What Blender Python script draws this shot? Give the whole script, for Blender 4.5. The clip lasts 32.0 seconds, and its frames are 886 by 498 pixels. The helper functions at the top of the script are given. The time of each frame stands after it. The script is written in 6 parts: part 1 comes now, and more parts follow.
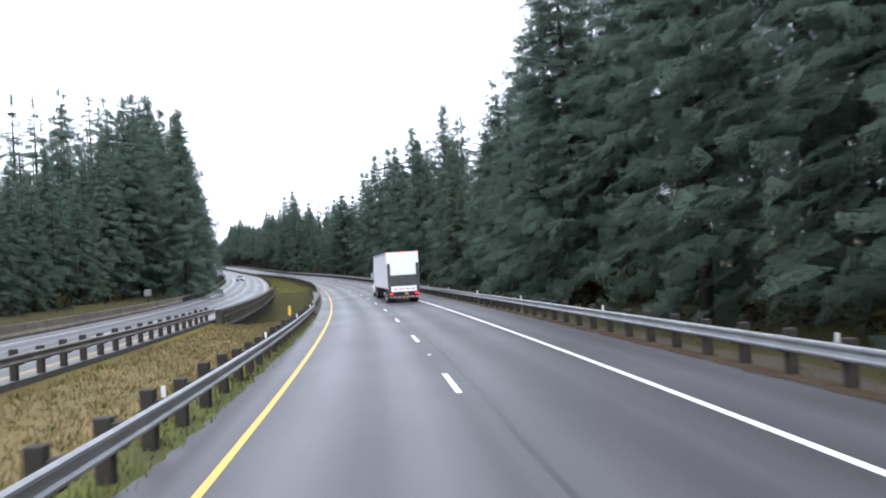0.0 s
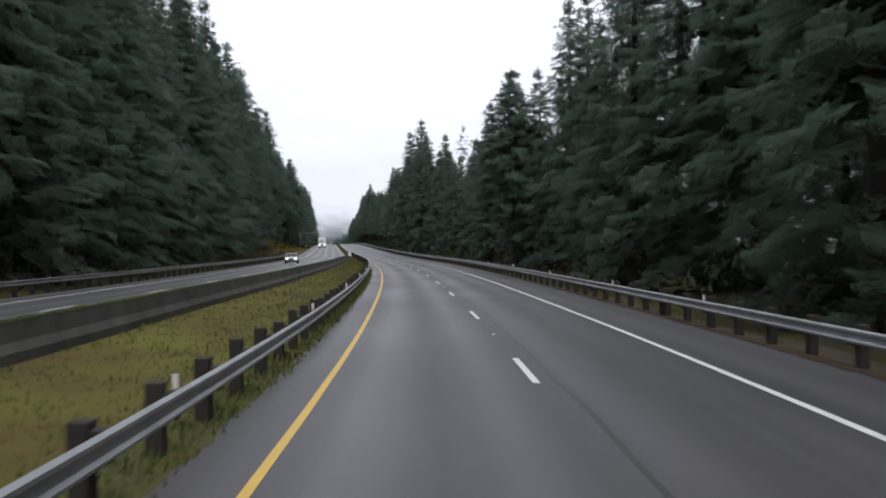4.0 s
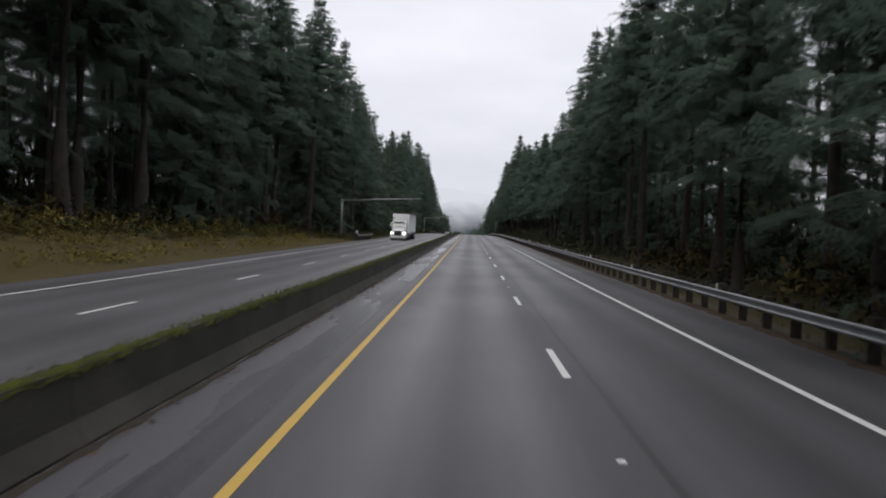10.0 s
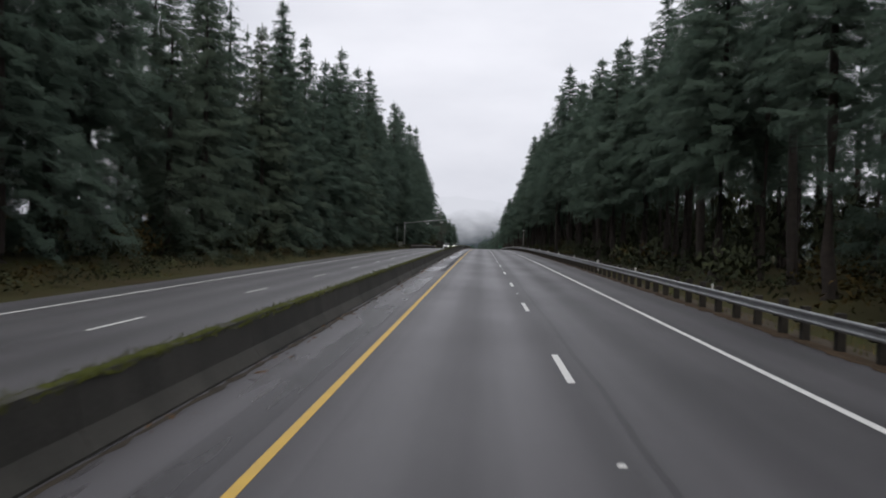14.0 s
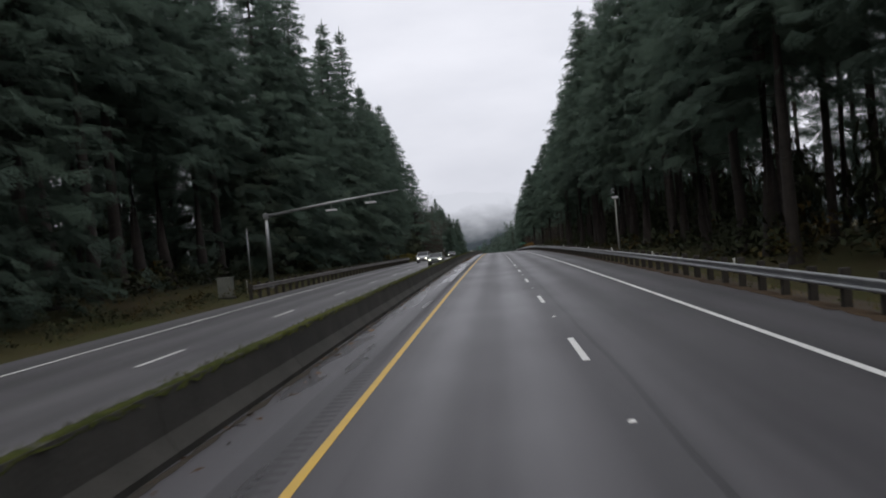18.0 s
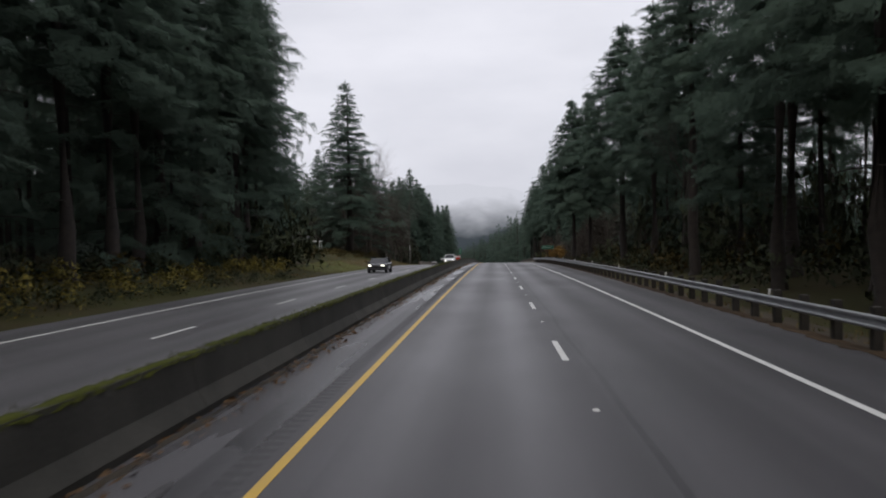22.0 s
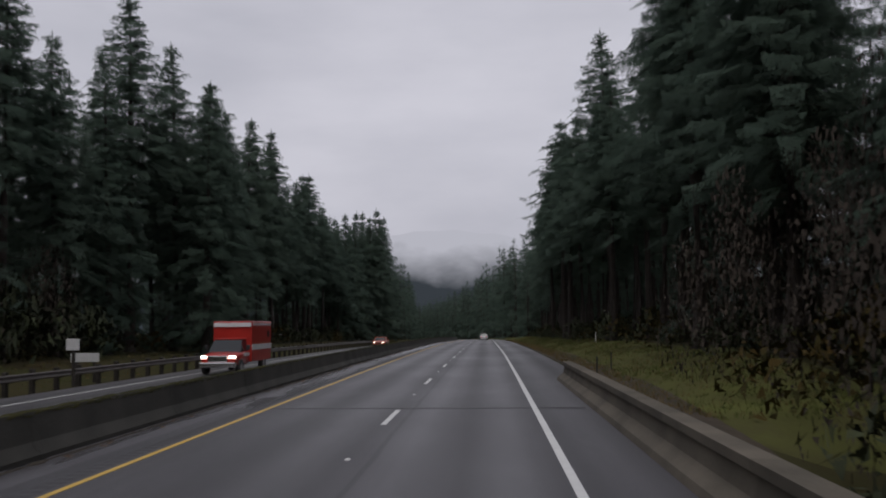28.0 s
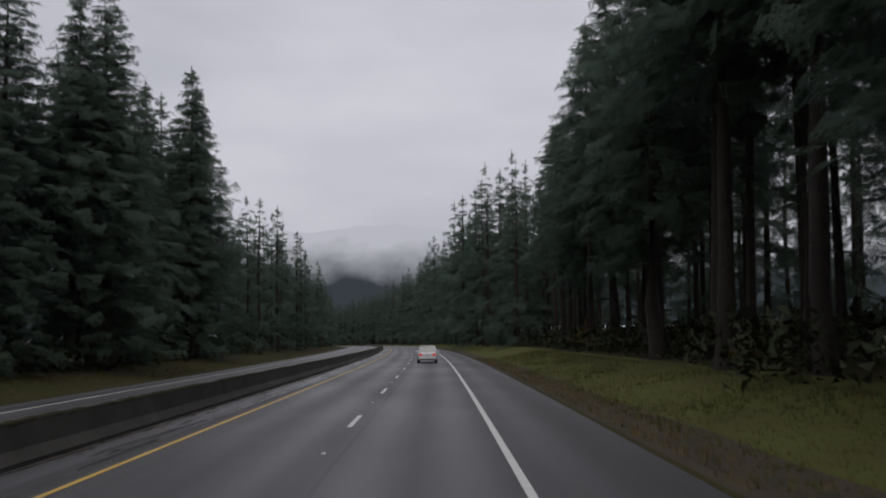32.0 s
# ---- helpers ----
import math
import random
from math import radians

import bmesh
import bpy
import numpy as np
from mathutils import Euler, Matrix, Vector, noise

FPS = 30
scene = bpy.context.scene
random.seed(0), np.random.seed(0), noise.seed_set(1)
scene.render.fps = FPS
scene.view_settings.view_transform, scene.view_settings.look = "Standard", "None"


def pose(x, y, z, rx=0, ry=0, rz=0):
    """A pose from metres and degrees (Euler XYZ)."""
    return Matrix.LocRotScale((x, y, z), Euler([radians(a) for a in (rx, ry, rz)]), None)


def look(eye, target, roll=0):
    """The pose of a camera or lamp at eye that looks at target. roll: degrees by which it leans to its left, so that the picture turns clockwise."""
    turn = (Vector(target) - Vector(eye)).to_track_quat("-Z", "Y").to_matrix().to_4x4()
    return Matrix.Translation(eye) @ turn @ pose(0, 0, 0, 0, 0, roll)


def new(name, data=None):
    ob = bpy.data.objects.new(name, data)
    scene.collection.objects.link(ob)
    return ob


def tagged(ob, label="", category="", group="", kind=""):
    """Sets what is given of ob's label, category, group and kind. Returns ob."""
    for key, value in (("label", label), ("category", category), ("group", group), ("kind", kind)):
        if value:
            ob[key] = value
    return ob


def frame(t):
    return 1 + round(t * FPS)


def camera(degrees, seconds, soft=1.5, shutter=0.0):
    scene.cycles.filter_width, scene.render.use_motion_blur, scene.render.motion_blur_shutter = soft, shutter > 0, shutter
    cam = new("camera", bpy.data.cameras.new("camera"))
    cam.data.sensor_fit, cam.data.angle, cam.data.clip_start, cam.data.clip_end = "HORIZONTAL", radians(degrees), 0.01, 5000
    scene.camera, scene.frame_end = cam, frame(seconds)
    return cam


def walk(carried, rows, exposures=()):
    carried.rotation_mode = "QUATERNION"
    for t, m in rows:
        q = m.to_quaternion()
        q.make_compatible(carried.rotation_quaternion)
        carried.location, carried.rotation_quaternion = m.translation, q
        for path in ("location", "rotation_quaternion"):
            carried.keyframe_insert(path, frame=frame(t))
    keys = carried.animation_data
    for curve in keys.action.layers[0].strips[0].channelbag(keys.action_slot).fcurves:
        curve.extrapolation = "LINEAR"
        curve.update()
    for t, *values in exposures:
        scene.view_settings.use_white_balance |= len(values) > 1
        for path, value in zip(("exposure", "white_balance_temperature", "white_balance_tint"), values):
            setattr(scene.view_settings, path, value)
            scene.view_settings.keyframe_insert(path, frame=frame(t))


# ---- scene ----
# The road's own line: s metres along it, u metres to the right of the yellow line, z above the pavement.
ROAD_STEP = 0.5
ROAD_S = np.arange(-260.0, 2900.0, ROAD_STEP)


# heading clockwise from +y in degrees, and grade, along the road
TURNS = [(-260, 30.0), (-20, 16.12), (20, 13.39), (60, 11.03), (90, 9.76), (120, 8.23), (150, 5.45), (180, 3.95), (210, 2.16), (240, -0.39), (270, 0.09), (300, 0.05), (340, 0.0), (900, -0.0), (940, -0.35), (985, 0.19), (1030, -0.33), (1080, -1.7), (1140, -3.26), (1200, -4.76), (1330, -7.91), (1500, -14.0), (1800, -24.0)]
GRADES = [(-260, -0.06), (-20, -0.04381), (40, -0.03536), (80, -0.02798), (120, -0.01866), (160, -0.01325), (200, -0.01222), (240, -0.00995), (280, -0.00527), (320, -0.00344), (360, -0.00014), (400, 0.0), (460, 8e-05), (530, -0.00322), (600, -0.01144), (680, -0.01869), (760, -0.02981), (840, -0.04962), (920, -0.06164), (1000, -0.07128), (1080, -0.07315), (1250, -0.078), (1500, -0.08), (1900, -0.07)]


def turned(s):
    return np.radians(np.interp(s, *zip(*TURNS)))


def graded(s):
    return np.interp(s, *zip(*GRADES))


ROAD_TH = turned(ROAD_S)
ROAD_X = np.cumsum(np.sin(ROAD_TH)) * ROAD_STEP
ROAD_Y = np.cumsum(np.cos(ROAD_TH)) * ROAD_STEP
k0 = int(np.searchsorted(ROAD_S, 400))
ROAD_X -= ROAD_X[k0]
ROAD_Y -= ROAD_Y[k0] - 400
ROAD_G = graded(ROAD_S)
ROAD_Z = np.cumsum(ROAD_G) * ROAD_STEP
ROAD_Z -= ROAD_Z[k0]


def at_road(s, u, z=0.0):
    """World places (n, 3) of points given along, across and above the road."""
    s, u, z = np.broadcast_arrays(np.asarray(s, float), np.asarray(u, float), np.asarray(z, float))
    th = np.interp(s, ROAD_S, ROAD_TH)
    return np.stack([np.interp(s, ROAD_S, ROAD_X) + u * np.cos(th), np.interp(s, ROAD_S, ROAD_Y) - u * np.sin(th),
                     np.interp(s, ROAD_S, ROAD_Z) + z], -1)


def heading(s):
    return float(np.interp(s, ROAD_S, ROAD_TH))


def stand(s, u, z=0.0, turn=0.0, tilt=False):
    """Pose of a thing that stands at s, u, z and faces along the road, turned by degrees; tilt: it lies on the grade."""
    p = at_road(s, u, z)
    climb = math.degrees(math.atan(float(np.interp(s, ROAD_S, ROAD_G)))) if tilt else 0.0
    return pose(p[0], p[1], p[2], 0, 0, -math.degrees(heading(s))) @ pose(0, 0, 0, climb, 0, 0) @ pose(0, 0, 0, 0, 0, turn)


# ---- camera ----
EYE_HEIGHT = 2.34
# seconds, s, u, yaw from the road (left), pitch, lean
DRIVE = [
    (0.0, 0.01, 2.21, -4.25, 1.92, -3.16),
    (1.0, 30.98, 2.04, -2.26, 1.61, -3.15),
    (2.0, 62.34, 2.06, -2.16, 1.08, -1.40),
    (2.5, 77.87, 2.01, -1.95, 0.68, -1.30),
    (4.6, 142.02, 1.85, -0.55, -0.00, 0.25),
    (5.0, 154.36, 1.96, -0.76, -0.05, 0.45),
    (6.0, 185.11, 2.08, -0.67, -0.44, 0.42),
    (7.0, 215.99, 2.11, -1.25, -0.77, 1.75),
    (8.0, 245.75, 2.37, -1.49, -1.26, 3.25),
    (9.0, 276.47, 2.12, 0.67, -1.19, 3.57),
    (10.0, 307.30, 1.99, 1.98, -1.50, 2.54),
    (11.0, 337.94, 2.02, 2.49, -1.68, 1.72),
    (12.0, 368.47, 2.06, 2.57, -1.46, 2.15),
    (13.0, 398.86, 2.13, 2.56, -1.46, 1.68),
    (14.0, 429.19, 2.15, 2.83, -1.02, 1.56),
    (17.0, 519.77, 2.19, 3.44, -1.13, 0.67),
    (17.5, 534.82, 2.21, 3.72, -0.69, 0.56),
    (18.0, 549.87, 2.23, 3.81, -0.69, -5.08),
    (19.0, 579.93, 2.26, 3.70, -0.69, -4.21),
    (19.5, 595.16, 2.28, 4.03, -0.43, -1.41),
    (20.0, 610.38, 2.30, 4.00, -0.47, -1.21),
    (21.0, 640.48, 2.25, 4.26, -0.16, -0.55),
    (22.0, 670.28, 2.29, 3.75, -0.50, -0.81),
    (22.5, 685.32, 2.42, 3.77, 0.09, -0.92),
    (23.0, 700.37, 2.54, 3.70, 4.39, -1.92),
    (24.0, 730.57, 2.99, 3.71, 4.19, -1.19),
    (25.0, 760.84, 3.89, 3.46, 4.75, -1.98),
    (26.0, 791.11, 4.89, 3.33, 4.47, -1.86),
    (26.5, 805.85, 5.28, 3.25, 4.92, -1.79),
    (28.5, 865.53, 6.17, 3.23, 5.18, -0.55),
    (29.0, 880.48, 6.14, 2.97, 5.16, -0.90),
    (30.0, 910.41, 6.08, 2.37, 5.21, -1.12),
    (31.0, 940.23, 6.02, 1.91, 5.57, -1.16),
    (31.5, 955.09, 5.99, 0.91, 5.71, -0.95),
    (32.0, 969.96, 5.96, -0.62, 6.17, -0.68),
]


def eye_pose(s, u, yaw, pitch, lean):
    th, g = heading(s), float(np.interp(s, ROAD_S, ROAD_G))
    eye = Vector(at_road(s, u, EYE_HEIGHT))
    a, b = radians(yaw), radians(pitch)
    x, y, z = -math.sin(a) * math.cos(b), math.cos(a) * math.cos(b), math.sin(b)
    z += g * y
    way = Vector((x * math.cos(th) + y * math.sin(th), -x * math.sin(th) + y * math.cos(th), z))
    return look(eye, eye + way * 50, lean)


cam = camera(58.8, 32.0, 1.9, 0.14)
walk(cam, [(t, eye_pose(*row)) for t, *row in DRIVE],
     exposures=[(0.0, 1.58, 5900, 9), (1.0, 1.13, 5900, 9), (2.0, 0.60, 5950, 9), (4.5, 0.52, 6400, 8), (6.0, 0.42, 6480, 8), (10.0, 0.23, 6500, 9), (13.0, 0.21, 6500, 9), (20.0, 0.12, 6450, 9), (22.0, 0.10, 6480, 10), (23.0, 0.10, 6500, 10), (24.0, -0.19, 6400, 11), (25.0, -0.36, 6420, 13), (26.0, -0.38, 6420, 13), (29.0, -0.41, 6430, 13), (32.0, -0.38, 6450, 11)])

# ---- sky and light ----
world = bpy.data.worlds.new("overcast_sky")
scene.world = world
world.use_nodes = True
wn, wl = world.node_tree.nodes, world.node_tree.links
wn.clear()
sky = wn.new("ShaderNodeTexSky")
sky.sky_type, sky.sun_disc, sky.sun_elevation, sky.sun_rotation = "NISHITA", False, radians(38), radians(200)
sky.air_density, sky.dust_density = 1.0, 6.0
dim = wn.new("ShaderNodeVectorMath")
dim.operation = "SCALE"
dim.inputs["Scale"].default_value = 0.05
wl.new(sky.outputs[0], dim.inputs[0])
coord = wn.new("ShaderNodeTexCoord")
flat = wn.new("ShaderNodeMapping")
flat.inputs["Scale"].default_value = (1.0, 1.0, 3.0)
wl.new(coord.outputs["Generated"], flat.inputs[0])
cloud = wn.new("ShaderNodeTexNoise")
cloud.inputs["Scale"].default_value, cloud.inputs["Detail"].default_value, cloud.inputs["Roughness"].default_value = 2.2, 6, 0.5
wl.new(flat.outputs[0], cloud.inputs["Vector"])
greys = wn.new("ShaderNodeValToRGB")
greys.color_ramp.elements[0].position, greys.color_ramp.elements[0].color = 0.3, (0.62, 0.63, 0.70, 1)
greys.color_ramp.elements[1].position, greys.color_ramp.elements[1].color = 0.68, (0.86, 0.86, 0.93, 1)
wl.new(cloud.outputs[0], greys.inputs[0])
mixed = wn.new("ShaderNodeMix")
mixed.data_type = "RGBA"
mixed.inputs[0].default_value = 0.93
wl.new(dim.outputs[0], mixed.inputs[6])
wl.new(greys.outputs[0], mixed.inputs[7])
back = wn.new("ShaderNodeBackground")
back.inputs[1].default_value = 1.0
wl.new(mixed.outputs[2], back.inputs[0])
wl.new(back.outputs[0], wn.new("ShaderNodeOutputWorld").inputs[0])
sun = new("sun", bpy.data.lights.new("sun", "SUN"))
sun.data.energy, sun.data.angle, sun.data.color = 0.9, radians(25), (1.0, 0.97, 0.93)
sun.matrix_world = look((0, 0, 100), (4, 55, 0))


# ---- materials ----
def mat(name, a, b=None, rough=0.7, metal=0.0, scale=3.0, bump=0.0, bump_scale=40.0, spec=0.4, island=0.0, per_object=0.0, coat=0.0, deep=0.02, lace=0.0, lace_scale=5.0):
    """A surface that wavers between two colours at two scales, with fine relief."""
    m = bpy.data.materials.new(name)
    m.use_nodes = True
    n, l = m.node_tree.nodes, m.node_tree.links
    p = n["Principled BSDF"]
    p.inputs["Roughness"].default_value, p.inputs["Metallic"].default_value = rough, metal
    p.inputs["Specular IOR Level"].default_value, p.inputs["Coat Weight"].default_value = spec, coat
    b = b or tuple(c * 0.75 for c in a)
    where = n.new("ShaderNodeTexCoord").outputs["Object"]
    big, fine = n.new("ShaderNodeTexNoise"), n.new("ShaderNodeTexNoise")
    big.inputs["Scale"].default_value, big.inputs["Detail"].default_value = scale, 5
    fine.inputs["Scale"].default_value, fine.inputs["Detail"].default_value = bump_scale, 4
    l.new(where, big.inputs["Vector"])
    l.new(where, fine.inputs["Vector"])
    blend = n.new("ShaderNodeMath")
    blend.operation = "MULTIPLY_ADD"
    blend.inputs[1].default_value = 0.45
    l.new(fine.outputs[0], blend.inputs[0])
    half = n.new("ShaderNodeMath")
    half.operation = "MULTIPLY_ADD"
    half.inputs[1].default_value, half.inputs[2].default_value = 1.5, -0.47
    l.new(big.outputs[0], half.inputs[0])
    l.new(half.outputs[0], blend.inputs[2])
    drive = blend.outputs[0]
    for share, kind, socket in ((island, "ShaderNodeNewGeometry", "Random Per Island"), (per_object, "ShaderNodeObjectInfo", "Random")):
        if share:
            more = n.new("ShaderNodeMath")
            more.operation = "MULTIPLY_ADD"
            more.inputs[1].default_value = share
            l.new(n.new(kind).outputs[socket], more.inputs[0])
            sub = n.new("ShaderNodeMath")
            sub.operation = "SUBTRACT"
            sub.inputs[1].default_value = share / 2
            l.new(drive, sub.inputs[0])
            l.new(sub.outputs[0], more.inputs[2])
            drive = more.outputs[0]
    mix = n.new("ShaderNodeMix")
    mix.data_type, mix.clamp_factor = "RGBA", True
    mix.inputs[6].default_value, mix.inputs[7].default_value = (*a, 1), (*b, 1)
    l.new(drive, mix.inputs[0])
    l.new(mix.outputs[2], p.inputs["Base Color"])
    if bump:
        rise = n.new("ShaderNodeBump")
        rise.inputs["Strength"].default_value, rise.inputs["Distance"].default_value = bump, deep
        l.new(fine.outputs[0], rise.inputs["Height"])
        l.new(rise.outputs[0], p.inputs["Normal"])
    if lace:
        # gaps between the needles or leaves of a spray
        gaps, cut = n.new("ShaderNodeTexNoise"), n.new("ShaderNodeMath")
        gaps.inputs["Scale"].default_value, gaps.inputs["Detail"].default_value, gaps.inputs["Roughness"].default_value = lace_scale, 4, 0.65
        cut.operation = "GREATER_THAN"
        cut.inputs[1].default_value = lace
        l.new(where, gaps.inputs["Vector"])
        l.new(gaps.outputs[0], cut.inputs[0])
        l.new(cut.outputs[0], p.inputs["Alpha"])
    return m


def glow(name, colour, strength):
    m = mat(name, colour)
    p = m.node_tree.nodes["Principled BSDF"]
    p.inputs["Emission Color"].default_value, p.inputs["Emission Strength"].default_value = (*colour, 1), strength
    return m


def pavement_mat(name, base, seam):
    """Damp asphalt in road coordinates: worn wheel tracks, patches, a tarred seam beside the lane dashes."""
    m = bpy.data.materials.new(name)
    m.use_nodes = True
    n, l = m.node_tree.nodes, m.node_tree.links
    p = n["Principled BSDF"]
    uv = n.new("ShaderNodeUVMap")
    uv.uv_map = "road"
    part_xy = n.new("ShaderNodeSeparateXYZ")
    l.new(uv.outputs[0], part_xy.inputs[0])

    def calc(op, x, y=None, z=None):
        k = n.new("ShaderNodeMath")
        k.operation = op
        for i, v in enumerate((x, y, z)):
            if v is None:
                continue
            if isinstance(v, (int, float)):
                k.inputs[i].default_value = v
            else:
                l.new(v, k.inputs[i])
        return k.outputs[0]

    def tex(scale, stretch, detail=4):
        mp, nz = n.new("ShaderNodeMapping"), n.new("ShaderNodeTexNoise")
        mp.inputs["Scale"].default_value = (1, stretch, 1)
        nz.inputs["Scale"].default_value, nz.inputs["Detail"].default_value = scale, detail
        l.new(uv.outputs[0], mp.inputs[0])
        l.new(mp.outputs[0], nz.inputs["Vector"])
        return nz.outputs[0]

    streak, blotch, grain = tex(2.2, 0.012, 6), tex(0.25, 0.4), tex(60, 1, 3)
    u = part_xy.outputs[0]
    # two wheel tracks a lane, polished and a little paler
    wave = calc("COSINE", calc("MULTIPLY", calc("SUBTRACT", u, 0.95), 2 * math.pi / 1.83))
    track = calc("MULTIPLY", calc("GREATER_THAN", wave, -2), calc("MULTIPLY", wave, 0.15))
    v = calc("ADD", calc("MULTIPLY", streak, 0.5), calc("ADD", calc("MULTIPLY", blotch, 0.45), track))
    v = calc("ADD", v, calc("MULTIPLY", grain, 0.22))
    lines = tex(3.0, 0.004, 2)
    v = calc("ADD", v, calc("MULTIPLY", calc("SUBTRACT", lines, 0.5), 0.35))
    # a paler strip along the edge line, and a darker sealed one outside it
    sway = calc("ADD", u, calc("MULTIPLY", calc("SUBTRACT", streak, 0.5), 0.16))
    band = calc("LESS_THAN", calc("ABSOLUTE", calc("SUBTRACT", sway, 0.05)), 0.42)
    v = calc("ADD", v, calc("MULTIPLY", band, 0.14))
    beyond = calc("GREATER_THAN", part_xy.outputs[1], 268.0)
    sealed = calc("MULTIPLY", calc("LESS_THAN", calc("ABSOLUTE", calc("ADD", sway, 0.63)), 0.26), beyond)
    v = calc("SUBTRACT", v, calc("MULTIPLY", sealed, 0.26))
    outer = calc("MULTIPLY", calc("LESS_THAN", sway, -0.89), beyond)
    v = calc("ADD", v, calc("MULTIPLY", outer, 0.12))
    ramp = n.new("ShaderNodeValToRGB")
    e = ramp.color_ramp.elements
    e[0].position, e[0].color = 0.25, (*[c * 0.62 for c in base], 1)
    e[1].position, e[1].color = 0.95, (*[c * 1.5 for c in base], 1)
    l.new(v, ramp.inputs[0])
    wob = calc("MULTIPLY", calc("SUBTRACT", tex(0.5, 0.3), 0.5), 0.25)
    far = calc("ABSOLUTE", calc("SUBTRACT", calc("ADD", u, wob), seam))
    tar = calc("MULTIPLY", calc("LESS_THAN", far, 0.05), 0.55)
    mix = n.new("ShaderNodeMix")
    mix.data_type = "RGBA"
    mix.inputs[7].default_value = (0.014, 0.014, 0.015, 1)
    l.new(tar, mix.inputs[0])
    l.new(ramp.outputs[0], mix.inputs[6])
    l.new(mix.outputs[2], p.inputs["Base Color"])
    wet = calc("MULTIPLY", calc("MULTIPLY", calc("LESS_THAN", sway, -0.45), beyond), calc("GREATER_THAN", tex(0.9, 0.10, 3), 0.52))
    rough = calc("MULTIPLY_ADD", blotch, 0.35, calc("MULTIPLY_ADD", track, -0.3, 0.30))
    l.new(calc("MULTIPLY", rough, calc("MULTIPLY_ADD", wet, -0.5 if seam < 10 else 0.0, 1.0)), p.inputs["Roughness"])
    p.inputs["Specular IOR Level"].default_value = 0.42
    rise = n.new("ShaderNodeBump")
    rise.inputs["Strength"].default_value, rise.inputs["Distance"].default_value = 0.5, 0.008
    l.new(grain, rise.inputs["Height"])
    l.new(rise.outputs[0], p.inputs["Normal"])
    return m


ASPHALT = pavement_mat("damp_asphalt", (0.058, 0.056, 0.060), 4.05)
ASPHALT_OLD = pavement_mat("old_asphalt", (0.070, 0.068, 0.071), 50.0)
YELLOW = mat("yellow_road_paint", (0.62, 0.40, 0.06), (0.50, 0.33, 0.08), 0.55, scale=2, bump_scale=25, bump=0.3)
WHITE_LINE = mat("white_road_paint", (0.72, 0.72, 0.70), (0.55, 0.55, 0.54), 0.55, scale=3, bump_scale=25, bump=0.3)
CONCRETE = mat("weathered_concrete", (0.074, 0.070, 0.061), (0.024, 0.024, 0.020), 0.85, scale=0.9, bump=0.5, bump_scale=14, per_object=0.25)
PALE_CONCRETE = mat("bridge_concrete", (0.155, 0.132, 0.100), (0.045, 0.040, 0.029), 0.85, scale=0.7, bump=0.4, bump_scale=16, per_object=0.2)
STAIN = mat("stained_concrete", (0.075, 0.073, 0.062), (0.028, 0.028, 0.022), 0.9, scale=0.8, bump=0.5, bump_scale=10)
MOSS = mat("moss", (0.080, 0.085, 0.016), (0.030, 0.038, 0.010), 0.95, scale=4, bump=0.6, bump_scale=60, spec=0.1, island=0.5)
DARK_MOSS = mat("dark_moss", (0.052, 0.048, 0.016), (0.022, 0.024, 0.011), 0.95, scale=4, bump=0.6, bump_scale=60, spec=0.1, island=0.5)
STEEL = mat("galvanised_steel", (0.37, 0.38, 0.38), (0.21, 0.215, 0.22), 0.5, 0.7, scale=1.5, bump=0.15, bump_scale=12, per_object=0.2)
WORN_STEEL = mat("dull_steel", (0.20, 0.185, 0.175), (0.085, 0.075, 0.068), 0.55, 0.6, scale=1.2, bump=0.2, bump_scale=10)
POST_WOOD = mat("dark_wet_timber", (0.040, 0.034, 0.027), (0.016, 0.014, 0.012), 0.85, scale=5, bump=0.6, bump_scale=30, per_object=0.3)
EARTH = mat("forest_floor", (0.045, 0.032, 0.018), (0.018, 0.018, 0.010), 0.95, scale=0.35, bump=0.7, bump_scale=4, spec=0.1)
GRASS = mat("verge_grass", (0.112, 0.130, 0.036), (0.056, 0.072, 0.022), 0.9, scale=0.5, spec=0.15, island=0.6)
DRY_GRASS = mat("dead_grass", (0.19, 0.138, 0.062), (0.10, 0.078, 0.034), 0.9, scale=0.6, spec=0.15, island=0.6)


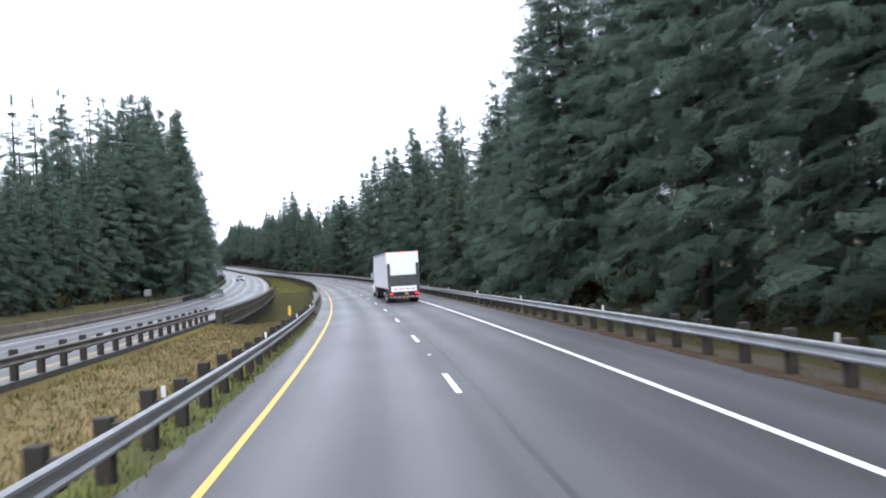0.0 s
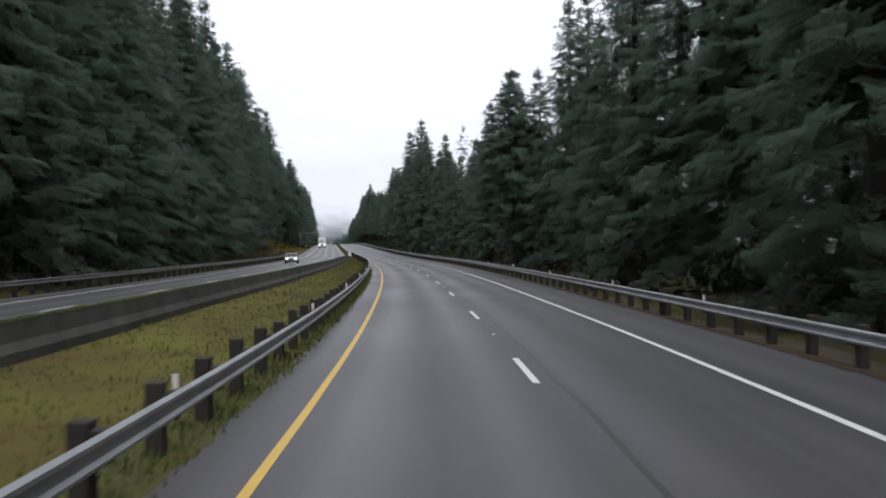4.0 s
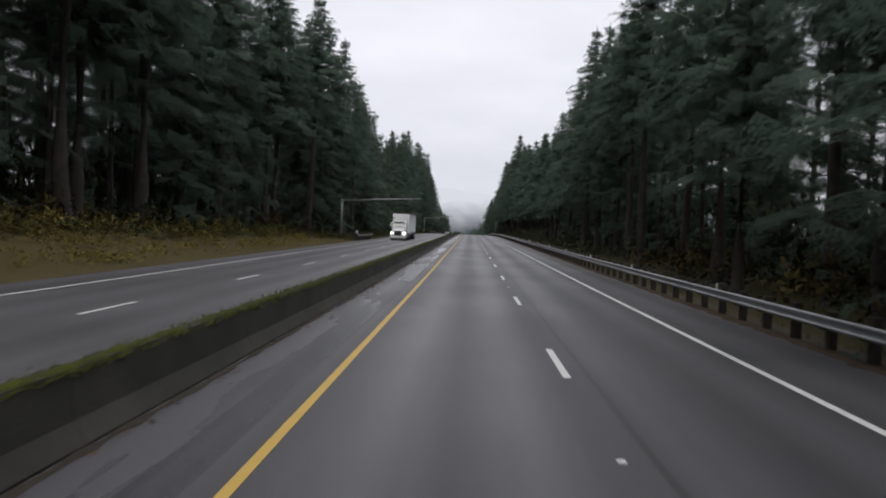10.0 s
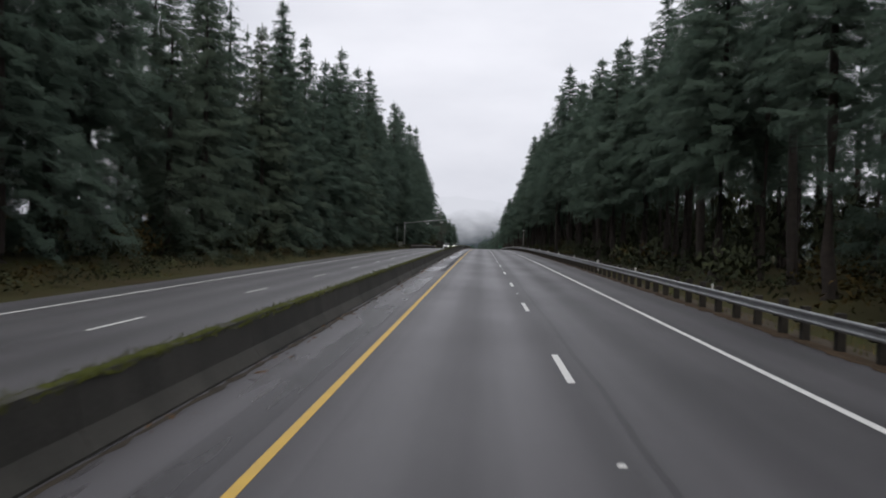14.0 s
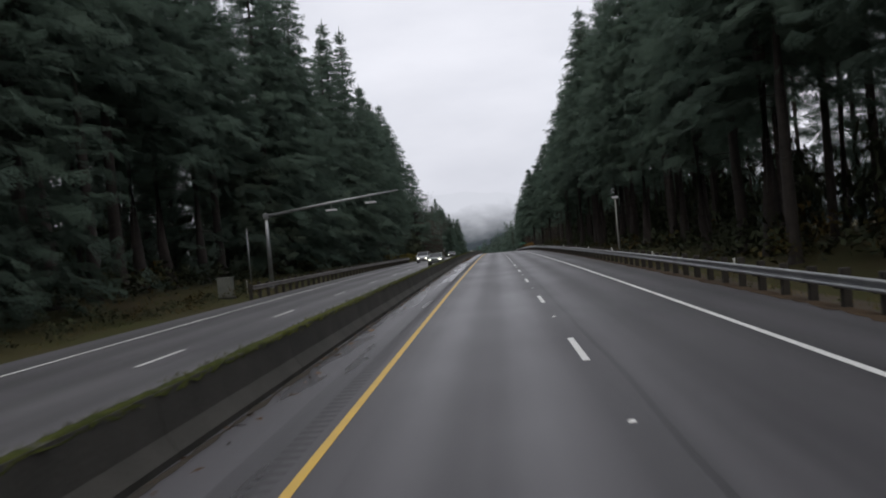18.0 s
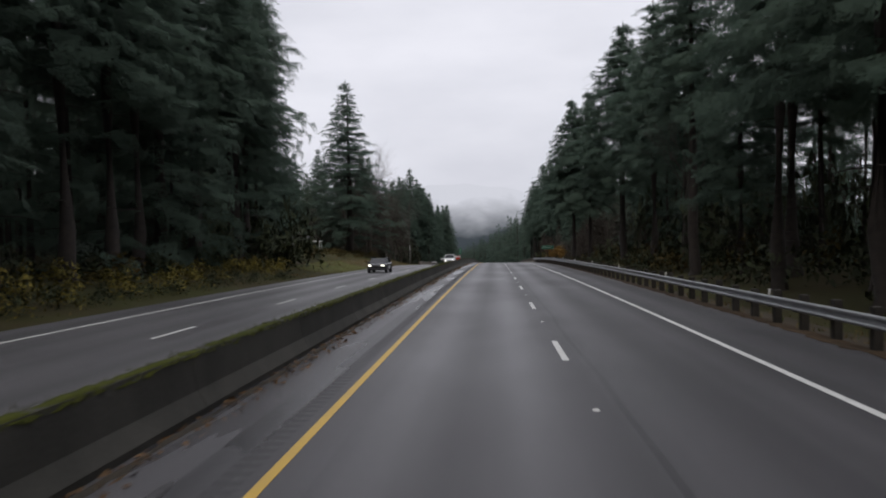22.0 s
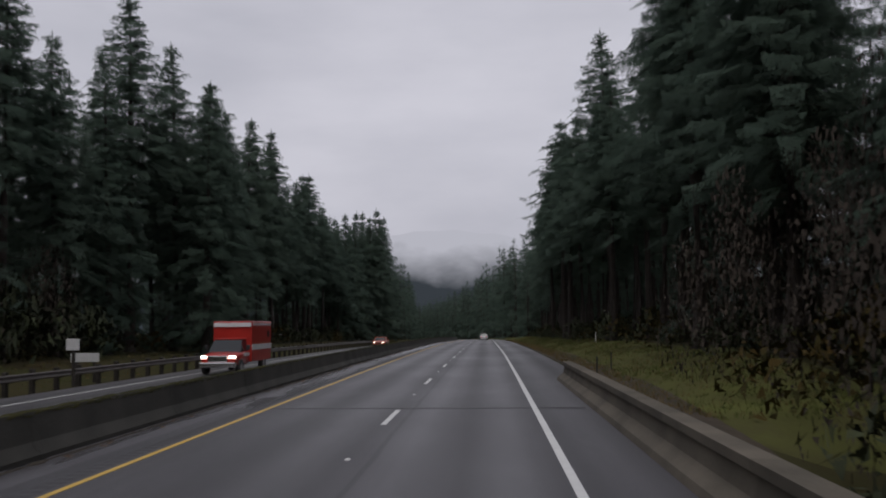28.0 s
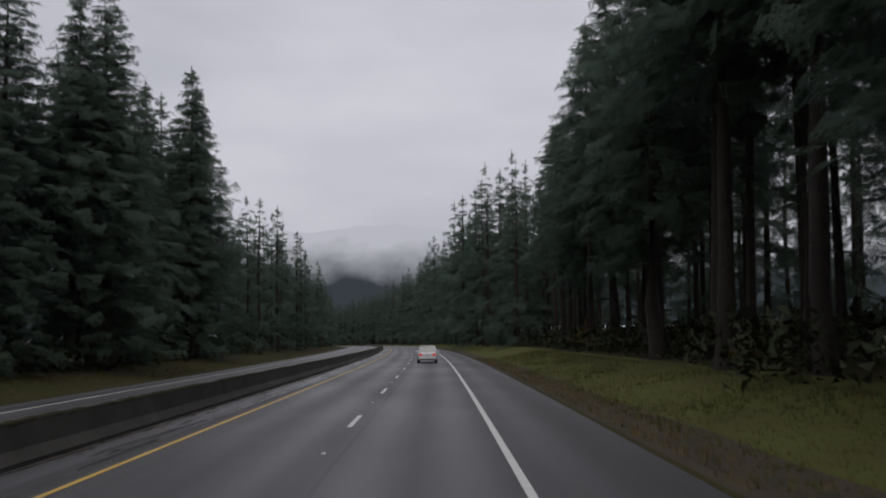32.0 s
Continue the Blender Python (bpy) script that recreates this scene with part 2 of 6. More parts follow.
def needle_mat(name, a, b, spacing=0.17):
    """Needles on flat sprays: twigs side by side, thinning out towards the edge; some light shines through."""
    m = mat(name, a, b, 0.85, scale=0.25, spec=0.1, island=0.2, per_object=0.4, bump_scale=5)
    n, l = m.node_tree.nodes, m.node_tree.links
    p = n["Principled BSDF"]
    uv, sep = n.new("ShaderNodeUVMap"), n.new("ShaderNodeSeparateXYZ")
    uv.uv_map = "bough"
    l.new(uv.outputs[0], sep.inputs[0])

    def calc(op, x, y=None, z=None):
        k = n.new("ShaderNodeMath")
        k.operation = op
        for i, v in enumerate((x, y, z)):
            if isinstance(v, (int, float)):
                k.inputs[i].default_value = v
            elif v is not None:
                l.new(v, k.inputs[i])
        return k.outputs[0]

    rag = n.new("ShaderNodeTexNoise")
    rag.inputs["Scale"].default_value, rag.inputs["Detail"].default_value, rag.inputs["Roughness"].default_value = 7.0, 5, 0.8
    l.new(n.new("ShaderNodeTexCoord").outputs["Object"], rag.inputs["Vector"])
    along, out = sep.outputs[0], sep.outputs[1]
    wobble = calc("SUBTRACT", rag.outputs[0], 0.5)
    phase = calc("ADD", calc("MULTIPLY", along, 1 / spacing), calc("MULTIPLY", wobble, 6.0))
    tooth = calc("ABSOLUTE", calc("MULTIPLY_ADD", calc("FRACT", phase), 2.0, -1.0))
    reach = calc("ADD", calc("MULTIPLY_ADD", out, -0.62, 0.74), calc("MULTIPLY", wobble, 4.2))
    keep = calc("LESS_THAN", tooth, reach)
    thin, veil = n.new("ShaderNodeBsdfTranslucent"), n.new("ShaderNodeBsdfTransparent")
    l.new(p.inputs["Base Color"].links[0].from_socket, thin.inputs[0])
    leaf, whole = n.new("ShaderNodeMixShader"), n.new("ShaderNodeMixShader")
    leaf.inputs[0].default_value = 0.5
    l.new(p.outputs[0], leaf.inputs[1])
    l.new(thin.outputs[0], leaf.inputs[2])
    l.new(keep, whole.inputs[0])
    l.new(veil.outputs[0], whole.inputs[1])
    l.new(leaf.outputs[0], whole.inputs[2])
    l.new(whole.outputs[0], n["Material Output"].inputs[0])
    return m


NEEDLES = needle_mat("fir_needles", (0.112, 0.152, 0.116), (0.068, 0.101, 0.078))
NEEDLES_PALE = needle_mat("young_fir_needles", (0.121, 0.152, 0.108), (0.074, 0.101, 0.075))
# needles inside the crown: a darker copy, with the crown's shade in its colour
SHADED_NEEDLES = mat("shaded_fir_needles", (0.080, 0.098, 0.076), (0.052, 0.068, 0.054), 0.9, scale=0.25, bump=1.0, deep=0.3, spec=0.05, per_object=0.4, bump_scale=4, lace=0.46, lace_scale=5.5)
BARK = mat("fir_bark", (0.056, 0.044, 0.037), (0.021, 0.018, 0.016), 0.9, scale=2.5, bump=0.8, bump_scale=12, per_object=0.3)
GREY_BARK = mat("alder_bark", (0.105, 0.092, 0.078), (0.045, 0.040, 0.034), 0.9, scale=2, bump=0.5, bump_scale=14)
BRUSH = mat("bracken_brush", (0.085, 0.055, 0.018), (0.030, 0.034, 0.012), 0.9, scale=0.4, spec=0.1, island=0.7, lace=0.42, lace_scale=11)
WINTER_BRUSH = mat("winter_brush", (0.066, 0.054, 0.043), (0.038, 0.032, 0.027), 0.9, scale=0.3, spec=0.1, island=0.6, lace=0.41, lace_scale=16)
UNDERGROWTH = mat("evergreen_undergrowth", (0.055, 0.064, 0.030), (0.024, 0.030, 0.017), 0.85, scale=0.4, spec=0.2, island=0.7, lace=0.42, lace_scale=11)
MOSS_TURF = mat("moss_edge", (0.110, 0.122, 0.028), (0.060, 0.058, 0.034), 0.95, scale=1.2, bump=0.9, bump_scale=14, spec=0.1)
YELLOWING = mat("yellowing_leaves", (0.25, 0.195, 0.047), (0.105, 0.098, 0.028), 0.9, scale=0.5, spec=0.1, island=0.7, lace=0.42, lace_scale=11)
GOLD_LEAF = mat("golden_leaves", (0.23, 0.135, 0.036), (0.13, 0.080, 0.026), 0.85, scale=0.8, spec=0.15, island=0.7)


# ---- mesh tools ----
class Shape:
    """Gathers vertices and faces of one mesh."""

    def __init__(self):
        self.v, self.f, self.n = [], [], 0

    def put(self, verts, faces):
        verts = np.asarray(verts, float).reshape(-1, 3)
        self.v.append(verts)
        k = self.n
        self.f.extend([[i + k for i in f] for f in faces])
        self.n += len(verts)
        return self

    def box(self, x0, y0, z0, x1, y1, z1, m=None, taper=0.0):
        t = taper
        v = [(x0, y0, z0), (x1, y0, z0), (x1, y1, z0), (x0, y1, z0), (x0 + t, y0 + t, z1), (x1 - t, y0 + t, z1), (x1 - t, y1 - t, z1), (x0 + t, y1 - t, z1)]
        if m is not None:
            v = [tuple(m @ Vector(p)) for p in v]
        return self.put(v, [(0, 3, 2, 1), (4, 5, 6, 7), (0, 1, 5, 4), (1, 2, 6, 5), (2, 3, 7, 6), (3, 0, 4, 7)])

    def bevel_box(self, x0, y0, z0, x1, y1, z1, r=0.03, m=None, segments=2):
        bm = bmesh.new()
        bmesh.ops.create_cube(bm, size=1.0)
        for v in bm.verts:
            v.co = Vector(((x0 + x1) / 2 + v.co.x * (x1 - x0), (y0 + y1) / 2 + v.co.y * (y1 - y0), (z0 + z1) / 2 + v.co.z * (z1 - z0)))
        bmesh.ops.bevel(bm, geom=list(bm.edges), offset=r, segments=segments, affect="EDGES", profile=0.5)
        if m is not None:
            bm.transform(m)
        bm.verts.index_update()
        self.put([tuple(v.co) for v in bm.verts], [[v.index for v in f.verts] for f in bm.faces])
        bm.free()
        return self

    def tube(self, points, radii, sides=8, caps=True):
        pts = [Vector(p) for p in points]
        rings = []
        for i, p in enumerate(pts):
            d = (pts[min(i + 1, len(pts) - 1)] - pts[max(i - 1, 0)]).normalized()
            a = d.cross(Vector((0, 0, 1)))
            if a.length < 1e-3:
                a = Vector((1, 0, 0))
            a.normalize()
            b = a.cross(d).normalized()
            r = radii[i] if hasattr(radii, "__len__") else radii
            rings.append([tuple(p + (a * math.cos(2 * math.pi * k / sides) + b * math.sin(2 * math.pi * k / sides)) * r) for k in range(sides)])
        f = []
        for i in range(len(pts) - 1):
            for k in range(sides):
                j = (k + 1) % sides
                f.append((i * sides + k, i * sides + j, (i + 1) * sides + j, (i + 1) * sides + k))
        if caps:
            f.append(tuple(range(sides))[::-1])
            f.append(tuple((len(pts) - 1) * sides + k for k in range(sides)))
        return self.put([q for r in rings for q in r], f)

    def wheel_ring(self, centre, profile, axis="x", sides=24):
        """A solid of revolution about an axis: profile of (along, radius)."""
        v, f, m = [], [], len(profile)
        for k in range(sides):
            a = 2 * math.pi * k / sides
            for d, r in profile:
                q = (d, r * math.cos(a), r * math.sin(a)) if axis == "x" else ((r * math.cos(a), d, r * math.sin(a)) if axis == "y" else (r * math.cos(a), r * math.sin(a), d))
                v.append((q[0] + centre[0], q[1] + centre[1], q[2] + centre[2]))
        for k in range(sides):
            j = (k + 1) % sides
            for i in range(m - 1):
                f.append((k * m + i, k * m + i + 1, j * m + i + 1, j * m + i))
        return self.put(v, f)

    def loft(self, rings, close_ends=True):
        """Rings of equal length joined one to the next."""
        m, v, f = len(rings[0]), [q for r in rings for q in r], []
        for i in range(len(rings) - 1):
            for k in range(m):
                j = (k + 1) % m
                f.append((i * m + k, i * m + j, (i + 1) * m + j, (i + 1) * m + k))
        if close_ends:
            f.append(tuple(range(m))[::-1])
            f.append(tuple((len(rings) - 1) * m + k for k in range(m)))
        return self.put(v, f)

    def mesh(self, name, smooth=False):
        me = bpy.data.meshes.new(name)
        me.from_pydata(np.concatenate(self.v).tolist() if self.v else [], [], self.f)
        if smooth:
            me.polygons.foreach_set("use_smooth", [True] * len(me.polygons))
        me.update()
        return me


def quads_mesh(name, *groups, normals=None, second=None, uv=None):
    """A mesh of loose faces from arrays (n, 3 or 4, 3)."""
    groups = [np.asarray(g, np.float32) for g in groups]
    sizes = np.concatenate([np.full(len(g), g.shape[1], np.int32) for g in groups])
    verts = np.concatenate([g.reshape(-1, 3) for g in groups])
    me = bpy.data.meshes.new(name)
    me.vertices.add(len(verts))
    me.vertices.foreach_set("co", verts.ravel())
    me.loops.add(len(verts))
    me.loops.foreach_set("vertex_index", np.arange(len(verts), dtype=np.int32))
    me.polygons.add(len(sizes))
    me.polygons.foreach_set("loop_start", (np.cumsum(sizes) - sizes).astype(np.int32))
    me.polygons.foreach_set("loop_total", sizes)
    me.update(calc_edges=True)
    if second is not None:
        me.polygons.foreach_set("material_index", second.astype(np.int32))
    if uv is not None:
        me.uv_layers.new(name="bough").data.foreach_set("uv", np.asarray(uv, np.float32).ravel())
    if normals is not None:
        me.normals_split_custom_set_from_vertices(normals)
    return me


def leafy(tris, rng, up=0.55, centre=(0.0, 0.0)):
    """Turns loose needle faces outward and gives them the soft shading of a mass of needles: (faces, normals)."""
    c = tris[:, :, :3].mean(1)
    out = np.stack([c[:, 0] - centre[0], c[:, 1] - centre[1], np.zeros(len(c))], -1)
    out /= np.maximum(np.linalg.norm(out, axis=1), 0.05)[:, None]
    n = out * 0.75 + np.array([0, 0, up]) + rng.normal(0, 0.26, c.shape)
    n /= np.linalg.norm(n, axis=1)[:, None]
    face = np.cross((tris[:, 1] - tris[:, 0])[:, :3], (tris[:, 2] - tris[:, 0])[:, :3])
    back = (face * n).sum(1) < 0
    tris = tris.copy()
    tris[back] = tris[back][:, ::-1]
    return tris, n


def part(name, shape, material, parent=None, label="", smooth=False):
    """One mesh object, under a thing or a part."""
    me = shape if isinstance(shape, bpy.types.Mesh) else shape.mesh(name, smooth)
    if not me.materials:
        me.materials.append(material)
    ob = new(name, me)
    if parent is not None:
        ob.parent = parent
    if label:
        ob["label"] = label
    return ob


def thing(name, m, label, category, group="", kind=""):
    ob = new(name)
    ob.matrix_world = m
    return tagged(ob, label, category, group, kind)


def sweep(profile, s0, s1, step, shift=None, lift=None, closed=True, uv=False, name="strip"):
    """A profile of (u, z) drawn along the road. shift and lift give extra u and z as functions of s."""
    s = np.append(np.arange(s0, s1 - 1e-6, step), s1)
    du = shift(s) if shift else np.zeros_like(s)
    dz = lift(s) if lift else np.zeros_like(s)
    m = len(profile)
    v = np.stack([at_road(s, du + u, dz + z) for u, z in profile], 1).reshape(-1, 3)
    f = []
    for i in range(len(s) - 1):
        for k in range(m if closed else m - 1):
            j = (k + 1) % m
            f.append((i * m + k, i * m + j, (i + 1) * m + j, (i + 1) * m + k))
    if closed:
        f += [tuple(range(m))[::-1], tuple((len(s) - 1) * m + k for k in range(m))]
    if not uv:
        return Shape().put(v, f)
    me = Shape().put(v, f).mesh(name)
    us = np.stack([np.zeros_like(s) + u for u, _ in profile], 1).ravel()
    ss = np.repeat(s, m)
    lay = me.uv_layers.new(name="road")
    idx = np.zeros(len(me.loops), np.int32)
    me.loops.foreach_get("vertex_index", idx)
    lay.data.foreach_set("uv", np.stack([us[idx], ss[idx]], -1).astype(np.float32).ravel())
    return me


# ---- ground, roads ----
def median_edge(s):
    """u of the far roadway's median edge."""
    return np.interp(s, [-260, 60, 110, 158, 200, 230, 256, 288], [-7.8, -7.8, -7.9, -7.8, -6.6, -5.0, -2.95, -2.05])


def far_level(s):
    """Height of the far roadway against this one."""
    return np.interp(s, [380, 480, 780, 870, 1000, 1200], [0.0, -0.12, -0.12, -0.38, -0.38, 0.0])


def smooth_step(x, a, b):
    t = np.clip((x - a) / (b - a), 0, 1)
    return t * t * (3 - 2 * t)


def creek(s):
    """How deep the ground lies under the two bridges (0 to 1)."""
    return np.clip(smooth_step(s, 53, 66) - smooth_step(s, 108, 128), 0, 1), np.clip(smooth_step(s, 800, 815) - smooth_step(s, 858, 876), 0, 1)


def verge_right(s, u):
    """Ground height right of the shoulder."""
    d = u - 10.3
    base = -0.15 - 0.35 * smooth_step(d, 0.3, 2.5) + 0.9 * smooth_step(d, 4, 14)
    lawn = smooth_step(s, 872, 890)
    base = base * (1 - lawn) + lawn * (-0.1 - 0.15 * smooth_step(d, 0, 1.5) + 1.0 * smooth_step(d, 1.5, 9))
    one, two = creek(s)
    return base - (one * 3.0 + two * 3.5) * smooth_step(d, 0.6, 5)


def verge_left(s, d):
    """Ground height d metres left of the far roadway's outer edge."""
    bank = np.interp(s, [240, 270, 330, 380, 410], [0.9, 1.6, 1.6, 1.0, 0.8])
    yard = smooth_step(s, 745, 765) - smooth_step(s, 830, 860)
    z = -0.15 + bank * smooth_step(d, 1.5, 8) + 0.8 * smooth_step(d, 8, 25)
    return z * (1 - yard) + yard * (-0.15 + 2.4 * smooth_step(d, 1.0, 12)) + far_level(s)


GROUND_S = np.concatenate([np.arange(-250, 1100, 5.0), np.arange(1100, 2880, 20.0)])
GROUND_COLS = 43


def ground_sheet():
    s = GROUND_S
    b = median_edge(s)
    out = b - 10.6
    cols = []
    for d in (900, 400, 160, 80, 45, 30, 25, 20, 16, 13, 10, 8, 6, 4.5, 3, 1.5, 0.4):
        cols.append((out - d, verge_left(s, np.full_like(s, d)) + (0 if d < 30 else 0.02 * min(d, 300))))
    cols.append((out + 0.3, far_level(s) - 0.2))
    cols.append((b - 0.3, far_level(s) - 0.2))
    one = creek(s)[0]
    for k in (0.12, 0.3, 0.5, 0.7, 0.88):
        wide = np.clip((-2.3 - b) / 3, 0, 1)
        cols.append((b * (1 - k) + -1.9 * k, -0.12 - wide * 0.34 * math.sin(math.pi * k) - one * 3.6 * wide))
    cols.append((np.full_like(s, -1.6), np.full_like(s, -0.2)))
    cols.append((np.full_like(s, 10.0), np.full_like(s, -0.2)))
    for d in (0.2, 0.8, 1.6, 2.5, 4, 5.5, 7, 9, 11, 14, 18, 24, 35, 60, 150, 400, 900):
        cols.append((10.3 + np.full_like(s, d), verge_right(s, np.full_like(s, 10.3 + d))))
    m = GROUND_COLS
    v = np.stack([at_road(s, u, z) for u, z in cols], 1)
    rough = np.random.default_rng(5).normal(0, 0.05, v.shape[:2])
    v[:, :, 2] += rough * (np.arange(m) < 15) + rough * (np.arange(m) > m - 15)
    f = [(i * m + k, i * m + k + 1, (i + 1) * m + k + 1, (i + 1) * m + k) for i in range(len(s) - 1) for k in range(m - 1)]
    return Shape().put(v, f)


def ground_mat():
    """Litter and earth, with grass where the verges are open."""
    m = mat("verge_ground", (0.050, 0.036, 0.020), (0.040, 0.046, 0.014), 0.95, scale=0.18, bump=0.7, bump_scale=5, spec=0.1)
    return m


ground_mesh = ground_sheet().mesh("ground", True)
for g in (ground_mat(), mat("green_turf", (0.105, 0.118, 0.030), (0.066, 0.058, 0.026), 0.95, scale=0.35, bump=0.8, bump_scale=6, spec=0.1), mat("bracken_bank", (0.100, 0.074, 0.034), (0.056, 0.048, 0.022), 0.95, scale=0.3, bump=0.8, bump_scale=5, spec=0.1),
          mat("mossy_turf", (0.125, 0.122, 0.026), (0.070, 0.046, 0.024), 0.95, scale=0.3, bump=0.8, bump_scale=6, spec=0.1), mat("straw_turf", (0.18, 0.135, 0.065), (0.10, 0.085, 0.036), 0.95, scale=0.3, bump=0.8, bump_scale=6, spec=0.1), mat("gravel_edge", (0.085, 0.068, 0.05), (0.04, 0.034, 0.026), 0.95, scale=1.0, bump=0.8, bump_scale=20, spec=0.15)):
    ground_mesh.materials.append(g)
for f in ground_mesh.polygons:
    i, k = divmod(f.index, GROUND_COLS - 1)
    s = float(GROUND_S[i])
    if 17 < k < 24:
        f.material_index = 3 if s >= 128 or k in (18, 23) and s < 52 else 4 if s < 55 else 0
    elif k == 24 or 25 < k < 29:
        f.material_index = 5
    elif 28 < k < 33 and s >= 870:
        f.material_index = 1
    elif 4 < k < 17 and 750 <= s < 850:
        f.material_index = 1 if k > 11 and s < 775 else 2 if k > 11 else 0
    elif 5 < k < 16 and (295 < s < 420 or s < 60):
        f.material_index = 2
tagged(part("ground", ground_mesh, EARTH), "mossy roadside earth with leaf litter and rough grass", "ground", kind="structure")

road = tagged(part("road", sweep([(-1.75, 0), (1, 0.0), (4, 0.0), (7, 0.0), (10.15, -0.02), (10.35, -0.3), (-1.75, -0.3)], -240, 2800, 5, uv=True, name="road"), ASPHALT),
              "damp grey asphalt carriageway with worn wheel tracks", "road", kind="structure")
far_road = tagged(part("far_road", sweep([(-10.45, -0.02), (-7, 0), (-4, 0), (-0.3, 0), (-0.3, -0.3), (-10.6, -0.3)], -240, 2800, 5, shift=median_edge, lift=far_level, uv=True, name="far_road"), ASPHALT_OLD),
                  "damp asphalt carriageway of the opposite direction", "road", kind="structure")


def painted(name, material, u, s0, s1, owner, width=0.13, shift=None, lift=None, label="", step=5):
    z = 0.006
    ob = part(name, sweep([(u - width / 2, z), (u + width / 2, z), (u + width / 2, z - 0.004), (u - width / 2, z - 0.004)], s0, s1, step, shift, lift), material, owner, label)
    return ob


painted("edge_line", YELLOW, 0, -240, 1900, road, 0.125, label="solid yellow edge line")
painted("edge_line", WHITE_LINE, 7.32, -240, 1900, road, 0.15, label="solid white edge line")
painted("edge_line", WHITE_LINE, -8.5, -240, 1900, far_road, 0.13, median_edge, far_level, "solid white edge line")
painted("edge_line", YELLOW, -1.15, -240, 1900, far_road, 0.13, median_edge, far_level, "solid yellow edge line")
for i in range(-3, 110):
    s = i * 12.19 + 15.3 - 12.19
    painted("lane_dash", WHITE_LINE, 3.66, s, s + 3.05, road, 0.13, step=3.05)
    if i % 2 == 0 or i > 40:
        lens = Shape().box(-0.05, -0.05, 0, 0.05, 0.05, 0.02, taper=0.02)
        ob = part("lane_marker", lens, WHITE_LINE, road)
        ob.matrix_world = stand(s - 4.6, 3.66, 0.002)
for i in range(-3, 110):
    s = i * 12.19 + 8.0
    painted("lane_dash", WHITE_LINE, -4.83, s, s + 3.05, far_road, 0.12, median_edge, far_level, step=3.05)
# moss creeping over the edge of the pavement under the inner rail
rng = np.random.default_rng(4)
for a, b in ((-60, 52), (116, 279)):
    ss = np.arange(a, b, 0.4)
    edge = -1.0 + np.cumsum(rng.normal(0, 0.05, len(ss))) * 0.12 + rng.normal(0, 0.05, len(ss))
    creep = Shape().put(np.concatenate([at_road(ss, -1.72, 0.03), at_road(ss, -1.2, 0.02), at_road(ss, np.clip(edge, -1.18, -0.8), 0.004)]), [(j * len(ss) + i, (j + 1) * len(ss) + i, (j + 1) * len(ss) + i + 1, j * len(ss) + i + 1) for j in range(2) for i in range(len(ss) - 1)])
    tagged(part("moss_edge", creep, MOSS_TURF), "green moss and grit along the pavement edge", "moss", kind="stuff")
# dirt and needles gathered under the outer rail
ss = np.arange(-20, 800, 0.5)
edge = 9.68 + np.cumsum(rng.normal(0, 0.04, len(ss))) * 0.1 + rng.normal(0, 0.06, len(ss))
drift = Shape().put(np.concatenate([at_road(ss, np.clip(edge, 9.42, 9.86), -0.008), at_road(ss, 9.9, 0.01), at_road(ss, 10.2, -0.005)]), [(j * len(ss) + i, (j + 1) * len(ss) + i, (j + 1) * len(ss) + i + 1, j * len(ss) + i + 1) for j in range(2) for i in range(len(ss) - 1)])
for f in drift.f:
    f.reverse()
tagged(part("dirt_edge", drift, mat("needle_dirt", (0.085, 0.058, 0.036), (0.036, 0.028, 0.02), 0.95, scale=0.8, bump=0.9, bump_scale=14, spec=0.1)), "brown dirt and dead needles along the shoulder edge", "dirt", kind="stuff")
# rumble strip: short cut grooves on the inner shoulder
notches = Shape()
for s in np.arange(480, 1010, 0.3):
    v = at_road([s, s + 0.17, s + 0.17, s], [-0.50, -0.50, -0.20, -0.20], [0.004, 0.004, 0.004, 0.004])
    notches.put(v, [(3, 2, 1, 0)])
RUMBLE = mat("rumble_groove", (0.056, 0.055, 0.057), (0.048, 0.047, 0.049), 0.6, bump=0.3)
tagged(part("rumble_strip", notches, RUMBLE, road), kind="stuff")

